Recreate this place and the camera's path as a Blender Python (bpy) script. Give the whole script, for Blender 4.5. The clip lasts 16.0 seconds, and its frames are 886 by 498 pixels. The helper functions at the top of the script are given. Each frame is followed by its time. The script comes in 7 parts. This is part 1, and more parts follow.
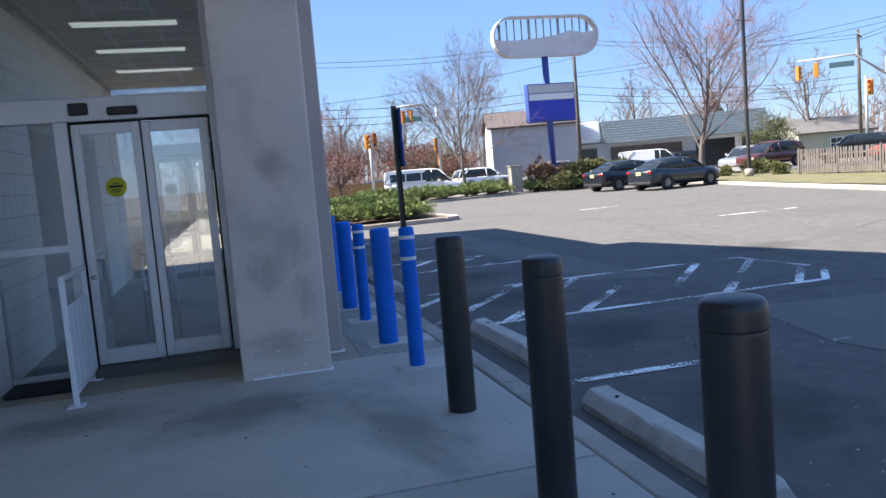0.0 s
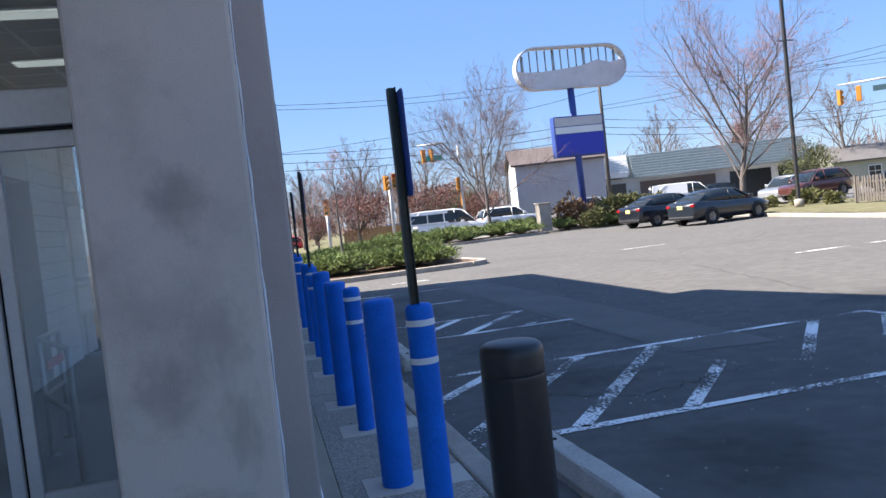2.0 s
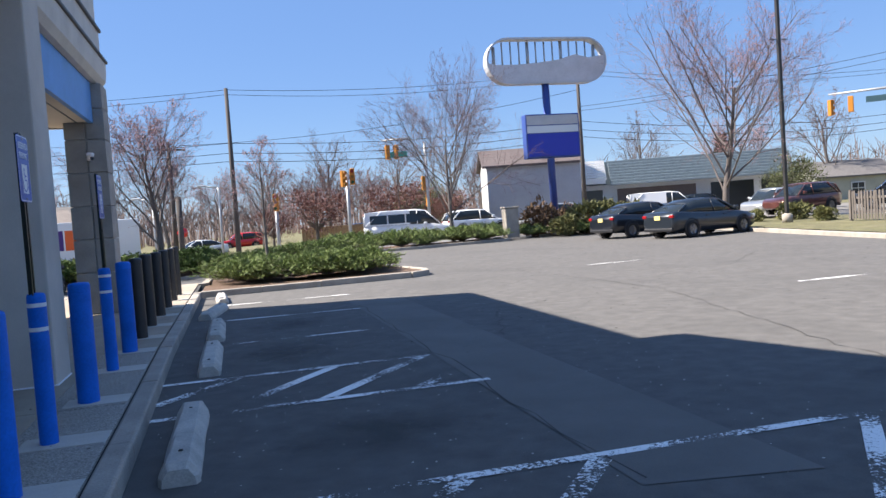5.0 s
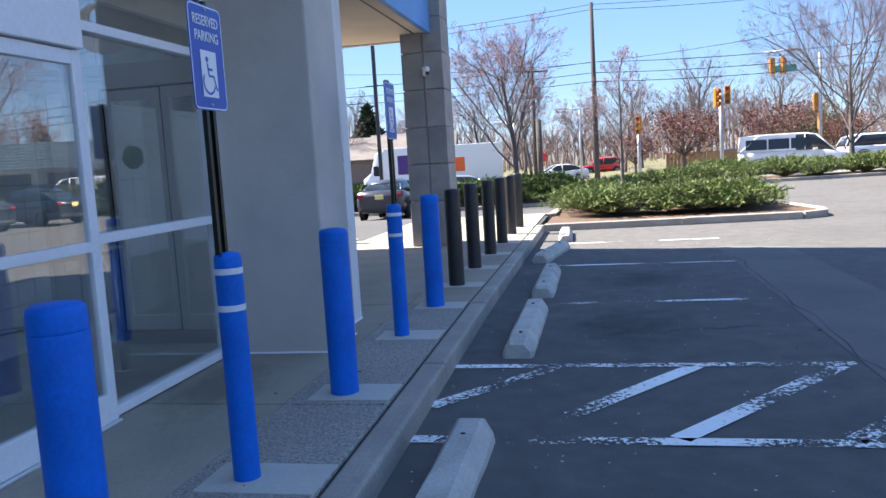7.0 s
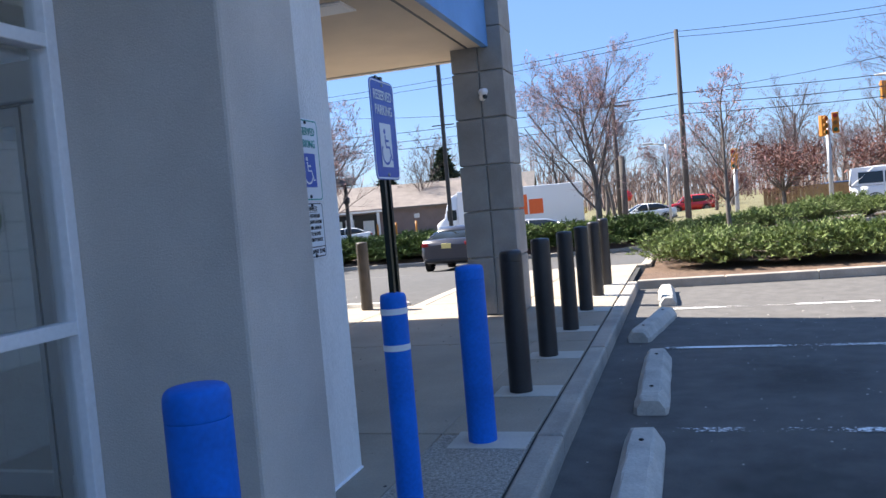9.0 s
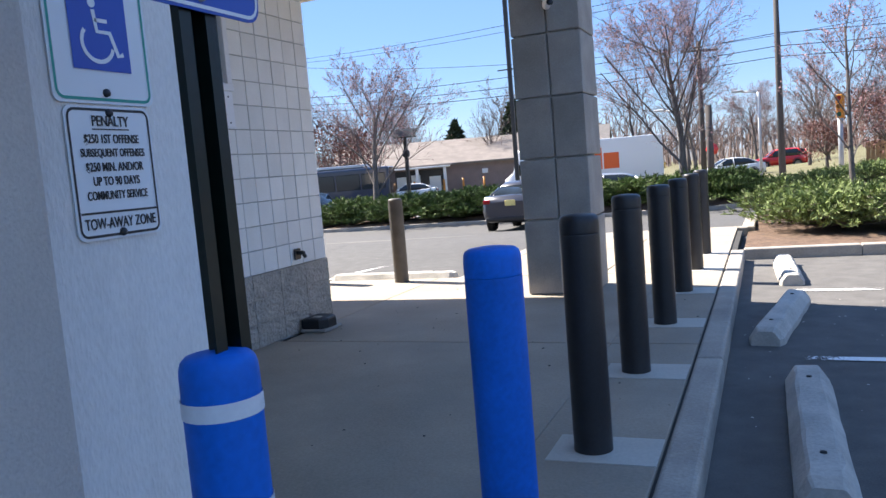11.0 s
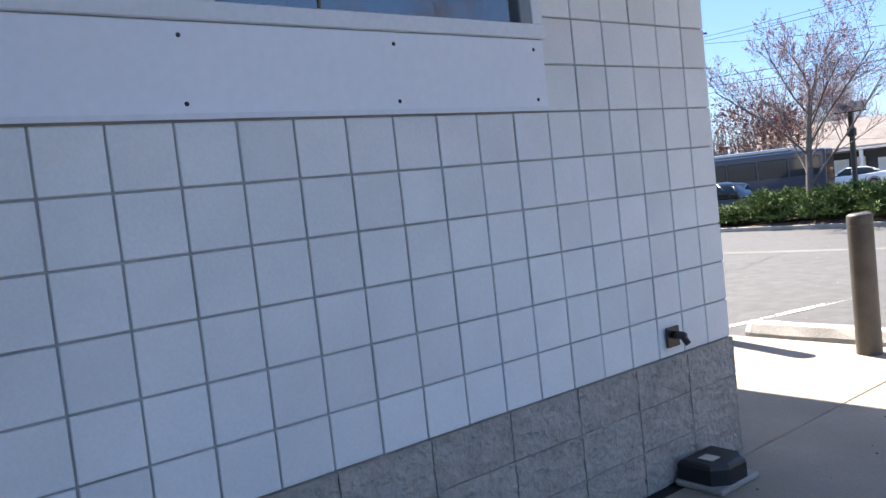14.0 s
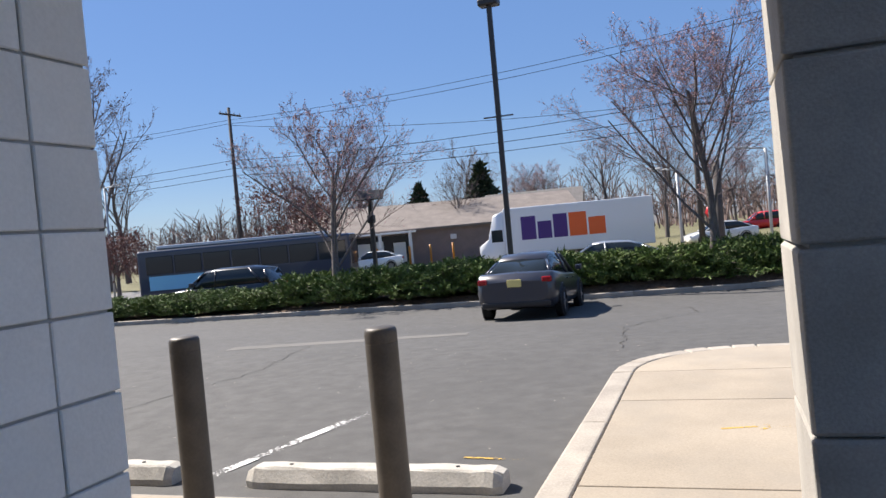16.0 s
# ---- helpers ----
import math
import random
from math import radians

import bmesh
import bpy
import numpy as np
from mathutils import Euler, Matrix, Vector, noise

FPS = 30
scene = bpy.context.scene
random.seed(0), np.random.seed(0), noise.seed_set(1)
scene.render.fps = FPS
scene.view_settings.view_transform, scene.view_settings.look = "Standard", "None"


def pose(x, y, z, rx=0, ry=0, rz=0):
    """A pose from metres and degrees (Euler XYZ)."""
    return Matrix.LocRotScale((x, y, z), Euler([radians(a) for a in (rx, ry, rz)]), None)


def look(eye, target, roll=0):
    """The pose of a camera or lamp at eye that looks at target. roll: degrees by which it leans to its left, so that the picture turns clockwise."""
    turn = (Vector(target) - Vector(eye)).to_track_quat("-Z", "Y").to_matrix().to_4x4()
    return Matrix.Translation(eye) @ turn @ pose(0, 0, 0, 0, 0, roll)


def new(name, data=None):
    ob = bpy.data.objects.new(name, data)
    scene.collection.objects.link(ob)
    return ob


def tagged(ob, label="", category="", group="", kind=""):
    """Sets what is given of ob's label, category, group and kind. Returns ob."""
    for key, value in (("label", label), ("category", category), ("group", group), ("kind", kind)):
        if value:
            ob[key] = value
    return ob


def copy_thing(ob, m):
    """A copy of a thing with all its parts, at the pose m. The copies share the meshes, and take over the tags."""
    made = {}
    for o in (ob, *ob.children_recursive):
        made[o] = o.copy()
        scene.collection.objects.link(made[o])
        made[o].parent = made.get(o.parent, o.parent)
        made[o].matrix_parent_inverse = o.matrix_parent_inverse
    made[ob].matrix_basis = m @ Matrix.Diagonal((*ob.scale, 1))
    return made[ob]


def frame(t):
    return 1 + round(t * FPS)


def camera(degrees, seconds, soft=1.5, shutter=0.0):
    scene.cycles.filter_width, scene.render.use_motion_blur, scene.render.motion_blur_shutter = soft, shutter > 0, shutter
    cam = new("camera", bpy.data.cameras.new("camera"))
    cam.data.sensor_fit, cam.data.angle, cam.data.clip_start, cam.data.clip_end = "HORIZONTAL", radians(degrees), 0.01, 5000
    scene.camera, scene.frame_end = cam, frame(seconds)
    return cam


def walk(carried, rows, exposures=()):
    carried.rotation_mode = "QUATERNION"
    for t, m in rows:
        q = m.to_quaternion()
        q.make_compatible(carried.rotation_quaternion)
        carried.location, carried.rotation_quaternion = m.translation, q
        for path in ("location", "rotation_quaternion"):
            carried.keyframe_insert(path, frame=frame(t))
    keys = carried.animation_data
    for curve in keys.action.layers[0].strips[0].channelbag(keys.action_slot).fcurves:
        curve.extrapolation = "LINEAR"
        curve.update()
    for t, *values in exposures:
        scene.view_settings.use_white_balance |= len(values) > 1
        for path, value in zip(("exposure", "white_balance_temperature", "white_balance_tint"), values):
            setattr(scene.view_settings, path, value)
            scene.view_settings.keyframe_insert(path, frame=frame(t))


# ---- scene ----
cam = camera(58.9, 16.0)
PATH = [
    (0, (-0.214, -0.238, 1.687), (0.289, 1.687, 1.49), -4.7),
    (0.5, (0.071, 0.457, 1.661), (0.45, 2.415, 1.51), -7.3),
    (1, (0.223, 1.087, 1.659), (0.569, 3.052, 1.532), -4.7),
    (1.5, (0.32, 1.79, 1.658), (0.655, 3.758, 1.541), -6.4),
    (2, (0.431, 2.464, 1.651), (0.887, 4.409, 1.563), -6.3),
    (2.5, (0.616, 3.119, 1.653), (1.33, 4.984, 1.543), -7.4),
    (3, (0.997, 3.638, 1.681), (1.857, 5.44, 1.573), -7.1),
    (3.2, (1.166, 3.866, 1.65), (2.068, 5.649, 1.569), -6.0),
    (5.3, (2.586, 6.099, 1.565), (2.866, 8.077, 1.466), -3.2),
    (5.5, (2.69, 6.348, 1.608), (2.786, 8.343, 1.498), -2.8),
    (6, (2.695, 7.037, 1.602), (2.508, 9.023, 1.46), -2.9),
    (6.5, (2.752, 7.749, 1.563), (2.4, 9.708, 1.362), -3.6),
    (7, (2.671, 8.476, 1.559), (2.273, 10.423, 1.339), -3.5),
    (7.5, (2.742, 9.145, 1.586), (2.274, 11.084, 1.436), -3.8),
    (8, (2.621, 9.834, 1.577), (2.039, 11.744, 1.47), -3.1),
    (8.1, (2.502, 9.999, 1.604), (1.942, 11.915, 1.485), -2.0),
    (8.2, (2.431, 10.156, 1.634), (1.881, 12.076, 1.528), -3.8),
    (10.3, (2.213, 12.862, 1.518), (1.563, 14.75, 1.402), -4.0),
    (10.5, (2.06, 13.086, 1.51), (1.388, 14.965, 1.373), -3.4),
    (11, (1.818, 13.703, 1.493), (1.05, 15.54, 1.298), -4.8),
    (11.5, (1.589, 14.263, 1.548), (0.726, 16.057, 1.35), -5.9),
    (12, (1.258, 14.778, 1.623), (0.376, 16.57, 1.516), -4.5),
    (12.5, (1.001, 15.266, 1.678), (-0.066, 16.955, 1.577), -6.5),
    (13, (0.702, 15.671, 1.574), (-0.591, 17.197, 1.53), -9.2),
    (13.5, (0.434, 16.101, 1.672), (-0.955, 17.538, 1.59), -7.9),
    (14, (0.202, 16.592, 1.655), (-1.377, 17.812, 1.529), -6.3),
    (14.5, (-0.154, 17.019, 1.65), (-1.741, 18.22, 1.453), -4.4),
    (15, (-0.381, 17.575, 1.614), (-1.636, 19.122, 1.437), -4.6),
    (15.5, (-0.508, 18.139, 1.664), (-1.432, 19.909, 1.557), -4.2),
    (16, (-0.735, 18.713, 1.692), (-1.397, 20.6, 1.65), -5.2),
]
EXPOSURES = [(0, 1.8), (1.5, 1.76), (2.0, 1.7), (2.5, 1.42), (3.2, 1.28), (5.3, 1.5), (6.5, 1.78), (7.0, 2.0), (7.5, 1.95), (8.2, 1.8), (10.5, 1.75), (11.5, 1.9), (12.5, 1.92), (13.5, 1.95), (14.4, 2.12), (15, 1.68), (15.5, 1.18), (16, 1.1)]
walk(cam, [(t, look(eye, target, roll)) for t, eye, target, roll in PATH], EXPOSURES)

# ---- world and sun ----
SUN_WAY = Vector((0.876, -0.25, -1.0))
world = bpy.data.worlds.new("sky")
scene.world = world
world.use_nodes = True
wn = world.node_tree.nodes
sky = wn.new("ShaderNodeTexSky")
sky.sky_type = "NISHITA"
sky.sun_disc = False
sky.sun_elevation = radians(47.7)
sky.sun_rotation = radians(285.9)
sky.altitude = 200
sky.dust_density = 0.25
sky.ozone_density = 2.5
tone = wn.new("ShaderNodeHueSaturation")
tone.inputs["Saturation"].default_value = 1.25
tone.inputs["Hue"].default_value = 0.514
world.node_tree.links.new(sky.outputs[0], tone.inputs["Color"])
even = wn.new("ShaderNodeMixRGB")
even.inputs[0].default_value = 0.74
even.inputs[2].default_value = (0.96, 1.72, 3.35, 1)
world.node_tree.links.new(tone.outputs[0], even.inputs[1])
world.node_tree.links.new(even.outputs[0], wn["Background"].inputs[0])
wn["Background"].inputs[1].default_value = 0.084
sun = new("sun", bpy.data.lights.new("sun", "SUN"))
sun.data.energy = 4.9
sun.data.angle = radians(0.53)
sun.data.color = (1.0, 0.92, 0.83)
sun.matrix_world = look((0, 0, 30), Vector((0, 0, 30)) + SUN_WAY)


# ---- materials ----
def mat(name, colour, rough=0.7, metal=0.0, vary=0.12, scale=6.0, grain=60.0, bump=0.15, depth=0.004, dark=None, stain=0.0, stain_scale=0.8, stain_colour=None, objvary=0.0, spec=0.5, coat=0.0, warp=(1, 1, 1)):
    """Painted or raw surface with mottling at two scales, stains and a fine relief."""
    m = bpy.data.materials.new(name)
    m.use_nodes = True
    n, l = m.node_tree.nodes, m.node_tree.links
    b = n["Principled BSDF"]
    b.inputs["Roughness"].default_value = rough
    b.inputs["Metallic"].default_value = metal
    b.inputs["Specular IOR Level"].default_value = spec
    b.inputs["Coat Weight"].default_value = coat
    co = n.new("ShaderNodeTexCoord")
    mp = n.new("ShaderNodeMapping")
    mp.inputs["Scale"].default_value = warp
    if warp == (1, 1, 1):
        mp.inputs["Rotation"].default_value = (0.61, 0.43, 0.27)
    l.new(co.outputs["Object"], mp.inputs[0])
    if objvary:
        oi = n.new("ShaderNodeObjectInfo")
        comb = n.new("ShaderNodeCombineXYZ")
        mul = n.new("ShaderNodeMath")
        mul.operation = "MULTIPLY"
        mul.inputs[1].default_value = 50
        l.new(oi.outputs["Random"], mul.inputs[0])
        l.new(mul.outputs[0], comb.inputs[0])
        l.new(mul.outputs[0], comb.inputs[1])
        l.new(comb.outputs[0], mp.inputs[1])
    n1 = n.new("ShaderNodeTexNoise")
    n1.inputs["Scale"].default_value = scale
    n1.inputs["Detail"].default_value = 6
    n2 = n.new("ShaderNodeTexNoise")
    n2.inputs["Scale"].default_value = grain
    n2.inputs["Detail"].default_value = 4
    l.new(mp.outputs[0], n1.inputs[0])
    l.new(mp.outputs[0], n2.inputs[0])
    dark = dark or [c * (1 - 2.2 * vary) for c in colour]
    light = [min(1, c * (1 + vary)) for c in colour]
    r = n.new("ShaderNodeValToRGB")
    r.color_ramp.elements[0].position, r.color_ramp.elements[1].position = 0.3, 0.7
    r.color_ramp.elements[0].color = (*dark, 1)
    r.color_ramp.elements[1].color = (*light, 1)
    add = n.new("ShaderNodeMath")
    add.operation = "MULTIPLY_ADD"
    add.inputs[1].default_value = 0.45
    l.new(n2.outputs["Fac"], add.inputs[0])
    sc = n.new("ShaderNodeMath")
    sc.operation = "MULTIPLY"
    sc.inputs[1].default_value = 0.55
    l.new(n1.outputs["Fac"], sc.inputs[0])
    l.new(sc.outputs[0], add.inputs[2])
    l.new(add.outputs[0], r.inputs[0])
    last = r.outputs[0]
    if stain:
        n3 = n.new("ShaderNodeTexNoise")
        n3.inputs["Scale"].default_value = stain_scale
        n3.inputs["Detail"].default_value = 8
        n3.inputs["Roughness"].default_value = 0.65
        l.new(mp.outputs[0], n3.inputs[0])
        r3 = n.new("ShaderNodeValToRGB")
        r3.color_ramp.elements[0].position, r3.color_ramp.elements[1].position = 0.48, 0.7
        r3.color_ramp.elements[0].color, r3.color_ramp.elements[1].color = (0, 0, 0, 1), (stain, stain, stain, 1)
        l.new(n3.outputs["Fac"], r3.inputs[0])
        mx = n.new("ShaderNodeMixRGB")
        mx.inputs[2].default_value = (*(stain_colour or [c * 0.45 for c in colour]), 1)
        l.new(r3.outputs[0], mx.inputs[0])
        l.new(last, mx.inputs[1])
        last = mx.outputs[0]
    if objvary:
        hs = n.new("ShaderNodeHueSaturation")
        ma = n.new("ShaderNodeMapRange")
        ma.inputs[3].default_value, ma.inputs[4].default_value = 1 - objvary, 1 + objvary
        l.new(oi.outputs["Random"], ma.inputs[0])
        l.new(ma.outputs[0], hs.inputs["Value"])
        l.new(last, hs.inputs["Color"])
        last = hs.outputs[0]
    l.new(last, b.inputs["Base Color"])
    if bump:
        bp = n.new("ShaderNodeBump")
        bp.inputs["Strength"].default_value = bump
        bp.inputs["Distance"].default_value = depth
        l.new(n2.outputs["Fac"], bp.inputs["Height"])
        l.new(bp.outputs[0], b.inputs["Normal"])
    return m


def plain(name, colour, rough=0.5, metal=0.0, emit=0.0, alpha=1.0):
    m = bpy.data.materials.new(name)
    m.use_nodes = True
    b = m.node_tree.nodes["Principled BSDF"]
    b.inputs["Base Color"].default_value = (*colour, 1)
    b.inputs["Roughness"].default_value = rough
    b.inputs["Metallic"].default_value = metal
    if emit:
        b.inputs["Emission Color"].default_value = (*colour, 1)
        b.inputs["Emission Strength"].default_value = emit
    return m


def glass(name, tint=(0.9, 0.95, 0.95), gloss=0.12):
    """Thin pane: clear with a mirror share that grows at a slant."""
    m = bpy.data.materials.new(name)
    m.use_nodes = True
    n, l = m.node_tree.nodes, m.node_tree.links
    n.remove(n["Principled BSDF"])
    tr = n.new("ShaderNodeBsdfTransparent")
    tr.inputs[0].default_value = (*tint, 1)
    gl = n.new("ShaderNodeBsdfGlossy")
    gl.inputs["Roughness"].default_value = 0.0
    lw = n.new("ShaderNodeLayerWeight")
    lw.inputs[0].default_value = 0.5
    fr = n.new("ShaderNodeMath")
    fr.operation = "POWER"
    fr.inputs[1].default_value = 4.5
    l.new(lw.outputs["Facing"], fr.inputs[0])
    ad = n.new("ShaderNodeMath")
    ad.operation = "MULTIPLY_ADD"
    ad.inputs[1].default_value = 0.9
    ad.inputs[2].default_value = gloss
    ad.use_clamp = True
    mx = n.new("ShaderNodeMixShader")
    l.new(fr.outputs[0], ad.inputs[0])
    l.new(ad.outputs[0], mx.inputs[0])
    l.new(tr.outputs[0], mx.inputs[1])
    l.new(gl.outputs[0], mx.inputs[2])
    l.new(mx.outputs[0], n["Material Output"].inputs[0])
    return m


def leafy(name, colour, vary=0.35):
    m = bpy.data.materials.new(name)
    m.use_nodes = True
    n, l = m.node_tree.nodes, m.node_tree.links
    b = n["Principled BSDF"]
    b.inputs["Roughness"].default_value = 0.65
    b.inputs["Specular IOR Level"].default_value = 0.25
    g = n.new("ShaderNodeNewGeometry")
    r = n.new("ShaderNodeValToRGB")
    r.color_ramp.elements[0].color = (*[c * (1 - vary) for c in colour], 1)
    r.color_ramp.elements[1].color = (*[min(1, c * (1 + vary)) for c in colour], 1)
    l.new(g.outputs["Random Per Island"], r.inputs[0])
    l.new(r.outputs[0], b.inputs["Base Color"])
    return m


ASPHALT = mat("asphalt", (0.118, 0.112, 0.105), 0.9, vary=0.18, scale=5, grain=120, bump=0.35, depth=0.006, stain=0.6, stain_scale=0.45, stain_colour=(0.075, 0.072, 0.068))
ASPHALT_N = mat("newer_asphalt", (0.09, 0.088, 0.086), 0.9, vary=0.18, scale=5, grain=120, bump=0.35, depth=0.006, stain=0.55, stain_scale=0.35, stain_colour=(0.06, 0.059, 0.058))
PATCH = mat("asphalt_patch", (0.15, 0.143, 0.132), 0.9, vary=0.12, scale=1.5, grain=110, bump=0.4, depth=0.005, stain=0.3, stain_scale=0.6)
ROADM = mat("road_asphalt", (0.2, 0.19, 0.18), 0.9, vary=0.1, scale=0.4, grain=60, bump=0.3)
GRASS = mat("grass_soil", (0.16, 0.15, 0.07), 0.95, vary=0.3, scale=2.5, grain=40, bump=0.6, depth=0.03, stain=0.5, stain_scale=0.7, stain_colour=(0.2, 0.17, 0.11))
MULCH = mat("mulch", (0.16, 0.1, 0.065), 0.95, vary=0.35, scale=8, grain=45, bump=0.8, depth=0.03)
SLAB = mat("concrete_slab", (0.36, 0.306, 0.238), 0.85, vary=0.14, scale=1.4, grain=70, bump=0.3, depth=0.004, stain=0.65, stain_scale=0.8, stain_colour=(0.27, 0.24, 0.2), objvary=0.05)
# South slabs: smoother finish, and colour paled to lift the shaded floor.
SLAB_S = mat("shade_lifted_slab", (0.45, 0.42, 0.365), 0.75, vary=0.12, scale=1.1, grain=80, bump=0.2, depth=0.003, stain=0.7, stain_scale=0.7, stain_colour=(0.29, 0.275, 0.24), objvary=0.04)
AGG = mat("exposed_aggregate", (0.42, 0.385, 0.335), 0.85, vary=0.4, scale=60, grain=150, bump=0.9, depth=0.006, stain=0.3, stain_scale=0.9)
PAD = mat("fresh_concrete", (0.52, 0.49, 0.43), 0.85, vary=0.08, scale=3, grain=60, bump=0.2)
KERB = mat("kerb_concrete", (0.39, 0.35, 0.3), 0.88, vary=0.16, scale=2.2, grain=60, bump=0.45, depth=0.006, stain=0.4, stain_scale=1.5, objvary=0.05)
STOPM = mat("precast_concrete", (0.52, 0.49, 0.44), 0.85, vary=0.14, scale=4, grain=55, bump=0.5, depth=0.006, stain=0.5, stain_scale=2.2, stain_colour=(0.25, 0.24, 0.22), objvary=0.06)
JOINT = mat("joint_filler", (0.05, 0.048, 0.045), 0.95, vary=0.2, bump=0.2)
STUCCO = mat("stucco_beige", (0.66, 0.57, 0.5), 0.85, vary=0.06, scale=1.3, grain=140, bump=0.45, depth=0.004, stain=0.8, stain_scale=1.1, stain_colour=(0.36, 0.305, 0.265))
STUCCO_T = mat("stucco_taupe", (0.47, 0.4, 0.36), 0.88, vary=0.08, scale=1.3, grain=140, bump=0.45, depth=0.004, stain=0.7, stain_scale=1.0, stain_colour=(0.3, 0.25, 0.225))
STUCCO_B = mat("stucco_grey", (0.57, 0.525, 0.47), 0.88, vary=0.08, scale=1.3, grain=120, bump=0.8, depth=0.004, stain=0.3, stain_scale=0.8)
STUCCO_L = mat("stucco_pale", (0.8, 0.78, 0.745), 0.85, vary=0.07, scale=1.0, grain=110, bump=0.8, depth=0.007, stain=0.75, stain_scale=2.2, stain_colour=(0.56, 0.54, 0.51), warp=(1, 1, 0.4))
BLOCKM = mat("painted_block", (0.86, 0.84, 0.8), 0.6, vary=0.05, scale=3, grain=90, bump=0.35, depth=0.003, stain=0.3, stain_scale=2.5, stain_colour=(0.74, 0.72, 0.67), objvary=0.05)
GROUT = mat("grout_line", (0.5, 0.49, 0.47), 0.9, vary=0.12, scale=6, bump=0.3)
SPLITM = mat("split_face_block", (0.46, 0.41, 0.35), 0.92, vary=0.15, scale=9, grain=34, bump=1.0, depth=0.025, objvary=0.03)
PIERM = mat("pier_block", (0.36, 0.34, 0.31), 0.9, vary=0.14, scale=3, grain=90, bump=0.5, depth=0.006, stain=0.3, stain_scale=1.2, objvary=0.05)
SOFFIT = mat("soffit_stucco", (0.66, 0.56, 0.44), 0.85, vary=0.05, scale=2, grain=120, bump=0.3)
FASCIA = mat("blue_fascia", (0.12, 0.32, 0.68), 0.5, vary=0.08, scale=2, grain=50, bump=0.1, stain=0.25, stain_scale=1.2)
CREAM = mat("cornice_cream", (0.58, 0.55, 0.5), 0.75, vary=0.06, scale=2, grain=80, bump=0.2, stain=0.3, stain_scale=1.5)
TRIMD = mat("dark_trim", (0.06, 0.065, 0.07), 0.5, metal=0.4, vary=0.1, bump=0.05)
ALU = mat("anodised_aluminium", (0.7, 0.7, 0.71), 0.42, metal=0.35, vary=0.06, scale=3, grain=40, bump=0.04)
ALUW = mat("white_frame", (0.84, 0.84, 0.85), 0.42, metal=0.0, vary=0.05, scale=3, grain=40, bump=0.05, stain=0.2, stain_scale=3)
PANEL = mat("white_panel", (0.88, 0.88, 0.9), 0.35, vary=0.03, scale=1.2, grain=30, bump=0.03)
BLUEP = mat("blue_sleeve", (0.002, 0.145, 0.64), 0.5, spec=0.25, vary=0.12, scale=5, grain=60, bump=0.12, stain=0.25, stain_scale=4, stain_colour=(0.006, 0.14, 0.58), objvary=0.06)
BLACKP = mat("black_sleeve", (0.02, 0.0195, 0.022), 0.38, spec=0.5, vary=0.15, scale=6, grain=70, bump=0.15, stain=0.3, stain_scale=5, stain_colour=(0.042, 0.04, 0.04), objvary=0.1)
BROWNP = mat("brown_sleeve", (0.075, 0.065, 0.055), 0.5, vary=0.15, scale=6, grain=70, bump=0.15, stain=0.3, stain_scale=5)
TAPE = mat("white_tape", (0.72, 0.75, 0.78), 0.45, vary=0.06, bump=0.05)
POSTM = mat("painted_post", (0.008, 0.018, 0.015), 0.3, metal=0.3, vary=0.2, bump=0.08, stain=0.2, stain_scale=14, stain_colour=(0.05, 0.03, 0.025))
PAINT = bpy.data.materials.new("cracked_road_paint")
PAINT_WORN = bpy.data.materials.new("worn_road_paint")
YELLOW_PAINT = bpy.data.materials.new("yellow_spray_paint")
SIGNB = plain("sign_blue", (0.015, 0.075, 0.42), 0.35)
SIGNW = plain("sign_white", (0.75, 0.78, 0.8), 0.4)
SIGNG = plain("sign_green", (0.02, 0.3, 0.24), 0.4)
INK = plain("sign_black", (0.02, 0.02, 0.022), 0.5)
RUBBER = mat("rubber", (0.02, 0.02, 0.021), 0.85, vary=0.2, bump=0.1)
CHROME = mat("satin_steel", (0.55, 0.56, 0.57), 0.3, metal=1.0, vary=0.05, bump=0.03)
PLASTIC = mat("black_plastic", (0.018, 0.018, 0.02), 0.45, vary=0.15, grain=40, bump=0.08)
WOODG = mat("weathered_wood", (0.145, 0.125, 0.11), 0.9, vary=0.2, scale=4, grain=30, bump=0.4, depth=0.006, objvary=0.15, warp=(4, 4, 0.6))
POLEW = mat("utility_pole_wood", (0.085, 0.074, 0.068), 0.9, vary=0.22, scale=3, grain=30, bump=0.4, warp=(5, 5, 0.4))
STEEL = mat("galvanised_steel", (0.42, 0.43, 0.44), 0.5, metal=0.6, vary=0.1, bump=0.06)
BRONZE = mat("bronze_pole_paint", (0.045, 0.042, 0.04), 0.45, metal=0.2, vary=0.12, bump=0.05)
BARK = mat("bark", (0.15, 0.128, 0.118), 0.95, vary=0.3, scale=8, grain=40, bump=0.7, depth=0.01, warp=(3, 3, 0.5))
TWIG = mat("twig_bark", (0.155, 0.115, 0.11), 0.9, vary=0.15, bump=0)
GLASS = glass("shopfront_glass", (0.93, 0.96, 0.96), 0.24)
DARKGLASS = glass("window_glass", (0.4, 0.45, 0.48), 0.2)
CARGLASS = plain("car_glass", (0.02, 0.026, 0.03), 0.05)
JUNIPER = leafy("juniper_needles", (0.155, 0.2, 0.065), 0.65)
HEDGEL = leafy("yew_needles", (0.095, 0.14, 0.036), 0.65)
CONIFER = leafy("conifer_needles", (0.03, 0.045, 0.022), 0.4)
REDTWIG = leafy("red_buds", (0.15, 0.07, 0.06), 0.4)
BUD = leafy("maple_buds", (0.32, 0.175, 0.18), 0.35)
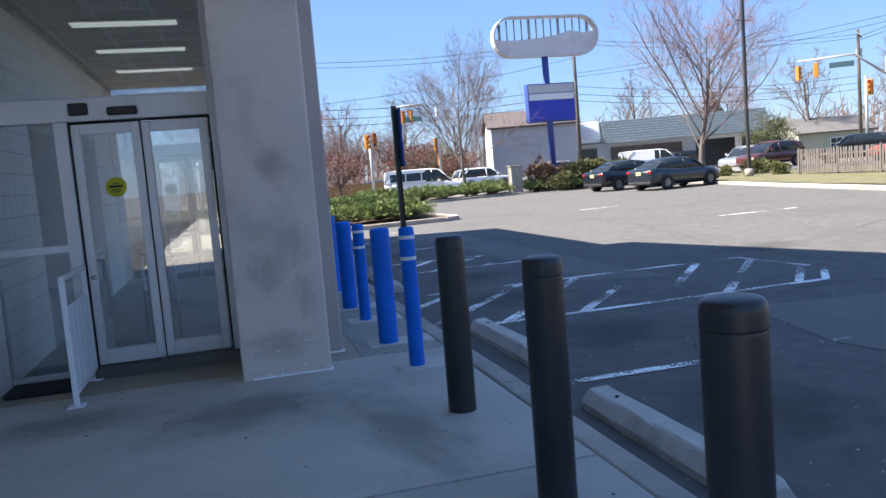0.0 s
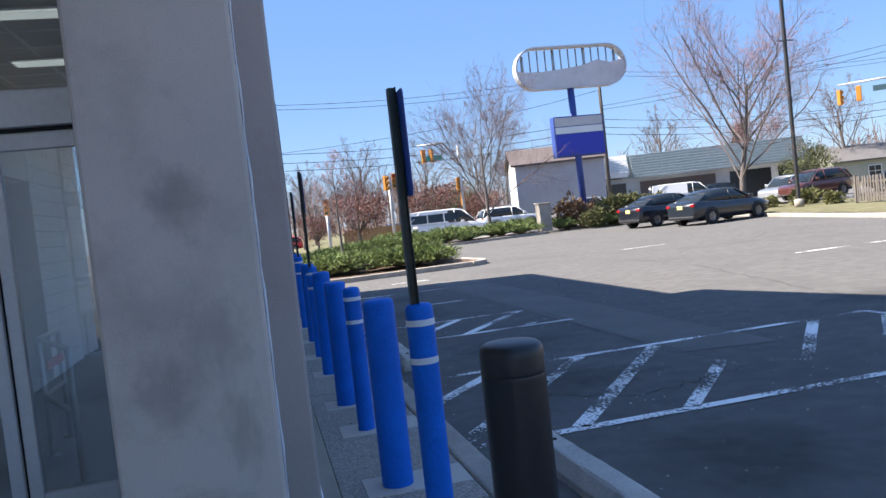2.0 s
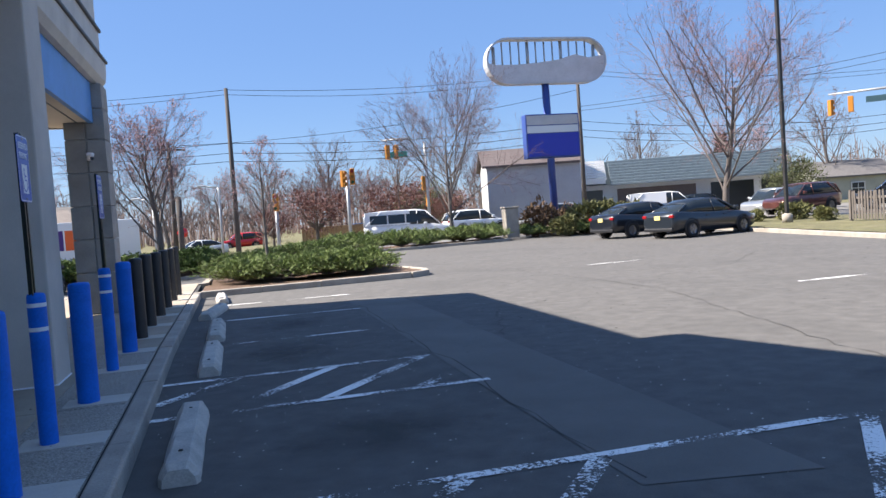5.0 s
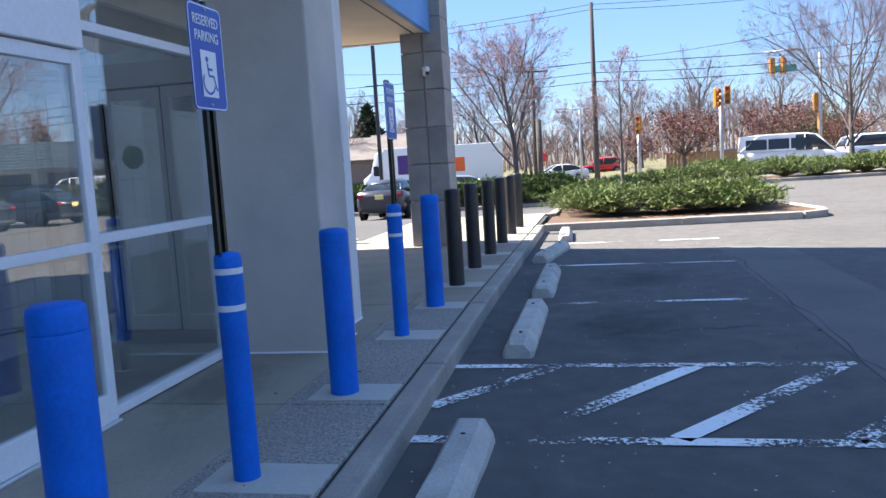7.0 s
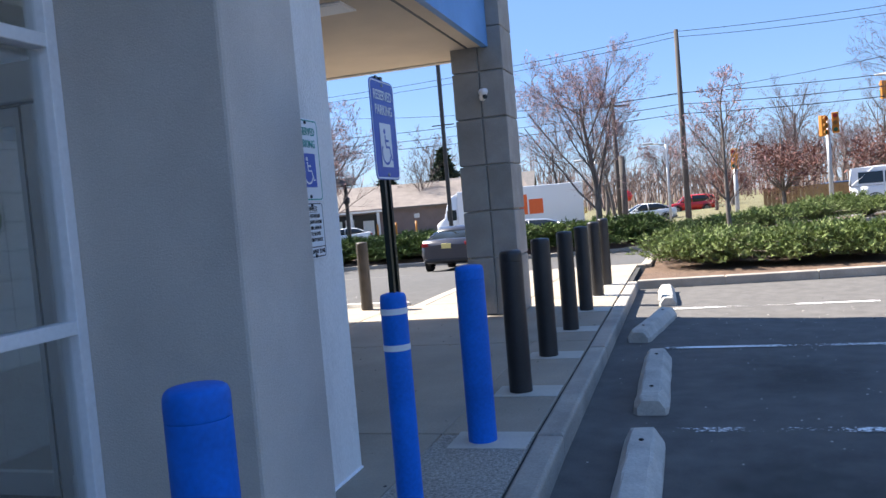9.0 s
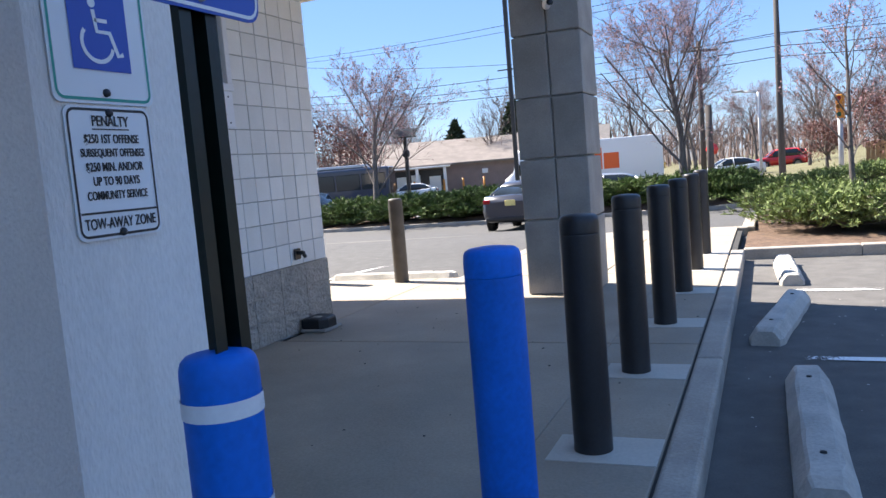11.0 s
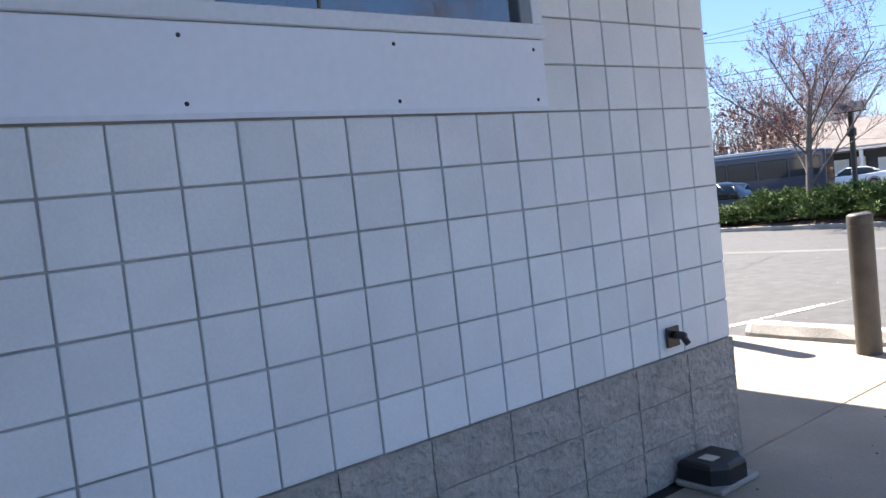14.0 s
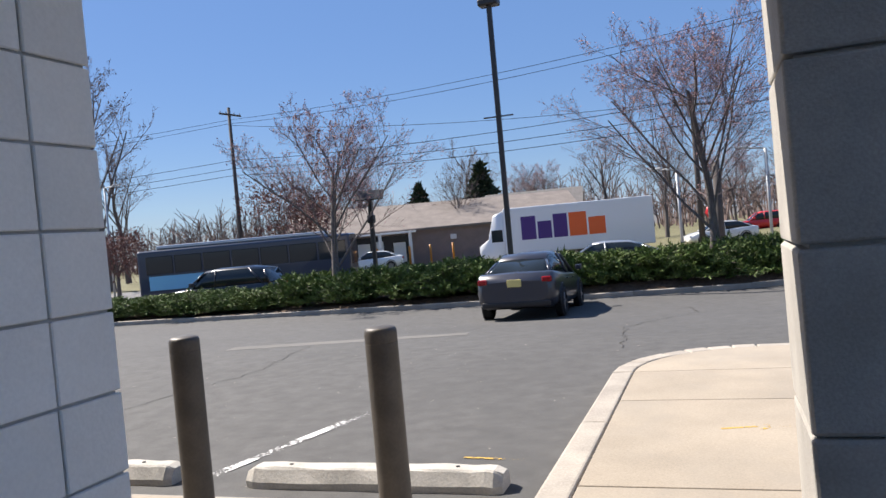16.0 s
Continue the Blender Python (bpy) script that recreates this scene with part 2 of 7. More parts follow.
OLIVE = leafy("olive_leaves", (0.13, 0.13, 0.05), 0.4)
YELLOW_L = leafy("forsythia", (0.36, 0.25, 0.05), 0.3)
SIGNALY = plain("signal_yellow", (0.48, 0.19, 0.02), 0.5)
REDP = mat("red_paint", (0.55, 0.02, 0.025), 0.3, vary=0.05, bump=0, coat=0.4)


def road_paint(m, keep, colour=(0.88, 0.88, 0.86)):
    """White paint, cracked and worn through to the asphalt."""
    m.use_nodes = True
    n, l = m.node_tree.nodes, m.node_tree.links
    b = n["Principled BSDF"]
    b.inputs["Base Color"].default_value = (*colour, 1)
    b.inputs["Roughness"].default_value = 0.75
    co = n.new("ShaderNodeTexCoord")
    a = n.new("ShaderNodeTexNoise")
    a.inputs["Scale"].default_value = 34
    a.inputs["Detail"].default_value = 6
    a.inputs["Roughness"].default_value = 0.7
    c = n.new("ShaderNodeTexNoise")
    c.inputs["Scale"].default_value = 1.1
    l.new(co.outputs["Object"], a.inputs[0])
    l.new(co.outputs["Object"], c.inputs[0])
    ad = n.new("ShaderNodeMath")
    ad.operation = "MULTIPLY_ADD"
    ad.inputs[1].default_value = 1.0
    l.new(c.outputs["Fac"], ad.inputs[0])
    l.new(a.outputs["Fac"], ad.inputs[2])
    r = n.new("ShaderNodeValToRGB")
    r.color_ramp.elements[0].position, r.color_ramp.elements[1].position = keep, keep + 0.07
    l.new(ad.outputs[0], r.inputs[0])
    tr = n.new("ShaderNodeBsdfTransparent")
    mx = n.new("ShaderNodeMixShader")
    l.new(r.outputs[0], mx.inputs[0])
    l.new(tr.outputs[0], mx.inputs[2])
    l.new(b.outputs[0], mx.inputs[1])
    l.new(mx.outputs[0], n["Material Output"].inputs[0])


road_paint(PAINT, 0.9975)
road_paint(YELLOW_PAINT, 0.98, (0.5, 0.32, 0.06))
road_paint(PAINT_WORN, 0.955)


# ---- mesh helpers ----
def part(name, bm, material, parent=None, label="", smooth=False):
    """Link a bmesh as one mesh object, under a thing or a part."""
    me = bpy.data.meshes.new(name)
    if smooth:
        for f in bm.faces:
            f.smooth = True
    bm.normal_update()
    bm.to_mesh(me)
    bm.free()
    me.materials.append(material)
    ob = new(name, me)
    if parent:
        ob.parent = parent
    if label:
        ob["label"] = label
    return ob


def thing(name, label, category, at=(0, 0, 0), rz=0.0, group="", kind=""):
    ob = new(name)
    ob.matrix_basis = pose(*at, 0, 0, rz)
    return tagged(ob, label, category, group, kind)


def struct(ob, label, category):
    return tagged(ob, label, category, "", "structure")


def box(bm, x0, x1, y0, y1, z0, z1, bevel=0.0, seg=1, m=None):
    """A box into bm, optionally with bevelled edges."""
    b = bmesh.new()
    bmesh.ops.create_cube(b, size=1)
    for v in b.verts:
        v.co = Vector((x0 + (v.co.x + 0.5) * (x1 - x0), y0 + (v.co.y + 0.5) * (y1 - y0), z0 + (v.co.z + 0.5) * (z1 - z0)))
    if bevel:
        bmesh.ops.bevel(b, geom=b.edges[:], offset=bevel, segments=seg, affect="EDGES", profile=0.5)
    join(bm, b, m)


def join(bm, b, m=None):
    if m is not None:
        bmesh.ops.transform(b, matrix=m, verts=b.verts)
    made = {v: bm.verts.new(v.co) for v in b.verts}
    for f in b.faces:
        try:
            nf = bm.faces.new([made[v] for v in f.verts])
            nf.smooth = f.smooth
        except ValueError:
            pass
    b.free()


def boxed(*a, **k):
    bm = bmesh.new()
    box(bm, *a, **k)
    return bm


def lathe(profile, seg=24, smooth=True):
    """Turn a profile of (radius, z) round the z axis."""
    bm = bmesh.new()
    rings = []
    for r, z in profile:
        if r < 1e-5:
            rings.append([bm.verts.new((0, 0, z))])
        else:
            rings.append([bm.verts.new((r * math.cos(2 * math.pi * i / seg), r * math.sin(2 * math.pi * i / seg), z)) for i in range(seg)])
    for a, b in zip(rings, rings[1:]):
        for i in range(seg):
            j = (i + 1) % seg
            q = [a[i % len(a)], a[j % len(a)], b[j % len(b)], b[i % len(b)]]
            q = list(dict.fromkeys(q))
            if len(q) > 2:
                f = bm.faces.new(q)
                f.smooth = smooth
    return bm


def tube(bm, pts, radii, seg=6):
    """A tapered tube along points into bm."""
    rings = []
    for i, p in enumerate(pts):
        d = (pts[min(i + 1, len(pts) - 1)] - pts[max(i - 1, 0)]).normalized()
        a = d.orthogonal().normalized() if i == 0 else (prev - d * prev.dot(d)).normalized()
        prev = a
        b = d.cross(a)
        rings.append([bm.verts.new(p + (a * math.cos(2 * math.pi * k / seg) + b * math.sin(2 * math.pi * k / seg)) * radii[i]) for k in range(seg)])
    for r, s in zip(rings, rings[1:]):
        for k in range(seg):
            f = bm.faces.new((r[k], r[(k + 1) % seg], s[(k + 1) % seg], s[k]))
            f.smooth = True
    bm.faces.new(rings[0][::-1])
    bm.faces.new(rings[-1])


def rod(p, q, r, seg=10):
    bm = bmesh.new()
    tube(bm, [Vector(p), Vector(q)], [r, r], seg)
    return bm


def flat(points, z=0.0):
    """One flat face from (x, y) corners."""
    bm = bmesh.new()
    bm.faces.new([bm.verts.new((x, y, z)) for x, y in points])
    bm.normal_update()
    for f in bm.faces:
        if f.normal.z < 0:
            f.normal_flip()
    return bm


def prism(points, z0, z1, bevel=0.0, seg=2):
    """A solid from a flat outline, with its upper edge rounded."""
    bm = flat(points, z0)
    r = bmesh.ops.extrude_face_region(bm, geom=bm.faces[:])
    up = [v for v in r["geom"] if isinstance(v, bmesh.types.BMVert)]
    bmesh.ops.translate(bm, verts=up, vec=(0, 0, z1 - z0))
    bmesh.ops.recalc_face_normals(bm, faces=bm.faces)
    if bevel:
        ups = set(up)
        bmesh.ops.bevel(bm, geom=[e for e in bm.edges if e.verts[0] in ups and e.verts[1] in ups], offset=bevel, segments=seg, affect="EDGES", profile=0.5)
    return bm


def text_mesh(body, size, m, material, name="lettering", parent=None, align="CENTER", stretch=1.0, label=""):
    """Lettering in the built-in font as a flat mesh."""
    cu = bpy.data.curves.new(name, "FONT")
    cu.body = body
    cu.size = size
    cu.align_x, cu.align_y = align, "CENTER"
    cu.extrude = 0.0006
    cu.offset = size * 0.012
    tmp = bpy.data.objects.new("tmp", cu)
    scene.collection.objects.link(tmp)
    me = bpy.data.meshes.new_from_object(tmp.evaluated_get(bpy.context.evaluated_depsgraph_get()))
    bpy.data.objects.remove(tmp)
    me.name = name
    me.transform(m @ Matrix.Diagonal((stretch, 1, 1, 1)))
    me.materials.append(material)
    ob = new(name, me)
    ob.parent = parent
    if label:
        ob["label"] = label
    return ob


def shared(name, me, at, parent, rz=0.0, scale=(1, 1, 1)):
    """A piece that shares its mesh with its like."""
    ob = new(name, me)
    ob.parent = parent
    ob.matrix_basis = Matrix.LocRotScale(Vector(at), Euler((0, 0, rz)), Vector(scale))
    return ob


# ---- ground ----
def ground_z(x, y):
    """The lot before the shop is level; the side lot falls gently to the planted strip, and the road behind it lies lower still."""
    a = min(1, max(0, (y - 44.5) / 5))
    b = min(1, max(0, (16 - x) / 20))
    c = min(1, max(0, (y - 28) / 11))
    d = min(1, max(0, (8 - x) / 8))
    return min(-0.75 * a * a * (3 - 2 * a) * b, -0.48 * c * c * (3 - 2 * c) * d * d * (3 - 2 * d))


def make_ground():
    bm = bmesh.new()
    xs = [-900, -300, -120, -60] + list(range(-40, -7, 4)) + list(range(-6, 19, 2)) + list(range(20, 41, 4)) + [60, 120, 300, 900]
    ys = [-900, -200, -60, -20, 0, 20, 22, 24, 26] + list(range(28, 61)) + [70, 90, 130, 220, 500, 1500]
    grid = [[bm.verts.new((x, y, ground_z(x, y) - 0.02 if (y > 60) else ground_z(x, y))) for x in xs] for y in ys]
    for r, s in zip(grid, grid[1:]):
        for i in range(len(xs) - 1):
            f = bm.faces.new((r[i], r[i + 1], s[i + 1], s[i]))
            if xs[i] < 2 and r[i].co.y >= 26 and s[i].co.y < 50 or xs[i] < -1 and r[i].co.y >= 20 and s[i].co.y < 50:
                f.material_index = 1
    g = part("ground", bm, ASPHALT)
    g.data.materials.append(ASPHALT_N)
    struct(g, "sun-bleached asphalt lot with newer darker asphalt beside the shop", "ground")


make_ground()


def laid(bm):
    """Let a mesh follow the lie of the ground."""
    for v in bm.verts:
        v.co.z += ground_z(v.co.x, v.co.y)
    return bm


def sheet(name, pts, z, material, label, category):
    return struct(part(name, laid(flat(pts, z)), material), label, category)


def follow(name, x0, x1, y0f, y1f, lift, material, label, category, n=24):
    """A sheet that lies on the ground between two lines y(x)."""
    bm = bmesh.new()
    rows = []
    for i in range(n + 1):
        x = x0 + (x1 - x0) * i / n
        rows.append([bm.verts.new((x, y0f(x) + (y1f(x) - y0f(x)) * j / 6, ground_z(x, y0f(x) + (y1f(x) - y0f(x)) * j / 6) + lift)) for j in range(7)])
    for r, s in zip(rows, rows[1:]):
        for j in range(6):
            bm.faces.new((r[j], s[j], s[j + 1], r[j + 1]))
    bmesh.ops.recalc_face_normals(bm, faces=bm.faces)
    if bm.faces[0].normal.z < 0:
        bmesh.ops.reverse_faces(bm, faces=bm.faces)
    return struct(part(name, bm, material), label, category)


follow("road", -160, 160, lambda x: 46 + max(0, 0.13 * x), lambda x: 57 + (0.13 * x if x > 0 else min(11, -0.5 * x)), 0.02, ROADM, "grey asphalt main road behind the planted strip", "road", 60)
sheet("side_road", [(31, -60), (42, -60), (42, 47), (31, 47)], 0.162, ROADM, "grey asphalt side road beyond the picket fence", "road")
sheet("verge", [(21.8, -30), (31, -30), (31, 38), (27, 42), (23.5, 37), (20.2, 24), (18.4, 12)], 0.16, GRASS, "worn yellowish grass verge inside the kerb", "grass")
follow("verge", -160, 160, lambda x: 57.5 + (0.13 * x if x > 0 else min(11, -0.5 * x)), lambda x: 220.0, 0.03, GRASS, "patchy brown and green grass across the road", "grass", 60)
sheet("verge", [(42.5, -60), (160, -60), (160, 66), (42.5, 51)], 0.03, GRASS, "patchy brown and green grass across the road", "grass")
sheet("asphalt_patch", [(4.42, 9.6), (5.45, 9.4), (5.4, 20.9), (4.4, 21.2)], 0.004, PATCH, "paler strip of patched asphalt over a trench", "asphalt patch")
sheet("asphalt_patch", [(-9.2, 30.6), (-5, 31.7), (-5.1, 32.2), (-9.4, 31.2)], 0.004, PATCH, "pale strip of patched asphalt in the side lot", "asphalt patch")
sheet("asphalt_patch", [(5.0, 3.2), (6.6, 3.6), (7.1, 5.4), (6.4, 6.6), (4.9, 6.9), (4.5, 5.2)], 0.004, PATCH, "pale worn asphalt patch in the lot", "asphalt patch")


def crack(points, name="asphalt_crack", w=0.009):
    bm = bmesh.new()
    rng = random.Random(len(points) + int(points[0][0] * 10))
    ps = []
    for (x0, y0), (x1, y1) in zip(points, points[1:]):
        for k in range(22):
            t = k / 22
            ps.append(Vector((x0 + (x1 - x0) * t + rng.uniform(-0.06, 0.06), y0 + (y1 - y0) * t + rng.uniform(-0.06, 0.06), 0.005)))
    prev = None
    for a, b in zip(ps, ps[1:]):
        d = (b - a).normalized()
        s = Vector((-d.y, d.x, 0)) * w * rng.uniform(0.3, 1.2)
        q = [bm.verts.new(a - s), bm.verts.new(a + s)]
        if prev:
            bm.faces.new((prev[0], q[0], q[1], prev[1]))
        prev = q
    bmesh.ops.recalc_face_normals(bm, faces=bm.faces)
    return struct(part(name, laid(bm), JOINT), "dark irregular crack in the asphalt", "crack")


for pts in ([(7.6, 6), (8, 12), (9.5, 18), (9.2, 25)], [(11, 12), (14, 13.5), (17, 13.2)], [(5.5, 15), (6.3, 17.5), (7.5, 18)], [(-2, 29), (-2.3, 32), (-1.2, 35), (-1.5, 37)], [(10, 22), (13, 21), (16, 24)], [(3.4, 5.6), (4.6, 7.0), (6.4, 7.5), (7.6, 7.2)], [(2.3, 9.2), (3.3, 8.3), (4.8, 8.7)], [(2.4, 15.2), (4.3, 15.5)], [(4.45, 9.7), (4.5, 21)], [(-7.5, 25), (-6.9, 28), (-7.6, 31)]):
    crack(pts)

# ---- painted lines ----
for a, b, w in [((1.6, 10.17), (7.13, 10.17), 0.1), ((1.55, 7.72), (6.64, 7.72), 0.11), ((7.13, 10.17), (7.27, 8.5), 0.09), ((7.27, 8.5), (6.64, 7.72), 0.09),
                ((1.58, 8.9), (2.65, 10.13), 0.13), ((1.62, 7.78), (3.55, 10.12), 0.14), ((2.55, 7.76), (4.42, 10.1), 0.14), ((3.45, 7.76), (4.52, 9.0), 0.12), ((5.05, 8.5), (6.4, 10.1), 0.12), ((5.3, 7.76), (7.08, 9.76), 0.12), ((6.3, 7.78), (7.12, 8.74), 0.1),
                ((1.55, 12.66), (4.55, 12.66), 0.11), ((1.52, 14.21), (4.36, 14.21), 0.1), ((1.55, 13.25), (2.31, 14.18), 0.13), ((2.15, 12.7), (3.29, 14.17), 0.13), ((3.04, 12.7), (4.24, 14.15), 0.13), ((3.91, 12.7), (4.5, 13.35), 0.12),
                ((1.75, 5.22), (5.6, 5.18), 0.11), ((2.0, 16.68), (4.4, 16.7), 0.1), ((2.0, 19.55), (4.4, 19.45), 0.1), ((2.0, 22.3), (4.6, 22.25), 0.1), ((1.75, 2.6), (5.6, 2.55), 0.1), ((11.5, 17), (13.8, 17), 0.1), ((10.5, 24), (12.5, 24.2), 0.1), ((-4.5, 23.7), (-4.0, 26.0), 0.1)]:
    d = (Vector(b) - Vector(a)).normalized()
    s = Vector((-d.y, d.x)) * w / 2
    faint = a[0] > 4.9 or b[0] > 5 or a[0] < -3 or (2.5 < a[0] < 3.5 and a[1] < 7.8) or a[1] in (16.68, 19.55, 22.3, 7.72)
    struct(part("painted_line", flat([Vector(a) - s, Vector(b) - s, Vector(b) + s, Vector(a) + s], 0.008), PAINT_WORN if faint else PAINT), "worn white painted parking line on asphalt", "road marking")

# ---- sidewalk ----
WALK_Z = 0.15
pavement = new("pavement")
struct(pavement, "grey concrete sidewalk of large slabs along the shop", "pavement")
part("bedding", boxed(-14, 1.42, -30, 22.9, -0.05, 0.13), JOINT, pavement)
part("bedding", boxed(-1.72, 1.42, 22.85, 27.4, -0.05, 0.13), JOINT, pavement)
joints = [-30, -12, -5.6, -2.6, 0.45, 3.43, 6.4, 9.6, 12.85, 16.1, 19.35, 22.86]


def slab_edge(y):
    """Where the slabs end beside the slightly bent kerb line."""
    return float(np.interp(y, [-30, 5, 11.5, 16.1], [1.6, 1.58, 1.5, 1.43])) - 0.098


for y0, y1 in zip(joints, joints[1:]):
    a, b = y0 + 0.009, y1 - 0.009
    x0 = -2.2 if y0 < 19 else -2.095
    if y0 > 5:
        part("slab", boxed(x0, 0.72, a, b, 0.0, WALK_Z, 0.008, 2), SLAB, pavement)
        part("slab", prism([(0.722, a), (slab_edge(a), a), (slab_edge(b), b), (0.722, b)], 0.0, WALK_Z - 0.001, 0.008, 2), AGG if y0 < 15 else SLAB, pavement)
    else:
        part("slab", prism([(x0, a), (slab_edge(a), a), (slab_edge(b), b), (x0, b)], 0.0, WALK_Z, 0.008, 2), SLAB_S, pavement)
for x0, x1 in ((-13.9, -8.2), (-8.2, -5.2), (-5.2, -2.096)):
    part("slab", boxed(x0 + 0.006, x1 - 0.006, 20.0, 22.855, 0.0, WALK_Z, 0.008, 2), SLAB, pavement)
for y0, y1 in ((22.87, 23.22), (23.22, 25.36), (25.36, 26.6)):
    part("slab", boxed(-1.62, 0.0, y0 + 0.007, y1 - 0.007, 0.0, WALK_Z, 0.008, 2), SLAB, pavement)
    part("slab", boxed(0.01, 1.334, y0 + 0.007, y1 - 0.007, 0.0, WALK_Z, 0.008, 2), SLAB, pavement)
arc = [(-1.62 + 1.3 - 1.3 * math.cos(a), 26.6 + 1.25 * math.sin(a)) for a in [math.pi / 2 * k / 8 for k in range(9)]]
part("slab", prism(arc + [(1.334, 27.85), (1.334, 26.61)], 0.0, WALK_Z, 0.006), SLAB, pavement)


def kerb_run(name, pts, width, top, label, piece=3.0):
    """Kerbstones with rounded upper edge along a polyline."""
    k = struct(new(name), label, "kerb")
    rng = random.Random(7)
    for (x0, y0), (x1, y1) in zip(pts, pts[1:]):
        a, b = Vector((x0, y0)), Vector((x1, y1))
        n = max(1, round((b - a).length / piece))
        d = (b - a).normalized()
        s = Vector((-d.y, d.x)) * width / 2
        for i in range(n):
            p, q = a.lerp(b, i / n) + d * 0.004, a.lerp(b, (i + 1) / n) - d * 0.004
            part("kerbstone", laid(prism([p - s, q - s, q + s, p + s], -0.05, top + rng.uniform(-0.006, 0.004), 0.025, 3)), KERB, k)
    return k


kerb_run("kerb", [(1.6, -30), (1.58, 5), (1.5, 11.5), (1.43, 16.1), (1.43, 24.7)], 0.17, WALK_Z, "rounded grey concrete kerb between sidewalk and lot")
kerb_run("kerb", [(-13.9, 22.83), (-1.84, 22.83)], 0.15, WALK_Z, "low sunlit concrete kerb at the side lot")
kerb_run("kerb", [(-1.735, 22.76), (-1.735, 26.6)] + [(x - 0.11, y + 0.06) for x, y in arc[1:]] + [(1.5, 27.92), (1.5, 31.3)], 0.21, WALK_Z + 0.003, "curving concrete kerb round the sidewalk end", 2.5)
ISLAND = [(1.5, 24.85), (4.3, 25.0), (6.6, 25.2), (7.1, 25.55), (7.2, 26.2), (6.9, 28.2), (6.3, 30.6), (1.5, 31.3)]
kerb_run("kerb", ISLAND, 0.16, 0.15, "rough pale kerb round the planted island", 1.6)
sheet("planting_bed", ISLAND, 0.11, MULCH, "brown mulch bed under the junipers", "soil")
STRIP_F = [(-60, 40.5), (-18, 40.2), (-6, 40.0), (0, 40.6), (9.5, 41.2), (15.4, 42.2)]
STRIP_B = [(15.6, 45.2), (9.5, 44.6), (0, 44.3), (-18, 44.0), (-60, 44.2)]
kerb_run("kerb", STRIP_F + STRIP_B[:1], 0.16, 0.14, "concrete kerb along the planted strip by the road", 3.0)
sheet("planting_bed", STRIP_F + STRIP_B, 0.1, MULCH, "brown mulch bed of the planted strip", "soil")
kerb_run("kerb", [(16.2, -30), (17.4, 8), (18.3, 16), (20.4, 25.5), (23.4, 37.4), (22.2, 42.6), (17.5, 43.6)], 0.17, 0.15, "weathered kerb at the far side of the lot", 3.0)
sheet("planting_bed", [(23.4, 37.5), (22.2, 42.5), (17.6, 43.4), (17, 46), (26, 46.8), (28, 42)], 0.12, MULCH, "bare soil bed with shrubs by the sign", "soil")

for pts, z in (([(-0.82, 24.46), (-0.58, 24.52)], 0.1515), ([(-0.56, 24.44), (-0.48, 24.52), (-0.54, 24.58)], 0.1515), ([(-0.44, 24.5), (-0.37, 24.54)], 0.1515), ([(-2.65, 24.22), (-2.25, 24.18), (-1.9, 24.2)], 0.006)):
    bm = bmesh.new()
    for (x0, y0), (x1, y1) in zip(pts, pts[1:]):
        d = (Vector((x1, y1)) - Vector((x0, y0))).normalized() * 0.016
        bm.faces.new([bm.verts.new(v) for v in ((x0 + d.y, y0 - d.x, z), (x1 + d.y, y1 - d.x, z), (x1 - d.y, y1 + d.x, z), (x0 - d.y, y0 + d.x, z))])
    struct(part("spray_mark", bm, YELLOW_PAINT), "faded yellow utility spray mark on the ground", "marking")


def stain_material(name, colour, strength):
    """A blot that thins out unevenly towards its rim."""
    m = bpy.data.materials.new(name)
    m.use_nodes = True
    n, l = m.node_tree.nodes, m.node_tree.links
    b = n["Principled BSDF"]
    b.inputs["Base Color"].default_value = (*colour, 1)
    b.inputs["Roughness"].default_value = 0.8
    co = n.new("ShaderNodeTexCoord")
    no = n.new("ShaderNodeTexNoise")
    no.inputs["Scale"].default_value = 2.6
    no.inputs["Detail"].default_value = 8
    no.inputs["Roughness"].default_value = 0.65
    oi = n.new("ShaderNodeObjectInfo")
    no.noise_dimensions = "4D"
    mu = n.new("ShaderNodeMath")
    mu.operation = "MULTIPLY"
    mu.inputs[1].default_value = 40
    l.new(oi.outputs["Random"], mu.inputs[0])
    l.new(mu.outputs[0], no.inputs["W"])
    l.new(co.outputs["Object"], no.inputs["Vector"])
    ln = n.new("ShaderNodeVectorMath")
    ln.operation = "LENGTH"
    l.new(co.outputs["Object"], ln.inputs[0])
    ad = n.new("ShaderNodeMath")
    ad.operation = "MULTIPLY_ADD"
    ad.inputs[1].default_value = -0.55
    l.new(ln.outputs["Value"], ad.inputs[0])
    l.new(no.outputs["Fac"], ad.inputs[2])
    r = n.new("ShaderNodeValToRGB")
    r.color_ramp.elements[0].position, r.color_ramp.elements[1].position = 0.06, 0.4
    r.color_ramp.elements[1].color = (strength, strength, strength, 1)
    l.new(ad.outputs[0], r.inputs[0])
    tr = n.new("ShaderNodeBsdfTransparent")
    mx = n.new("ShaderNodeMixShader")
    l.new(r.outputs[0], mx.inputs[0])
    l.new(tr.outputs[0], mx.inputs[1])
    l.new(b.outputs[0], mx.inputs[2])
    l.new(mx.outputs[0], n["Material Output"].inputs[0])
    return m


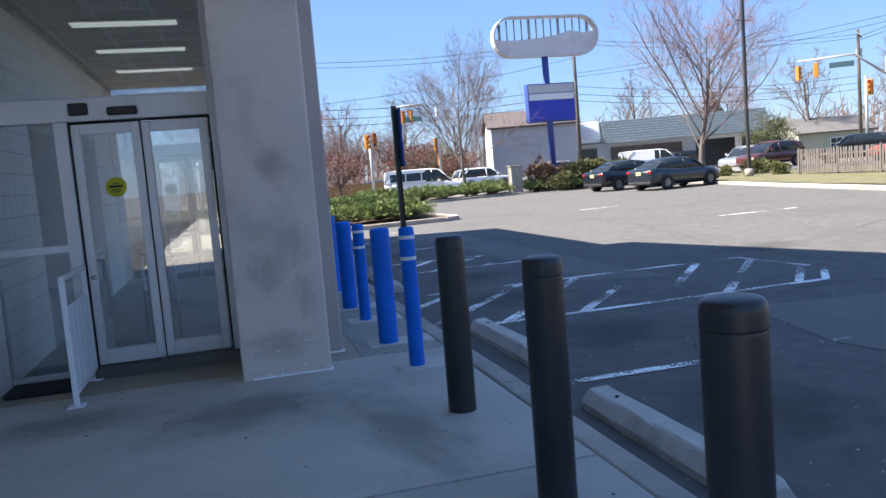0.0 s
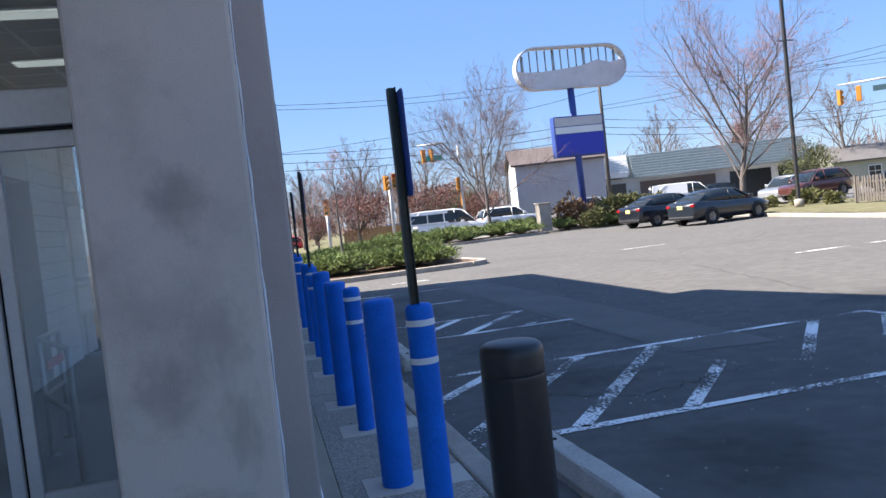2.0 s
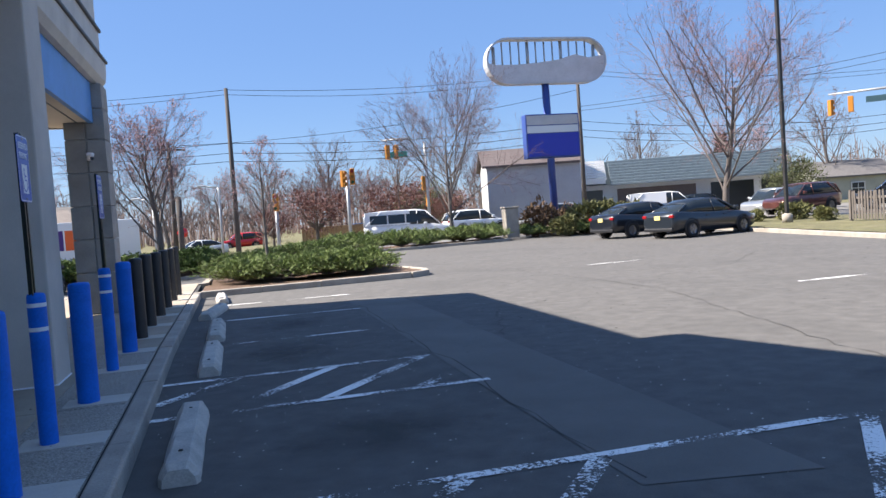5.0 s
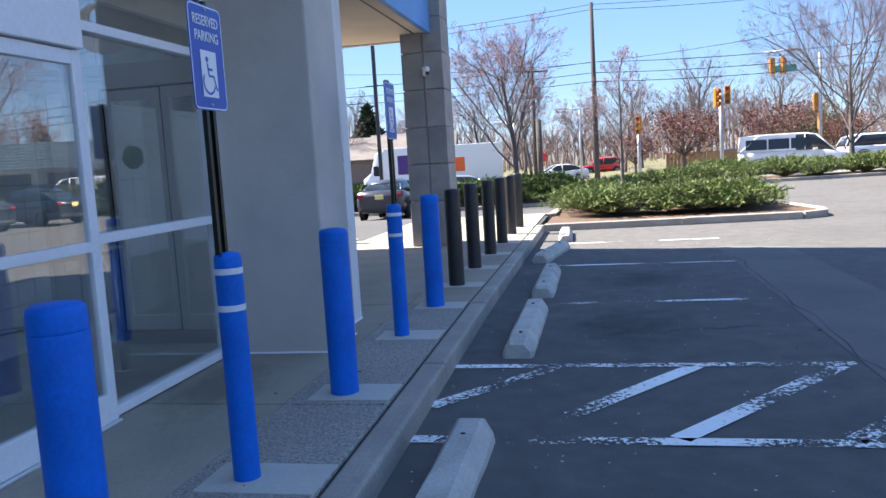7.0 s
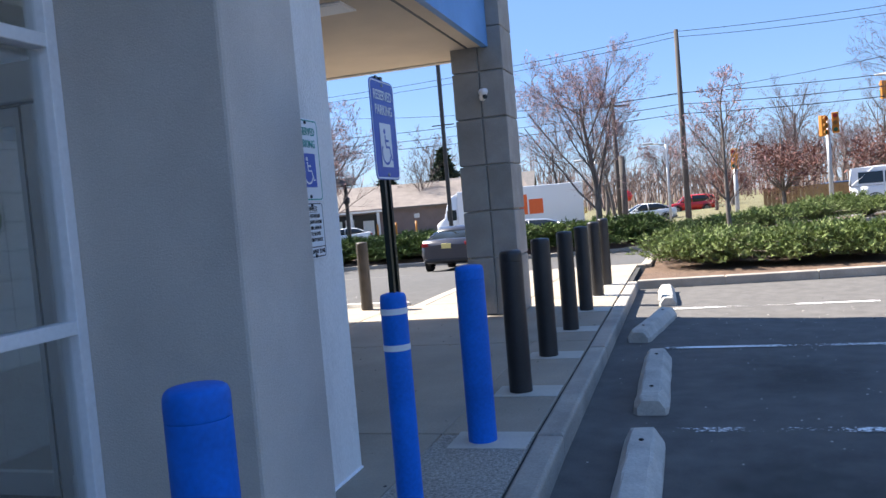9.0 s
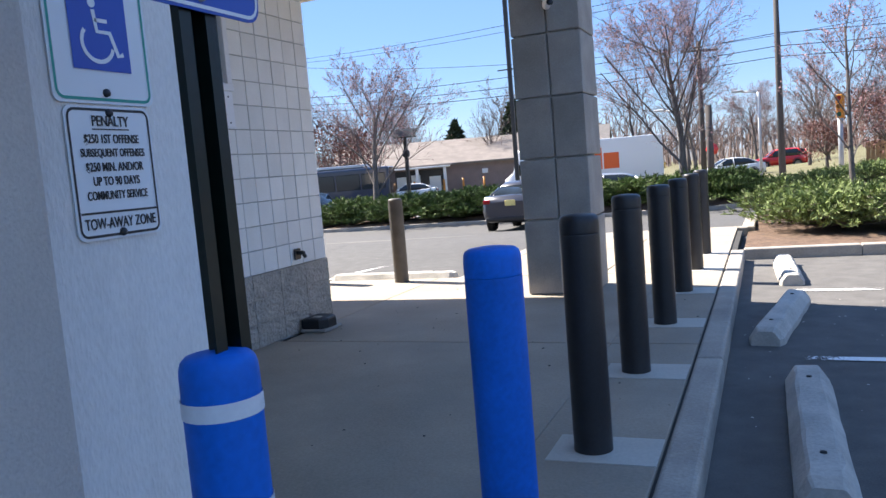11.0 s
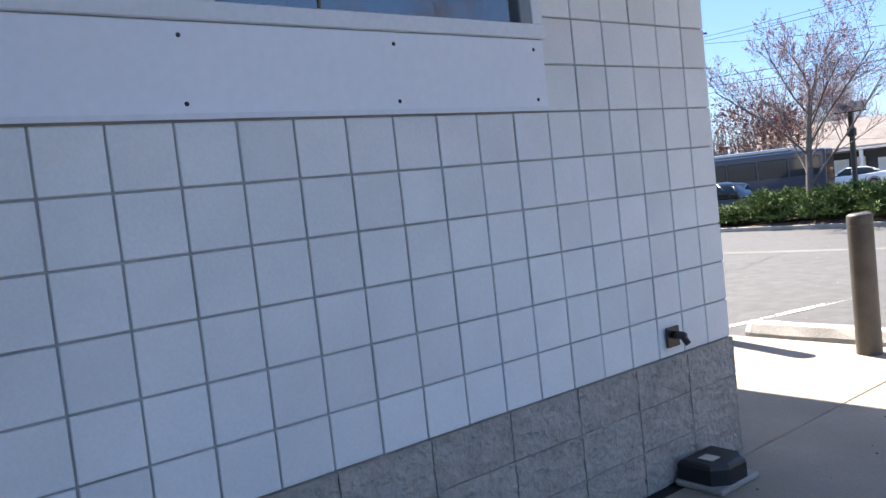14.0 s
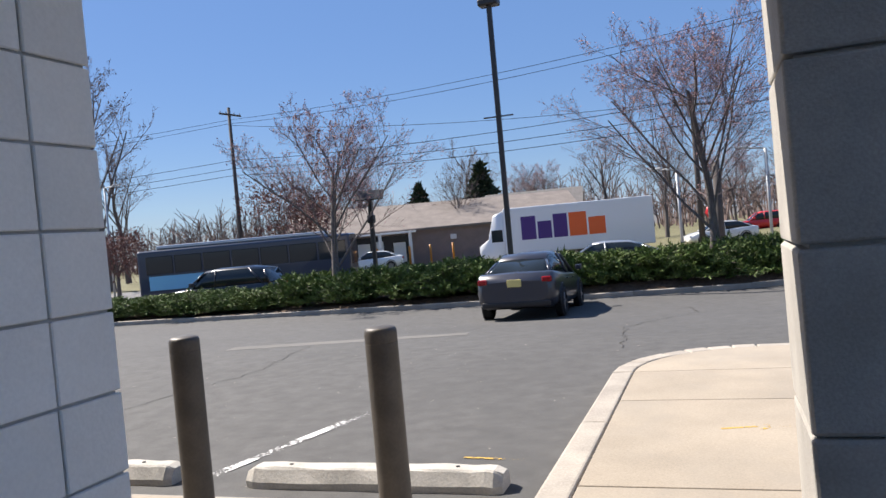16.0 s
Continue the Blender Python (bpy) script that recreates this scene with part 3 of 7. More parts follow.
DAMP = stain_material("damp_stain", (0.15, 0.145, 0.115), 0.3)
OILY = stain_material("oil_stain", (0.045, 0.044, 0.042), 0.28)
PALE = stain_material("salt_stain", (0.5, 0.48, 0.45), 0.5)
for x, y, z, sx, sy, rz, m in ((-0.25, 5.2, 0.152, 0.95, 0.7, 20, DAMP), (-1.5, 5.6, 0.152, 0.8, 0.5, 0, DAMP), (0.65, 4.3, 0.152, 0.4, 1.2, 10, DAMP), (-1.2, 3.0, 0.152, 0.9, 0.6, 40, DAMP), (0.5, 5.4, 0.153, 0.45, 0.5, 0, PALE),
                              (0.1, 13.2, 0.152, 0.5, 1.0, 15, DAMP), (0.3, 10.2, 0.152, 0.5, 1.2, -10, DAMP),
                              (3.0, 9.2, 0.0125, 1.1, 0.8, 0, OILY), (3.2, 6.6, 0.0125, 0.9, 1.1, 30, OILY), (2.9, 15.5, 0.0125, 0.8, 1.2, 0, OILY), (3.3, 11.4, 0.0125, 1.0, 0.8, 0, OILY), (8.2, 11.0, 0.0125, 1.2, 0.8, 0, OILY), (3.1, 18.2, 0.0125, 0.8, 1.0, 0, OILY), (3.0, 4.0, 0.0125, 0.9, 1.0, 0, OILY), (5.9, 4.6, 0.0125, 1.3, 0.9, 20, OILY)):
    s_ = struct(part("stain", flat([(-1, -1), (1, -1), (1, 1), (-1, 1)], 0.0), m), "blotchy stain soaked into the paving", "stain")
    s_.matrix_basis = pose(x, y, z, 0, 0, rz) @ Matrix.Diagonal((sx, sy, 1, 1))


SOOT = stain_material("soot_stain", (0.27, 0.235, 0.21), 0.22)
for x, z, sx, sz in ((0.12, 1.85, 0.2, 0.24), (0.2, 1.2, 0.2, 0.3), (-0.02, 1.0, 0.22, 0.25), (0.3, 0.8, 0.14, 0.3), (0.05, 0.42, 0.4, 0.2)):
    s_ = struct(part("stain", flat([(-1, -1), (1, -1), (1, 1), (-1, 1)], 0.0), SOOT), "smoky stain on the stucco pylon", "stain")
    s_.matrix_basis = pose(x if x + sx < 0.42 else 0.42 - sx, 6.1165, z, 90, 0, 0) @ Matrix.Diagonal((sx, sz, 1, 1))


def scatter(name, count, seed, area, z, size, material, label, category):
    """Small flat or lumpy bits strewn over an area, as one object."""
    rg = random.Random(seed)
    V, F = [], []
    for _ in range(count):
        x, y = rg.uniform(area[0], area[1]), rg.uniform(area[2], area[3])
        s = rg.uniform(*size)
        k = len(V)
        n = 6
        a0 = rg.uniform(0, 6)
        for a in range(n):
            r = s * rg.uniform(0.6, 1.2)
            V.append((x + r * math.cos(a0 + 6.283 * a / n), y + r * math.sin(a0 + 6.283 * a / n), z + ground_z(x, y)))
        V.append((x, y, z + ground_z(x, y) + s * 0.5))
        F.extend((k + a, k + (a + 1) % n, k + n) for a in range(n))
    me = bpy.data.meshes.new(name)
    me.from_pydata(V, [], F)
    me.materials.append(material)
    tagged(new(name, me), label, category, "", "stuff")


scatter("litter", 240, 1, (-2.0, 1.35, 2, 22.5), 0.1495, (0.004, 0.014), JOINT, "dark specks and dry leaf bits on the sidewalk", "debris")
scatter("gravel", 900, 2, (1.6, 6.5, 1, 22), 0.0, (0.003, 0.011), PAD, "pale grit strewn over the asphalt", "gravel")
scatter("gravel", 260, 3, (-9, -1.8, 23.2, 36), 0.0, (0.004, 0.01), KERB, "pale grit strewn over the asphalt", "gravel")
scatter("gravel", 500, 4, (4, 18, 14, 38), 0.0, (0.006, 0.02), JOINT, "dark grit strewn over the asphalt", "gravel")

# wheel stops
def wheel_stop(x, y0, y1, skew=0.0, rz0=0.0):
    n = y1 - y0
    st = thing("wheel_stop", "chipped grey precast concrete wheel stop on the asphalt", "wheel stop", (x, (y0 + y1) / 2, 0.0), rz0 + skew, "wheel stops in the lot")
    bm = bmesh.new()
    prof = [(-0.125, 0.0), (-0.125, 0.05), (-0.075, 0.13), (-0.06, 0.14), (0.06, 0.14), (0.075, 0.13), (0.125, 0.05), (0.125, 0.0)]
    rng = random.Random(int(y0 * 10))
    rings = []
    cuts = [-n / 2, -n / 2 + 0.06, -n / 2 + 0.12] + [-n / 2 + n * k / 9 for k in range(1, 9)] + [n / 2 - 0.12, n / 2 - 0.06, n / 2]
    for i, c in enumerate(sorted(cuts)):
        e = 0.8 if i in (0, len(cuts) - 1) else 1.0
        rings.append([bm.verts.new((px * e + rng.uniform(-0.005, 0.005), c, pz * (e if pz > 0.06 else 1) + (rng.uniform(-0.006, 0.004) if pz > 0 else 0))) for px, pz in prof])
    for r, s in zip(rings, rings[1:]):
        for k in range(len(prof) - 1):
            bm.faces.new((r[k], r[k + 1], s[k + 1], s[k]))
    bm.faces.new(rings[0])
    bm.faces.new(rings[-1][::-1])
    bmesh.ops.recalc_face_normals(bm, faces=bm.faces)
    part("body", bm, STOPM, st)
    for c in (-n * 0.33, n * 0.33):
        p = part("pin", lathe([(0.0, 0.146), (0.014, 0.146), (0.016, 0.138)], 10), RUBBER, st, "rusty steel pin head")
        p.location = (0, c, 0)
    return st


for y0, y1, x, sk in ((2.75, 4.63, 2.06, 0), (5.6, 7.5, 2.14, 1), (10.8, 12.7, 1.92, 0), (14.45, 16.35, 1.99, 0), (17.05, 18.9, 2.0, 0), (19.9, 21.65, 1.9, -9), (22.6, 24.2, 2.0, 2), (0.3, 2.2, 2.0, 0)):
    wheel_stop(x, y0, y1, sk)
wheel_stop(-3.1, 22.62, 24.52, 0, 90)
wheel_stop(-5.65, 22.62, 24.52, 0, 90)


# ---- the shop ----
WX, YC, R0, S = -2.18, 20.3, 0.76, 0.2032
SOFF = 3.7


def wall(name, bm, material, label):
    return struct(part(name, bm, material), label, "wall")


# stucco pylons on both sides of the entrance bay
def pylon(name, outer, inner, material, label):
    p = struct(new(name), label, "wall")
    for (y0, y1, x1, m) in (outer, inner):
        bm = boxed(-0.28, x1, y0, y1, 0.12, 7.3, 0.018, 2)
        part("wall_block", bm, m, p)
        part("base_seal", boxed(-0.2, x1 + 0.014, y0 - 0.014, y1 - 0.02, 0.13, 0.162, 0.004), PANEL, p, "white sealant line at the base")
    return p


pylon("wall_pylon_south", (6.12, 6.728, 0.43, STUCCO), (6.732, 7.6, 0.61, STUCCO_T), STUCCO, "stained beige stucco pylon chipped at its base")
pylon("wall_pylon_north", (14.784, 15.46, 0.43, STUCCO_L), (14.12, 14.78, 0.585, STUCCO_B), STUCCO_B, "grey rough stucco pylon beside the shopfront")

bead = bmesh.new()
bead_rng = random.Random(31)
tube(bead, [Vector((0.437 + bead_rng.uniform(-0.003, 0.003), 6.727, 0.16 + 0.12 * k)) for k in range(58)], [0.007 * bead_rng.uniform(0.5, 1.3) for k in range(58)], 6)
struct(part("trim", bead, PANEL), "ragged white sealant bead in the pylon corner", "trim")
chips = struct(new("render_damage"), "chipped and patched stucco at the pylon foot", "damage")
crng = random.Random(21)
for k in range(26):
    w_, h_ = crng.uniform(0.008, 0.05), crng.uniform(0.005, 0.022)
    cx, cz = crng.uniform(-0.2, 0.38), 0.17 + crng.random() ** 3 * 0.34
    n_ = 11
    pts = [(cx + w_ * crng.uniform(0.35, 1.2) * math.cos(2 * math.pi * a / n_), cz + h_ * crng.uniform(0.35, 1.2) * math.sin(2 * math.pi * a / n_)) for a in range(n_)]
    pts = [(min(0.425, x), max(0.165, z)) for x, z in pts]
    bm = prism(pts, 0, 0.0015 + 0.0002 * k)
    bmesh.ops.transform(bm, matrix=Matrix.Translation((0, 6.1195, 0)) @ pose(0, 0, 0, 90, 0, 0), verts=bm.verts)
    part("chip", bm, (STUCCO_B, STUCCO_B, STUCCO_L)[k % 3], chips)

# entrance bay above the glazing, with a gabled parapet
bm = bmesh.new()
prof = [(7.6, 4.05), (14.12, 4.05), (14.12, 7.35), (15.6, 7.35), (15.6, 7.6), (11.3, 9.3), (10.4, 9.3), (6.12, 7.6), (6.12, 7.35), (7.6, 7.35)]
fr = [bm.verts.new((0.62, y, z)) for y, z in prof]
bk = [bm.verts.new((-0.3, y, z)) for y, z in prof]
bm.faces.new(fr)
bm.faces.new(bk[::-1])
for i in range(len(prof)):
    j = (i + 1) % len(prof)
    bm.faces.new((fr[j], fr[i], bk[i], bk[j]))
bmesh.ops.recalc_face_normals(bm, faces=bm.faces)
wall("wall_entrance_gable", bm, STUCCO, "beige stucco gable above the entrance glazing")

# long back walls of the arcade, with block facing laid on them
wall("wall_arcade_south", boxed(-2.5, WX - 0.02, -1.6, 7.1, 0.1, SOFF), GROUT, "block wall of the shop with grey joints")
# Unseen south end: shop cut off at y -1.6 to admit sky light.
wall("wall_south", boxed(-13.9, -2.51, -1.6, -1.3, 0.1, 6.6), STUCCO_B, "plain end wall of the shop")
bm = bmesh.new()
box(bm, -2.5, WX - 0.012, 14.7, YC - 0.012, 0.1, 2.32)
box(bm, -2.5, WX - 0.012, 19.085, YC - 0.012, 2.32, SOFF)
box(bm, -2.5, WX - 0.012, 14.7, 15.6, 2.32, SOFF)
box(bm, -2.5, WX - 0.012, 15.6, 19.085, 3.42, SOFF)
box(bm, -13.9, -2.5, YC - 0.3, YC - 0.012, 0.1, SOFF)
wall_n = wall("wall_arcade_north", bm, GROUT, "painted block wall with a split-face base course")
wall("wall_back", boxed(-14.2, -13.9, -1.6, YC, 0.1, 7.0), STUCCO_B, "plain rear wall of the shop")

# roof, soffit and fascia
ceil = part("ceiling", boxed(-13.9, 0.0, 15.6, 22.15, SOFF, SOFF + 0.12), SOFFIT)
struct(ceil, "tan stucco soffit over the arcade", "ceiling")
struct(part("ceiling", boxed(-13.9, 0.0, -1.6, 6.12, SOFF, SOFF + 0.12), SOFFIT), "tan stucco soffit over the arcade", "ceiling")
for y0, y1, nm in ((15.605, 22.2, "fascia_north"), (-1.6, 6.115, "fascia_south")):
    f = struct(new(nm), "blue fascia band under a cream cornice and dark trim", "fascia")
    part("blue_band", boxed(-0.06, 0.02, y0, min(y1, 21.45), SOFF - 0.02, 4.42), FASCIA, f)
    bm = bmesh.new()
    prof = [(0.03, 4.42), (0.12, 4.44), (0.2, 4.55), (0.22, 4.75), (0.22, 4.9), (0.03, 4.9)]
    a = [bm.verts.new((x, y0, z)) for x, z in prof]
    b = [bm.verts.new((x, y1, z)) for x, z in prof]
    bm.faces.new(a)
    bm.faces.new(b[::-1])
    for i in range(len(prof)):
        j = (i + 1) % len(prof)
        bm.faces.new((a[j], a[i], b[i], b[j]))
    bmesh.ops.recalc_face_normals(bm, faces=bm.faces)
    part("cornice", bm, CREAM, f)
    part("trim", boxed(0.0, 0.26, y0, y1 + 0.03, 4.902, 4.96, 0.01), TRIMD, f)
    part("upper_band", boxed(-0.06, 0.14, y0, y1, 4.962, 5.5), CREAM, f)
    part("trim", boxed(0.0, 0.19, y0, y1 + 0.03, 5.502, 5.56, 0.01), TRIMD, f)
    part("parapet", boxed(-0.1, 0.1, y0, y1, 5.562, 7.55), CREAM, f)
part("end_fascia", boxed(-13.9, -0.06, 22.1, 22.2, SOFF - 0.02, 7.55), CREAM, ceil)
struct(part("roof", boxed(-13.9, -0.3, -1.59, 22.1, 6.6, 6.8), ROADM), "flat shop roof", "roof")
light = thing("recessed_light", "square recessed soffit light with pale lens", "ceiling light", (-0.9, 18.6, SOFF))
part("trim_ring", boxed(-0.2, 0.2, -0.2, 0.2, -0.015, 0.01, 0.006), ALUW, light)
part("lens", boxed(-0.16, 0.16, -0.16, 0.16, -0.02, -0.012), SIGNW, light)
part("joint_strip", boxed(-0.28, -0.25, 15.7, 22.0, SOFF - 0.006, SOFF + 0.01), TRIMD, ceil)

# pier at the corner, of large blocks with a stepped front
pier = struct(new("pier"), "square corner pier of large grey blocks", "pillar")
part("core", boxed(-0.46, 0.14, 21.5, 22.1, 0.1, 4.4), GROUT, pier)
courses = [0.15, 0.92, 1.54, 2.15, 2.77, 3.38, 3.95, 4.42]
rng = random.Random(3)


def pier_block(x0, x1, y0, y1, z0, z1):
    b = boxed(x0, x1, y0, y1, z0 + 0.006, z1 - 0.006, 0.014, 2)
    for v in b.verts:
        v.co += Vector((rng.uniform(-1, 1), rng.uniform(-1, 1), rng.uniform(-1, 1))) * 0.003
    part("block", b, PIERM, pier)


for z0, z1 in zip(courses, courses[1:]):
    pier_block(-0.5, -0.135, 21.46, 22.14, z0, z1)
    pier_block(-0.125, 0.2, 21.46, 22.14, z0, z1)

# security camera under the soffit on the pier
sc_ = thing("security_camera", "white bullet security camera on a bracket", "camera device", (-0.1, 21.42, 3.1))
part("base", lathe([(0.0, 0), (0.05, 0), (0.05, 0.03), (0.0, 0.03)], 14), PANEL, sc_).matrix_basis = pose(0, 0.03, 0, 90, 0, 0)
part("body", lathe([(0.0, -0.1), (0.04, -0.1), (0.045, -0.07), (0.045, 0.1), (0.03, 0.12), (0.0, 0.12)], 14), PANEL, sc_).matrix_basis = pose(0.04, -0.1, -0.05, 70, 0, 25)
part("lens", lathe([(0.0, 0), (0.032, 0), (0.032, 0.01), (0.0, 0.012)], 14), PLASTIC, sc_).matrix_basis = pose(0.08, -0.19, -0.09, 70, 0, 25)


# ---- glazing of the entrance ----
def frame_bar(parent, x0, x1, y0, y1, z0, z1, m=ALUW, name="frame_bar"):
    return part(name, boxed(x0, x1, y0, y1, z0, z1, 0.004), m, parent)


def pane(parent, x0, x1, y0, y1, z0, z1, m=GLASS):
    p = part("pane", boxed(x0, x1, y0, y1, z0, z1), m, parent)
    p.visible_shadow = False
    return p


GX = -0.27
win = struct(new("window_1"), "tall aluminium-framed shopfront glazing beside the doors", "window")
for y0, y1 in ((7.6, 9.17), (12.55, 14.12)):
    for z0, z1 in ((0.17, 1.23), (1.23, 2.46), (2.46, 4.05)):
        pane(win, GX - 0.006, GX + 0.006, y0 + 0.03, y1 - 0.03, z0 + 0.03, z1 - 0.03)
    for z in (0.19, 1.23, 2.47, 4.02):
        frame_bar(win, GX - 0.05, GX + 0.05, y0 + 0.031, y1 - 0.031, z - 0.03, z + 0.03)
for y in (7.63, 9.17, 12.55, 14.09):
    frame_bar(win, GX - 0.055, GX + 0.055, y - 0.03, y + 0.03, 0.15, 4.05)
pane(win, GX - 0.006, GX + 0.006, 9.2, 10.85, 2.6, 4.0)
pane(win, GX - 0.006, GX + 0.006, 10.87, 12.52, 2.6, 4.0)
frame_bar(win, GX - 0.05, GX + 0.05, 9.201, 12.519, 3.99, 4.05)
frame_bar(win, GX - 0.05, GX + 0.05, 10.83, 10.89, 2.59, 3.989)


def door_leaf(parent, name, y0, y1, x, z1=2.3, along="y"):
    """A sliding leaf of glass in a wide aluminium frame with a middle rail."""
    d = part(name, boxed(x - 0.006, x + 0.006, y0 + 0.05, y1 - 0.05, 0.25, z1 - 0.05), GLASS, parent)
    d.visible_shadow = False
    for a in ((y0, y0 + 0.065, 0.17, z1), (y1 - 0.065, y1, 0.17, z1)):
        part("stile", boxed(x - 0.025, x + 0.025, a[0], a[1], a[2], a[3], 0.004), ALUW, d)
    for z, h in ((0.17, 0.17), (1.17, 0.06), (z1 - 0.08, 0.08)):
        part("rail", boxed(x - 0.0245, x + 0.0245, y0 + 0.066, y1 - 0.066, z, z + h, 0.004), ALUW, d)
    return d


dr = struct(new("door_1"), "closed automatic sliding glass doors in a pale frame", "door")
for y0, y1, x in ((9.22, 10.24, GX), (10.2, 10.86, GX + 0.06), (10.87, 11.52, GX + 0.06), (11.48, 12.5, GX + 0.075)):
    door_leaf(dr, "leaf", y0, y1, x)
part("header", boxed(GX - 0.07, GX + 0.13, 9.202, 12.518, 2.31, 2.58, 0.006), ALUW, dr)
part("threshold", boxed(GX - 0.1, GX + 0.12, 9.2, 12.52, 0.15, 0.168, 0.004), ALU, dr)


def side_doors(y, sy, name, label):
    """The pair of sliding doors at an end of the vestibule, with sidelight and transom."""
    d = struct(new(name), label, "door")
    for i, (x0, x1) in enumerate(((-1.48, -0.92), (-0.92, -0.36))):
        yy = y + sy * 0.03 * i
        leaf = part("leaf", boxed(x0 + 0.05, x1 - 0.05, yy - 0.006, yy + 0.006, 0.3, 2.26), GLASS, d)
        leaf.visible_shadow = False
        for a0, a1 in ((x0 + 0.004, x0 + 0.075), (x1 - 0.075, x1 - 0.004)):
            part("stile", boxed(a0, a1, yy - 0.025, yy + 0.025, 0.25, 2.33, 0.004), ALU, leaf)
        for z0, z1 in ((0.25, 0.38), (2.24, 2.33)):
            part("rail", boxed(x0 + 0.076, x1 - 0.076, yy - 0.0245, yy + 0.0245, z0, z1, 0.004), ALU, leaf)
        part("gasket", boxed(x0 - 0.008, x0 + 0.003, yy - 0.027, yy + 0.027, 0.25, 2.335), RUBBER, leaf)
    part("gasket", boxed(-0.352, -0.335, y - 0.03, y + 0.03, 0.25, 2.335), RUBBER, d)
    part("gasket", boxed(-1.49, -0.335, y - 0.03, y + 0.03, 2.336, 2.35), RUBBER, d)
    part("jamb", boxed(-0.333, -0.283, y - 0.06, y + 0.06, 0.15, 3.68), ALU, d)
    part("jamb", boxed(-1.6, -1.495, y - 0.06, y + 0.06, 0.15, 2.35), ALU, d)
    part("header", boxed(-2.17, -0.334, y - 0.07, y + 0.07, 2.352, 2.55, 0.006), ALU, d)
    part("threshold", boxed(-1.5, -0.29, y - 0.16, y + 0.12, 0.13, 0.245, 0.006), PATCH, d)
    p = part("sidelight", boxed(-2.16, -1.61, y - 0.006, y + 0.006, 0.2, 2.34), GLASS, d)
    p.visible_shadow = False
    part("sidelight_rail", boxed(-2.17, -1.602, y - 0.03, y + 0.03, 1.26, 1.32), ALU, d)
    part("sidelight_rail", boxed(-2.17, -1.602, y - 0.03, y + 0.03, 0.15, 0.22), ALU, d)
    t = part("transom", boxed(-2.16, -0.335, y - 0.006, y + 0.006, 2.56, 3.66), GLASS, d)
    t.visible_shadow = False
    part("transom_rail", boxed(-2.17, -0.334, y - 0.03, y + 0.03, 3.64, 3.7), ALU, d)
    return d


d_s = side_doors(7.08, 1, "door_2", "closed two-leaf automatic glass door in aluminium")
d_n = side_doors(14.64, -1, "door_3", "closed two-leaf glass door at the vestibule end")
part("motion_sensor", boxed(-1.46, -1.31, 6.955, 7.008, 2.4, 2.5, 0.01), PLASTIC, d_s, "black door sensor").name = "door_sensor"
part("door_sensor", boxed(-1.16, -0.92, 6.945, 7.008, 2.385, 2.455, 0.012), PLASTIC, d_s, "black door sensor")
bm = lathe([(0.0, 0.0), (0.085, 0.0), (0.085, 0.002), (0.0, 0.002)], 24)
st = part("sticker", bm, plain("sticker_yellow", (0.62, 0.6, 0.03), 0.5), d_s, "round yellow caution sticker")
st.matrix_basis = pose(-1.17, 7.066, 1.78, 90, 0, 0)
for k, (w, dz) in enumerate(((0.05, 0.03), (0.11, 0.0), (0.08, -0.022), (0.06, -0.04))):
    part("sticker_bar", boxed(-1.17 - w / 2, -1.17 + w / 2, 7.0615, 7.063, 1.775 + dz, 1.775 + dz + (0.022 if k == 1 else 0.009)), INK, d_s)
part("lock", lathe([(0, 0), (0.022, 0), (0.022, 0.02), (0, 0.02)], 14), CHROME, d_s).matrix_basis = pose(-1.435, 7.055, 1.02, 90, 0, 0)
green = part("sticker", lathe([(0.0, 0.0), (0.1, 0.0), (0.1, 0.002), (0.0, 0.002)], 24), plain("sticker_green", (0.06, 0.2, 0.04), 0.5), d_n, "round green sticker on the glass")
green.matrix_basis = pose(-1.25, 14.62, 1.76, 90, 0, 0)

# vestibule inside
FLOORV = mat("vestibule_floor", (0.46, 0.46, 0.45), 0.55, vary=0.1, scale=1.2, grain=60, bump=0.1, stain=0.35, stain_scale=0.8)
TILEC = mat("ceiling_tile", (0.6, 0.6, 0.57), 0.9, vary=0.05, scale=4, grain=120, bump=0.2)
struct(part("floor_vestibule", boxed(-2.18, -0.3, 7.12, 14.6, 0.12, 0.156), FLOORV), "grey vestibule floor", "floor")
wall("wall_inner", boxed(-2.5, WX, 7.101, 8.8, 0.1, SOFF), GROUT, "white block wall inside the vestibule")
wall("wall_inner", boxed(-2.5, WX, 12.95, 14.699, 0.1, SOFF), GROUT, "white block wall inside the vestibule")
wall("wall_inner", boxed(-2.5, WX, 8.801, 12.949, 2.6, SOFF), STUCCO_L, "white bulkhead above the inner entrance")
struct(part("ceiling", boxed(-13.9, -0.31, 6.12, 15.6, SOFF, SOFF + 0.1), TILEC), "suspended ceiling of pale tiles", "ceiling")
grid = bmesh.new()
for k in range(13):
    box(grid, -2.17, -0.33, 7.15 + 0.61 * k, 7.18 + 0.61 * k, SOFF - 0.012, SOFF - 0.002)
for k in range(3):
    box(grid, -2.1 + 0.61 * k, -2.07 + 0.61 * k, 7.15, 14.6, SOFF - 0.016, SOFF - 0.004)
struct(part("ceiling_grid", grid, ALUW), "thin white ceiling grid", "ceiling")
vent = thing("ceiling_vent", "square white ceiling diffuser in the tiles", "vent", (-1.2, 8.6, SOFF - 0.02))
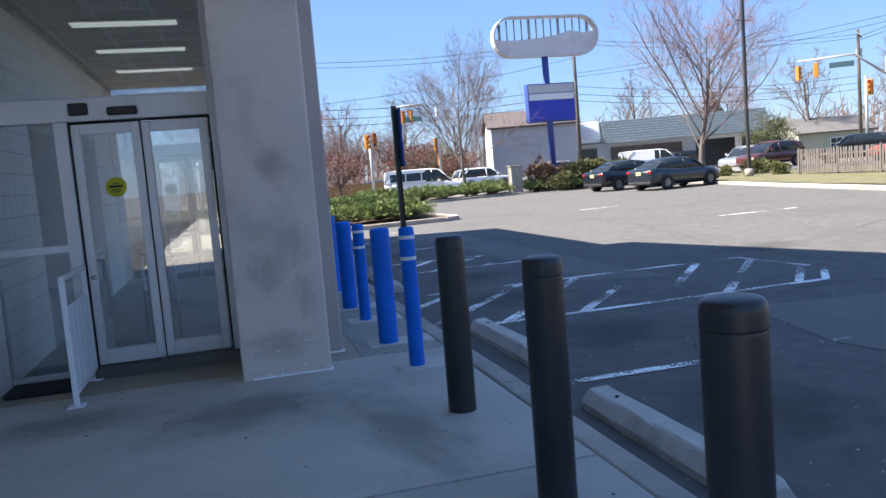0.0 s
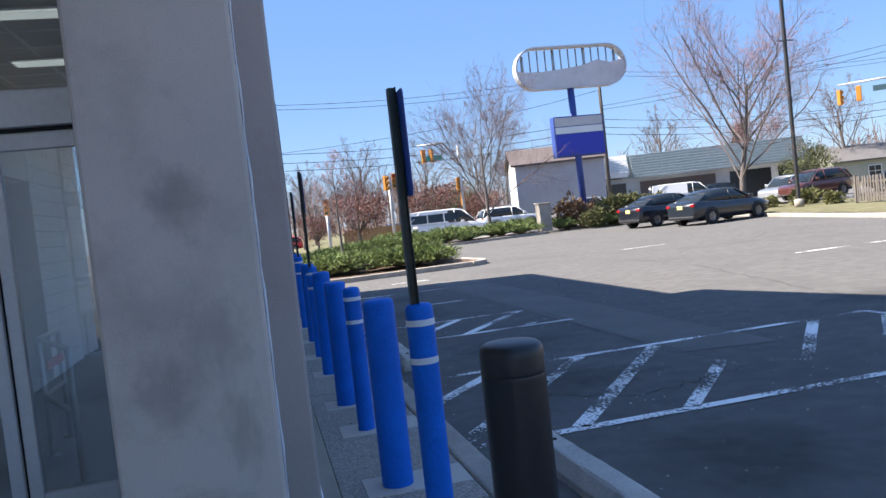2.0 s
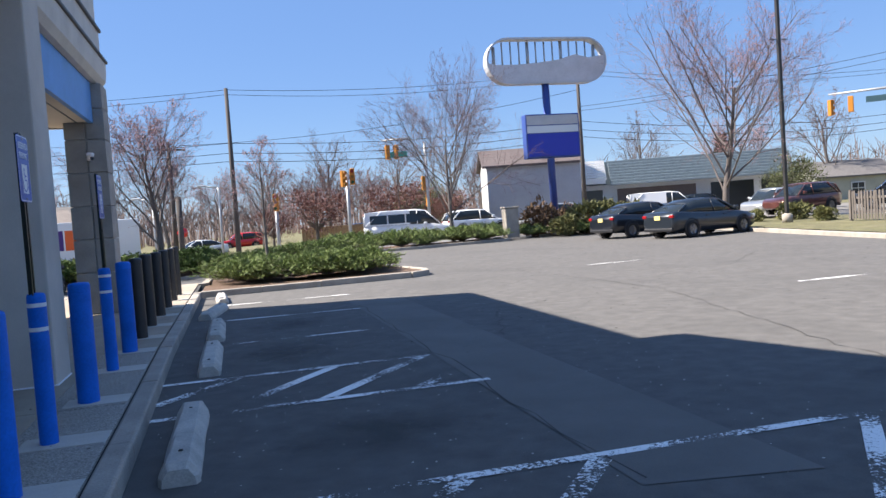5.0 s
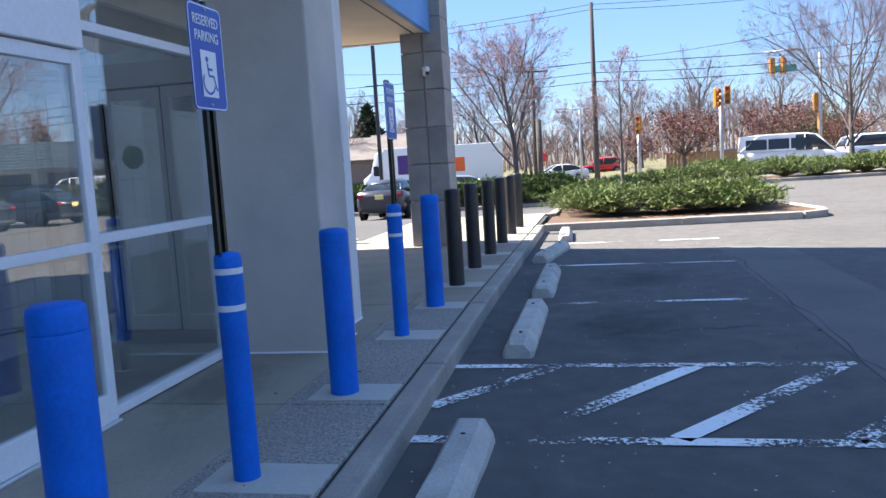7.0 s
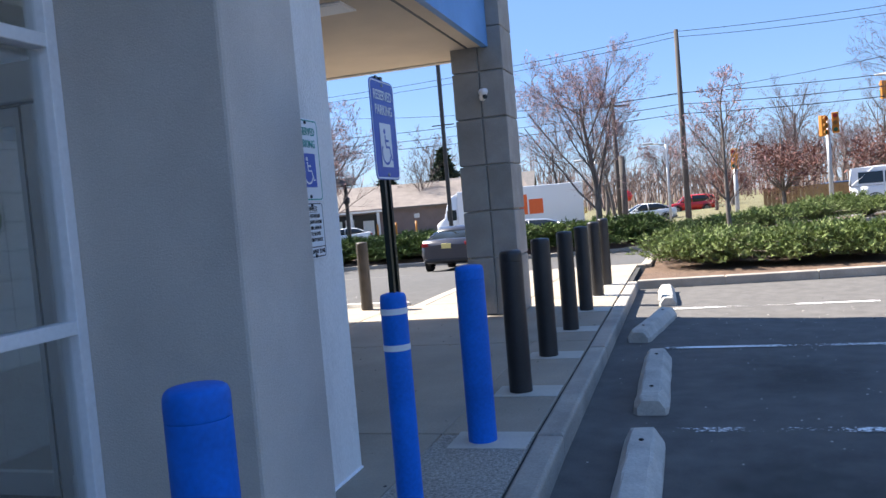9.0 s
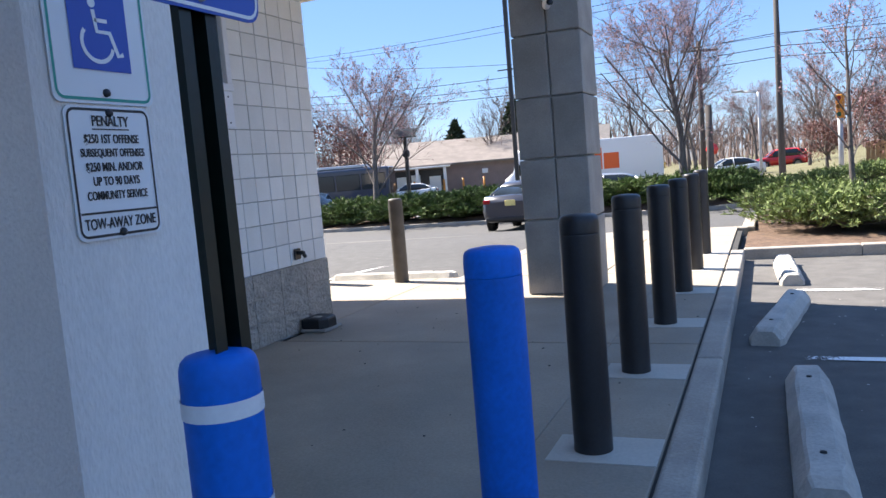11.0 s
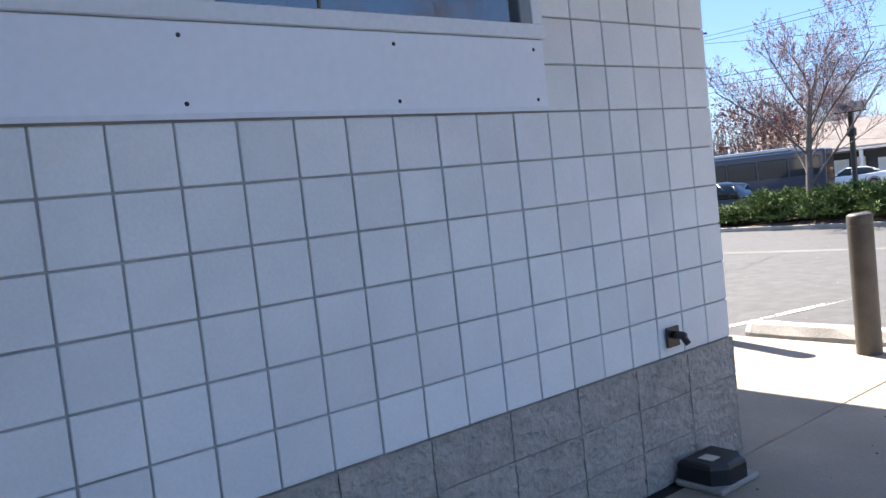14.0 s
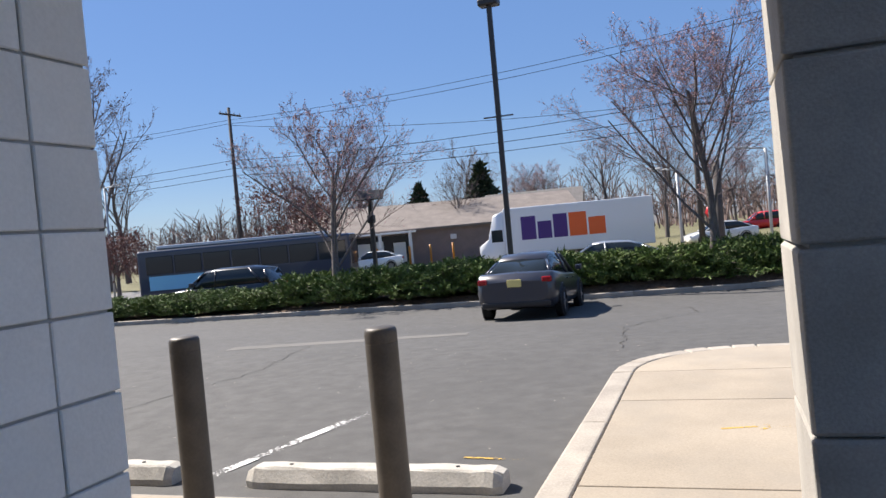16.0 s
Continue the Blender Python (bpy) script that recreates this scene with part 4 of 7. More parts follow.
for k in range(4):
    s = 0.28 - 0.065 * k
    b = bmesh.new()
    for sx in (-1, 1):
        box(b, sx * s - 0.02, sx * s + 0.02, -s, s, -0.012 * k - 0.01, -0.012 * k + 0.004)
        box(b, -s, s, sx * s - 0.02, sx * s + 0.02, -0.012 * k - 0.01, -0.012 * k + 0.004)
    part("vane", b, ALUW, vent)
# The third light, at y 13.3, is added to brighten the north end.
for y in (9.6, 11.4, 13.3):
    cl = thing("ceiling_light", "recessed rectangular ceiling light with prismatic lens", "ceiling light", (-1.2, y, SOFF - 0.02), 0, "lights in the vestibule")
    part("housing", boxed(-0.6, 0.6, -0.15, 0.15, -0.01, 0.01, 0.004), ALUW, cl)
    part("lens", boxed(-0.57, 0.57, -0.12, 0.12, -0.02, -0.011), plain("light_lens", (0.75, 0.8, 0.78), 0.4, emit=0.22), cl)
# the sales room behind, closed and dark
wall("wall_room", boxed(-13.8, -2.5, 4.0, 4.2, 0.1, SOFF), STUCCO_L, "plain inner wall")
wall("wall_room", boxed(-13.8, -2.5, 15.2, 15.4, 0.1, SOFF), STUCCO_L, "plain inner wall")
struct(part("floor_room", boxed(-13.9, -2.18, 4.2, 15.2, 0.1, 0.152), FLOORV), "bare grey shop floor", "floor")


def rail_run(pts, label, at=(0, 0, 0)):
    r = thing("handrail", label, "handrail", at)
    for x, y in pts:
        part("post", rod((x, y, 0.156), (x, y, 1.05), 0.02), CHROME, r)
        part("foot_plate", lathe([(0.0, 0.156), (0.06, 0.156), (0.06, 0.168), (0, 0.168)], 14), CHROME, r).location = (x, y, 0)
    for z in (1.05, 0.62):
        b = bmesh.new()
        tube(b, [Vector((x, y, z)) for x, y in pts], [0.02] * len(pts), 10)
        part("rail", b, CHROME, r)
    return r


rail_run([(-0.85, 8.0), (-1.25, 8.9), (-1.25, 9.5)], "brushed steel guide rail inside the vestibule")
rail_run([(-0.85, 13.6), (-1.25, 12.8), (-1.25, 12.2)], "brushed steel guide rail inside the vestibule")
rail_run([(-1.9, 9.4), (-1.9, 10.6)], "brushed steel guide rail inside the vestibule")
sgn = thing("paper_notice", "red and white strip notice on the guide rail", "notice", (-1.22, 9.2, 0.8))
part("sheet", boxed(-0.004, 0.004, -0.25, 0.25, 0, 0.07), REDP, sgn)

# white guard panel outside the door
gp = thing("guard_panel", "white painted steel guard with solid panel by the door", "railing", (-1.5, 6.08, 0.15))
for y in (0.0, 0.88):
    part("post", boxed(-0.02, 0.02, y - 0.02, y + 0.02, 0, 0.95, 0.005), ALUW, gp)
    part("foot_plate", boxed(-0.06, 0.06, y - 0.06, y + 0.06, 0, 0.012, 0.003), ALUW, gp)
part("top_rail", boxed(-0.021, 0.021, -0.03, 0.92, 0.951, 0.99, 0.008), ALUW, gp)
for k in range(5):
    part("slat", boxed(-0.012, 0.012, 0.03 + 0.168 * k, 0.18 + 0.168 * k, 0.12, 0.75, 0.004), PANEL, gp)
part("bottom_rail", boxed(-0.015, 0.015, 0.021, 0.859, 0.08, 0.118, 0.004), ALUW, gp)
mt = thing("door_mat", "black rubber mat beside the sidelight", "mat", (-1.9, 6.75, 0.15))
part("mat_body", boxed(-0.24, 0.3, -0.16, 0.2, 0, 0.05, 0.018, 2), RUBBER, mt)


# ---- arcade window and panel ----
w2 = struct(new("window_2"), "wide dark shop window over a white panel", "window")
bays = [(15.63, 17.585), (17.615, 19.06)]
for y0, y1 in bays:
    pane(w2, WX - 0.06, WX - 0.05, y0 + 0.03, y1 - 0.03, 2.33, 3.38, DARKGLASS)
for z0, z1 in ((2.285, 2.345), (3.36, 3.42)):
    frame_bar(w2, WX - 0.1, WX + 0.03, 15.6, 19.085, z0, z1)
for y in (15.63, 17.6, 19.055):
    frame_bar(w2, WX - 0.1, WX + 0.02, y - 0.03, y + 0.03, 2.346, 3.359)
part("shade_box", boxed(-3.2, -2.51, 15.6, 19.1, 2.3, 3.5), STUCCO_B, w2)
pn = struct(part("panel", boxed(WX - 0.01, WX + 0.012, 15.6, 19.08, 1.985, 2.283, 0.003), PANEL), "glossy white panel screwed under the window", "panel")
for y in (15.9, 16.7, 17.5, 18.3, 19.02):
    for z in (2.03, 2.24):
        part("screw", lathe([(0.0, 0.004), (0.006, 0.003), (0.008, 0.0)], 8), PLASTIC, pn).matrix_basis = pose(WX + 0.012, y, z, 0, 90, 0)
part("bottom_trim", boxed(WX + 0.0125, WX + 0.02, 15.6, 19.085, 1.982, 2.0), ALUW, pn)
sp = thing("wall_spigot", "dark brass hose spigot box on the block wall", "spigot", (WX + 0.012, 19.78, 0.86))
part("plate", boxed(0, 0.012, -0.05, 0.05, -0.05, 0.05, 0.004), PLASTIC, sp)
part("valve", lathe([(0, 0), (0.02, 0), (0.02, 0.05), (0.014, 0.07), (0, 0.07)], 12), BRONZE, sp).matrix_basis = pose(0.012, 0.0, 0.01, 0, 90, 0)
part("spout", lathe([(0, 0), (0.016, 0), (0.016, 0.055), (0, 0.055)], 12), BRONZE, sp).matrix_basis = pose(0.05, 0.01, 0.01, 0, 140, 0)
bt = thing("bait_station", "black plastic rodent bait box on a concrete paver", "bait box", (-2.01, 19.82, 0.15))
part("paver", boxed(-0.13, 0.13, -0.16, 0.16, 0, 0.03, 0.008), PIERM, bt)
part("box_body", prism([(-0.12, -0.14), (0.06, -0.14), (0.12, -0.07), (0.12, 0.07), (0.06, 0.14), (-0.12, 0.14)], 0.03, 0.125, 0.022, 2), PLASTIC, bt)
part("label", boxed(-0.05, 0.03, -0.07, 0.0, 0.1245, 0.127), PAD, bt, "worn white label")

# ---- bollards ----
def bollard(x, y, kind, h=1.06):
    r = 0.062 if kind == "post" else 0.09
    material = {"post": BLUEP, "blue": BLUEP, "black": BLACKP, "brown": BROWNP}[kind]
    words = {"post": "thin blue plastic bollard sleeve with two white bands", "blue": "domed bright blue plastic bollard sleeve", "black": "domed black plastic bollard sleeve", "brown": "weathered dark brown bollard sleeve"}[kind]
    b = thing("bollard", words + " on the sidewalk", "bollard", (x, y, WALK_Z), 0, "row of bollards")
    part("sleeve", lathe([(r * 1.005, 0.0), (r, 0.03), (r, h * 0.5), (r, h - 0.097), (r, h - 0.088), (r * 0.992, h - 0.0855)], 28), material, b)
    part("cap", lathe([(r * 0.992, h - 0.0845), (r, h - 0.082), (r, h - 0.074), (r, h - 0.036), (r * 0.985, h - 0.02), (r * 0.93, h - 0.008), (r * 0.82, h - 0.001), (r * 0.45, h + 0.004), (0.0, h + 0.006)], 28), material, b)
    if kind == "post":
        for z in (h - 0.094, h - 0.262):
            part("band", lathe([(r + 0.002, z), (r + 0.002, z + 0.028)], 28), TAPE, b, "white reflective band")
    if y > 5.5 and x > 0:
        part("pad", boxed(-0.19, slab_edge(y + 0.17) - 0.004 - x, -0.17, 0.17, -0.05, 0.003), PAD, b, "pale square concrete pad")
    return b


ROW = [(1.047, 1.575, "black", 1.14), (1.066, 2.97, "black", 1.13), (1.076, 4.53, "black", 1.13), (1.088, 5.86, "post", 1.12), (1.05, 6.86, "blue", 1.065), (1.05, 8.16, "post", 1.045), (1.015, 9.07, "blue", 1.035), (1.02, 10.57, "blue", 1.05),
       (1.005, 11.745, "post", 1.06), (1.04, 13.09, "blue", 1.04), (1.012, 14.68, "post", 1.09), (1.03, 15.97, "blue", 1.1), (1.024, 17.22, "black", 1.1), (1.015, 18.6, "black", 1.11), (1.03, 20.05, "black", 1.1), (1.03, 21.54, "black", 1.09), (1.03, 23.0, "black", 1.09), (1.03, 24.4, "black", 1.09)]
for x, y, kind, h in ROW:
    bollard(x, y, kind, h)
for x in (-2.51, -3.8, -5.1):
    bollard(x, 22.62, "brown")


def stroke(bm, pts, w, z=0.0):
    """A flat band along points in the plane."""
    prev = None
    ps = [Vector((x, y, z)) for x, y in pts]
    for i, p in enumerate(ps):
        d = (ps[min(i + 1, len(ps) - 1)] - ps[max(i - 1, 0)]).normalized()
        s = Vector((-d.y, d.x, 0)) * w / 2
        q = (bm.verts.new(p + s), bm.verts.new(p - s))
        if prev:
            bm.faces.new((prev[0], prev[1], q[1], q[0]))
        prev = q


def wheelchair(size, m, material, parent):
    """The access symbol: head, body, seat and wheel, as flat shapes."""
    bm = bmesh.new()
    c = [bm.verts.new((-0.1 + 0.075 * math.cos(a), 0.4 + 0.075 * math.sin(a), 0)) for a in [2 * math.pi * k / 16 for k in range(16)]]
    bm.faces.new(c)
    stroke(bm, [(-0.09, 0.3), (-0.05, -0.02), (0.2, -0.02), (0.33, -0.36), (0.43, -0.32)], 0.075)
    stroke(bm, [(-0.07, 0.15), (0.17, 0.15)], 0.06)
    stroke(bm, [(-0.02 + 0.3 * math.cos(a) - 0.04, -0.19 + 0.28 * math.sin(a)) for a in [math.radians(140 + 205 * k / 18) for k in range(19)]], 0.065)
    bmesh.ops.recalc_face_normals(bm, faces=bm.faces)
    bmesh.ops.transform(bm, matrix=m @ Matrix.Scale(size, 4), verts=bm.verts)
    return part("access_symbol", bm, material, parent, "access symbol")


def plate(w, h, r, d=0.003):
    """Sign blank with rounded corners, in the plane x right, y up, facing z."""
    pts = []
    for cx, cy, a0 in ((w / 2 - r, h / 2 - r, 0), (-w / 2 + r, h / 2 - r, 90), (-w / 2 + r, -h / 2 + r, 180), (w / 2 - r, -h / 2 + r, 270)):
        pts += [(cx + r * math.cos(radians(a0 + k * 22.5)), cy + r * math.sin(radians(a0 + k * 22.5))) for k in range(5)]
    return prism(pts, -d, 0)


def edge_line(w, h, r, width, z):
    bm = bmesh.new()
    pts = []
    for cx, cy, a0 in ((w / 2 - r, h / 2 - r, 0), (-w / 2 + r, h / 2 - r, 90), (-w / 2 + r, -h / 2 + r, 180), (w / 2 - r, -h / 2 + r, 270)):
        pts += [(cx + r * math.cos(radians(a0 + k * 22.5)), cy + r * math.sin(radians(a0 + k * 22.5))) for k in range(5)]
    stroke(bm, pts + pts[:1], width, z)
    bmesh.ops.recalc_face_normals(bm, faces=bm.faces)
    return bm


FACE = Matrix(((0, 0, 1, 0), (1, 0, 0, 0), (0, 1, 0, 0), (0, 0, 0, 1)))


def parking_sign(x, y, top=2.31):
    s = thing("parking_sign", "blue reserved parking sign on a dark channel post", "sign", (x, y, WALK_Z + 1.1), 0, "reserved parking signs")
    stop = top - WALK_Z - 1.1
    b = prism([(-0.006, -0.023), (-0.006, 0.023), (0.022, 0.023), (0.022, 0.043), (0.026, 0.043), (0.026, 0.017), (0.0, 0.017), (0.0, -0.017), (0.026, -0.017), (0.026, -0.043), (0.022, -0.043), (0.022, -0.023)], -0.05, top - WALK_Z - 1.08)
    part("post", b, POSTM, s)
    for k in range(int(stop / 0.05)):
        h = part("hole", lathe([(0, 0), (0.006, 0), (0.006, 0.001), (0, 0.001)], 8), ALUW, s) if k > 3 and k < 16 and y > 14 else None
        if h:
            h.matrix_basis = pose(-0.0075, 0.0, 0.05 * k, 0, 90, 0)
    p = part("plate", plate(0.3, 0.455, 0.03), SIGNB, s, "blue sign plate")
    cz = stop - 0.2275
    p.matrix_basis = Matrix.Translation((0.034, 0, cz)) @ FACE
    part("border", edge_line(0.286, 0.44, 0.026, 0.006, 0.001), SIGNW, p)
    text_mesh("RESERVED", 0.062, pose(0, 0.155, 0.002), SIGNW, "lettering", p, stretch=0.82)
    text_mesh("PARKING", 0.062, pose(0, 0.088, 0.002), SIGNW, "lettering", p, stretch=0.82)
    part("symbol_panel", flat([(-0.07, -0.17), (0.07, -0.17), (0.07, 0.03), (-0.07, 0.03)], 0.002), SIGNW, p, "white symbol square")
    wheelchair(0.17, pose(0, -0.075, 0.003), SIGNB, p)
    for dz in (0.205, -0.205):
        bo = part("bolt", lathe([(0, 0.008), (0.008, 0.006), (0.009, 0.0)], 8), STEEL, p)
        bo.location = (0, dz, 0)
    return s


for x, y, top in ((1.06, 5.86, 2.2), (0.978, 11.72, 2.3), (1.003, 14.703, 2.22)):
    parking_sign(x, y, top)

s2 = thing("wall_sign", "white and green reserved parking sign fixed to stucco", "sign", (0.436, 15.1, 1.93))
p = part("plate", plate(0.295, 0.44, 0.02), SIGNW, s2)
p.matrix_basis = FACE
part("border", edge_line(0.275, 0.42, 0.02, 0.007, 0.001), SIGNG, p)
text_mesh("RESERVED", 0.058, pose(0, 0.15, 0.002), SIGNG, "lettering", p, stretch=0.8)
text_mesh("PARKING", 0.058, pose(0, 0.085, 0.002), SIGNG, "lettering", p, stretch=0.8)
part("symbol_panel", flat([(-0.085, -0.145), (0.085, -0.145), (0.085, 0.035), (-0.085, 0.035)], 0.002), SIGNB, p)
wheelchair(0.15, pose(0, -0.055, 0.003), SIGNW, p)
for dz in (0.2, -0.195):
    part("bolt", lathe([(0, 0.008), (0.009, 0.006), (0.01, 0.0)], 8), PLASTIC, p).location = (0, dz, 0)
s3 = thing("wall_sign", "white penalty notice sign with black lettering on stucco", "sign", (0.436, 15.1, 1.555))
p = part("plate", plate(0.255, 0.3, 0.02), SIGNW, s3)
p.matrix_basis = FACE
part("border", edge_line(0.238, 0.283, 0.018, 0.006, 0.001), INK, p)
part("rule", flat([(-0.115, -0.092), (0.115, -0.092), (0.115, -0.087), (-0.115, -0.087)], 0.0015), INK, p)
for txt, zz, sz, stx in (("PENALTY", 0.115, 0.033, 0.8), ("$250 1ST OFFENSE", 0.075, 0.028, 0.72), ("SUBSEQUENT OFFENSES", 0.044, 0.026, 0.68), ("$250 MIN. AND/OR", 0.012, 0.028, 0.72), ("UP TO 90 DAYS", -0.02, 0.028, 0.72), ("COMMUNITY SERVICE", -0.052, 0.027, 0.68), ("TOW-AWAY ZONE", -0.115, 0.034, 0.72)):
    text_mesh(txt, sz, pose(0, zz, 0.002), INK, "lettering", p, stretch=stx)
part("rule", flat([(-0.055, 0.096), (0.055, 0.096), (0.055, 0.099), (-0.055, 0.099)], 0.0015), INK, p)
for dz in (0.135, -0.137):
    part("bolt", lathe([(0, 0.008), (0.009, 0.006), (0.01, 0.0)], 8), PLASTIC, p).location = (0, dz, 0)


# ---- plants ----
def raw(name, verts, faces, material, parent=None, label="", smooth=False):
    me = bpy.data.meshes.new(name)
    me.from_pydata(verts, [], faces)
    if smooth:
        me.polygons.foreach_set("use_smooth", [True] * len(me.polygons))
    me.materials.append(material)
    ob = new(name, me)
    ob.parent = parent
    if label:
        ob["label"] = label
    return ob


def raw_tube(V, F, pts, r0, r1, seg):
    n = len(pts)
    base = len(V)
    for i, p in enumerate(pts):
        d = (pts[min(i + 1, n - 1)] - pts[max(i - 1, 0)]).normalized()
        a = d.cross(Vector((0.31, 0.52, 0.8))).normalized()
        b = d.cross(a)
        r = r0 + (r1 - r0) * i / (n - 1)
        for k in range(seg):
            t = 2 * math.pi * k / seg
            V.append(p + (a * math.cos(t) + b * math.sin(t)) * r)
    for i in range(n - 1):
        for k in range(seg):
            q = (k + 1) % seg
            F.append((base + i * seg + k, base + i * seg + q, base + (i + 1) * seg + q, base + (i + 1) * seg + k))


def bare_tree(seed, height, spread, trunk_r, limbs=11, name="tree", label="", bud=BUD, buds=2, up=0.55, fork=0.22, dense=1.0, sizes=1.0):
    """A leafless tree: tapered trunk, limbs and twigs in three orders, with small buds at the twig ends."""
    rng = random.Random(seed)
    t = thing(name, label, "tree")
    TV, TF, V, F, BV, BF = [], [], [], [], [], []

    def grow(p, d, length, r, level):
        n = 5 if level < 2 else 4 if level < 3 else 3
        pts = [p.copy()]
        q, dd = p.copy(), d.copy()
        for i in range(n - 1):
            dd = (dd + Vector((rng.gauss(0, 0.1), rng.gauss(0, 0.1), rng.gauss(0.045, 0.07)))).normalized()
            q = q + dd * length / (n - 1)
            pts.append(q.copy())
        tv, tf = (TV, TF) if level <= 1 else (V, F)
        raw_tube(tv, tf, pts, r, r * (0.45 if level else 0.3), 8 if level == 0 else 6 if level == 1 else 4 if level == 2 else 3)
        if level == 4:
            for _ in range(buds):
                c = pts[-1].lerp(pts[0], rng.random() * 0.9)
                s = rng.uniform(0.016, 0.034) * sizes
                o = Vector((rng.gauss(0, 1), rng.gauss(0, 1), rng.gauss(0, 1))).normalized()
                u = o.orthogonal().normalized() * s * 0.6
                k = len(BV)
                BV.extend((c, c + u + o * s, c + o * 2 * s, c - u + o * s))
                BF.append((k, k + 1, k + 2, k + 3))
            return
        count = [limbs, 8, 7, 5][level]
        count = max(2, round(count * (dense if level > 0 else 1)))
        for c in range(count):
            f = fork + (1 - fork) * (c + rng.random() * 0.8) / count if level == 0 else 0.25 + 0.75 * (c + rng.random()) / count
            f = min(f, 0.99)
            i = int(f * (n - 1))
            at = pts[i].lerp(pts[i + 1], f * (n - 1) - i)
            az = c * 2.4 + rng.uniform(-0.5, 0.5) if level == 0 else rng.uniform(0, 6.283)
            axis = (pts[i + 1] - pts[i]).normalized()
            side = (axis.orthogonal().normalized())
            side = (Matrix.Rotation(az, 3, axis) @ side)
            a = rng.uniform(0.55, 1.05) if level == 0 else rng.uniform(0.5, 0.95)
            nd = (axis * math.cos(a) + side * math.sin(a) + Vector((0, 0, up * (0.35 if level == 0 else 0.16)))).normalized()
            ln = spread * (1.05 - 0.5 * f) * rng.uniform(0.8, 1.15) if level == 0 else length * rng.uniform(0.42, 0.62) * (1.05 - 0.4 * f)
            rr = max(0.0035 * sizes, r * (0.29 if level == 0 else 0.44) * (1.1 - 0.5 * f))
            grow(at, nd, ln, rr, level + 1)

    grow(Vector((0, 0, -0.1)), Vector((rng.gauss(0, 0.03), rng.gauss(0, 0.03), 1)), height * 0.66, trunk_r, 0)
    raw("trunk", TV, TF, BARK, t, "grey-brown trunk and limbs", True)
    raw("crown", V, F, TWIG, t, "fine reddish bare twigs")
    raw("bud_layer", BV, BF, bud, t, "small reddish spring buds")
    return t


def place(t, x, y, z=0.0, rz=0.0, s=1.0, sz=None):
    t.matrix_basis = pose(x, y, z, 0, 0, rz)
    t.scale = (s, s, sz or s)
    return t


def again(t, x, y, z=0.0, rz=0.0, s=1.0, sz=None, label=""):
    k = copy_thing(t, pose(x, y, z, 0, 0, rz))
    k.scale = (s, s, sz or s)
    if label:
        k["label"] = label
    return k


def leaf_cloud(rng, centre, radii, count, size, V, F, lift=0.4, shell=0.55, long=2.4):
    """Small pointed leaves over an uneven mound."""
    bumps = [(Vector((rng.gauss(0, 1), rng.gauss(0, 1), rng.gauss(0.2, 0.7))).normalized(), rng.uniform(-0.25, 0.35)) for _ in range(16)]
    for _ in range(count):
        d = Vector((rng.gauss(0, 1), rng.gauss(0, 1), rng.gauss(0.15, 0.9))).normalized()
        k = 1 + sum(a * max(0, d.dot(b)) ** 6 for b, a in bumps)
        r = k * (shell + (1 - shell) * rng.random() ** 0.5)
        c = centre + Vector((d.x * radii[0], d.y * radii[1], d.z * radii[2])) * r
        if c.z < 0.02:
            c.z = rng.uniform(0.02, 0.15)
        o = (d + Vector((rng.gauss(0, 0.6), rng.gauss(0, 0.6), rng.gauss(lift, 0.4)))).normalized()
        s = size * rng.uniform(0.6, 1.3) * (2.1 if rng.random() < 0.08 else 1)
        u = o.cross(Vector((rng.gauss(0, 1), rng.gauss(0, 1), rng.gauss(0, 1)))).normalized() * s * 0.32
        b = len(V)
        V.extend((c - o * s * 0.3, c + u + o * s * 0.3, c + o * s * long * 0.5, c - u + o * s * 0.3))
        F.append((b, b + 1, b + 2, b + 3))


def shrub(seed, radii, count, size, leaf, label, name="shrub", lumps=5, stems=TWIG, lift=0.4):
    rng = random.Random(seed)
    t = thing(name, label, "shrub")
    V, F, SV, SF = [], [], [], []
    for k in range(lumps):
        c = Vector((rng.uniform(-0.55, 0.55) * radii[0], rng.uniform(-0.55, 0.55) * radii[1], radii[2] * rng.uniform(0.35, 0.55)))
        leaf_cloud(rng, c, [r * rng.uniform(0.42, 0.62) for r in radii], count // lumps, size, V, F, lift)
        for j in range(3):
            e = c + Vector((rng.uniform(-0.3, 0.3) * radii[0], rng.uniform(-0.3, 0.3) * radii[1], rng.uniform(0, 0.3) * radii[2]))
            raw_tube(SV, SF, [Vector((c.x * 0.3, c.y * 0.3, 0)), Vector((e.x * 0.6, e.y * 0.6, e.z * 0.6)), e], 0.025, 0.008, 4)
    raw("foliage", V, F, leaf, t)
    raw("stem_fan", SV, SF, stems, t)
    return t


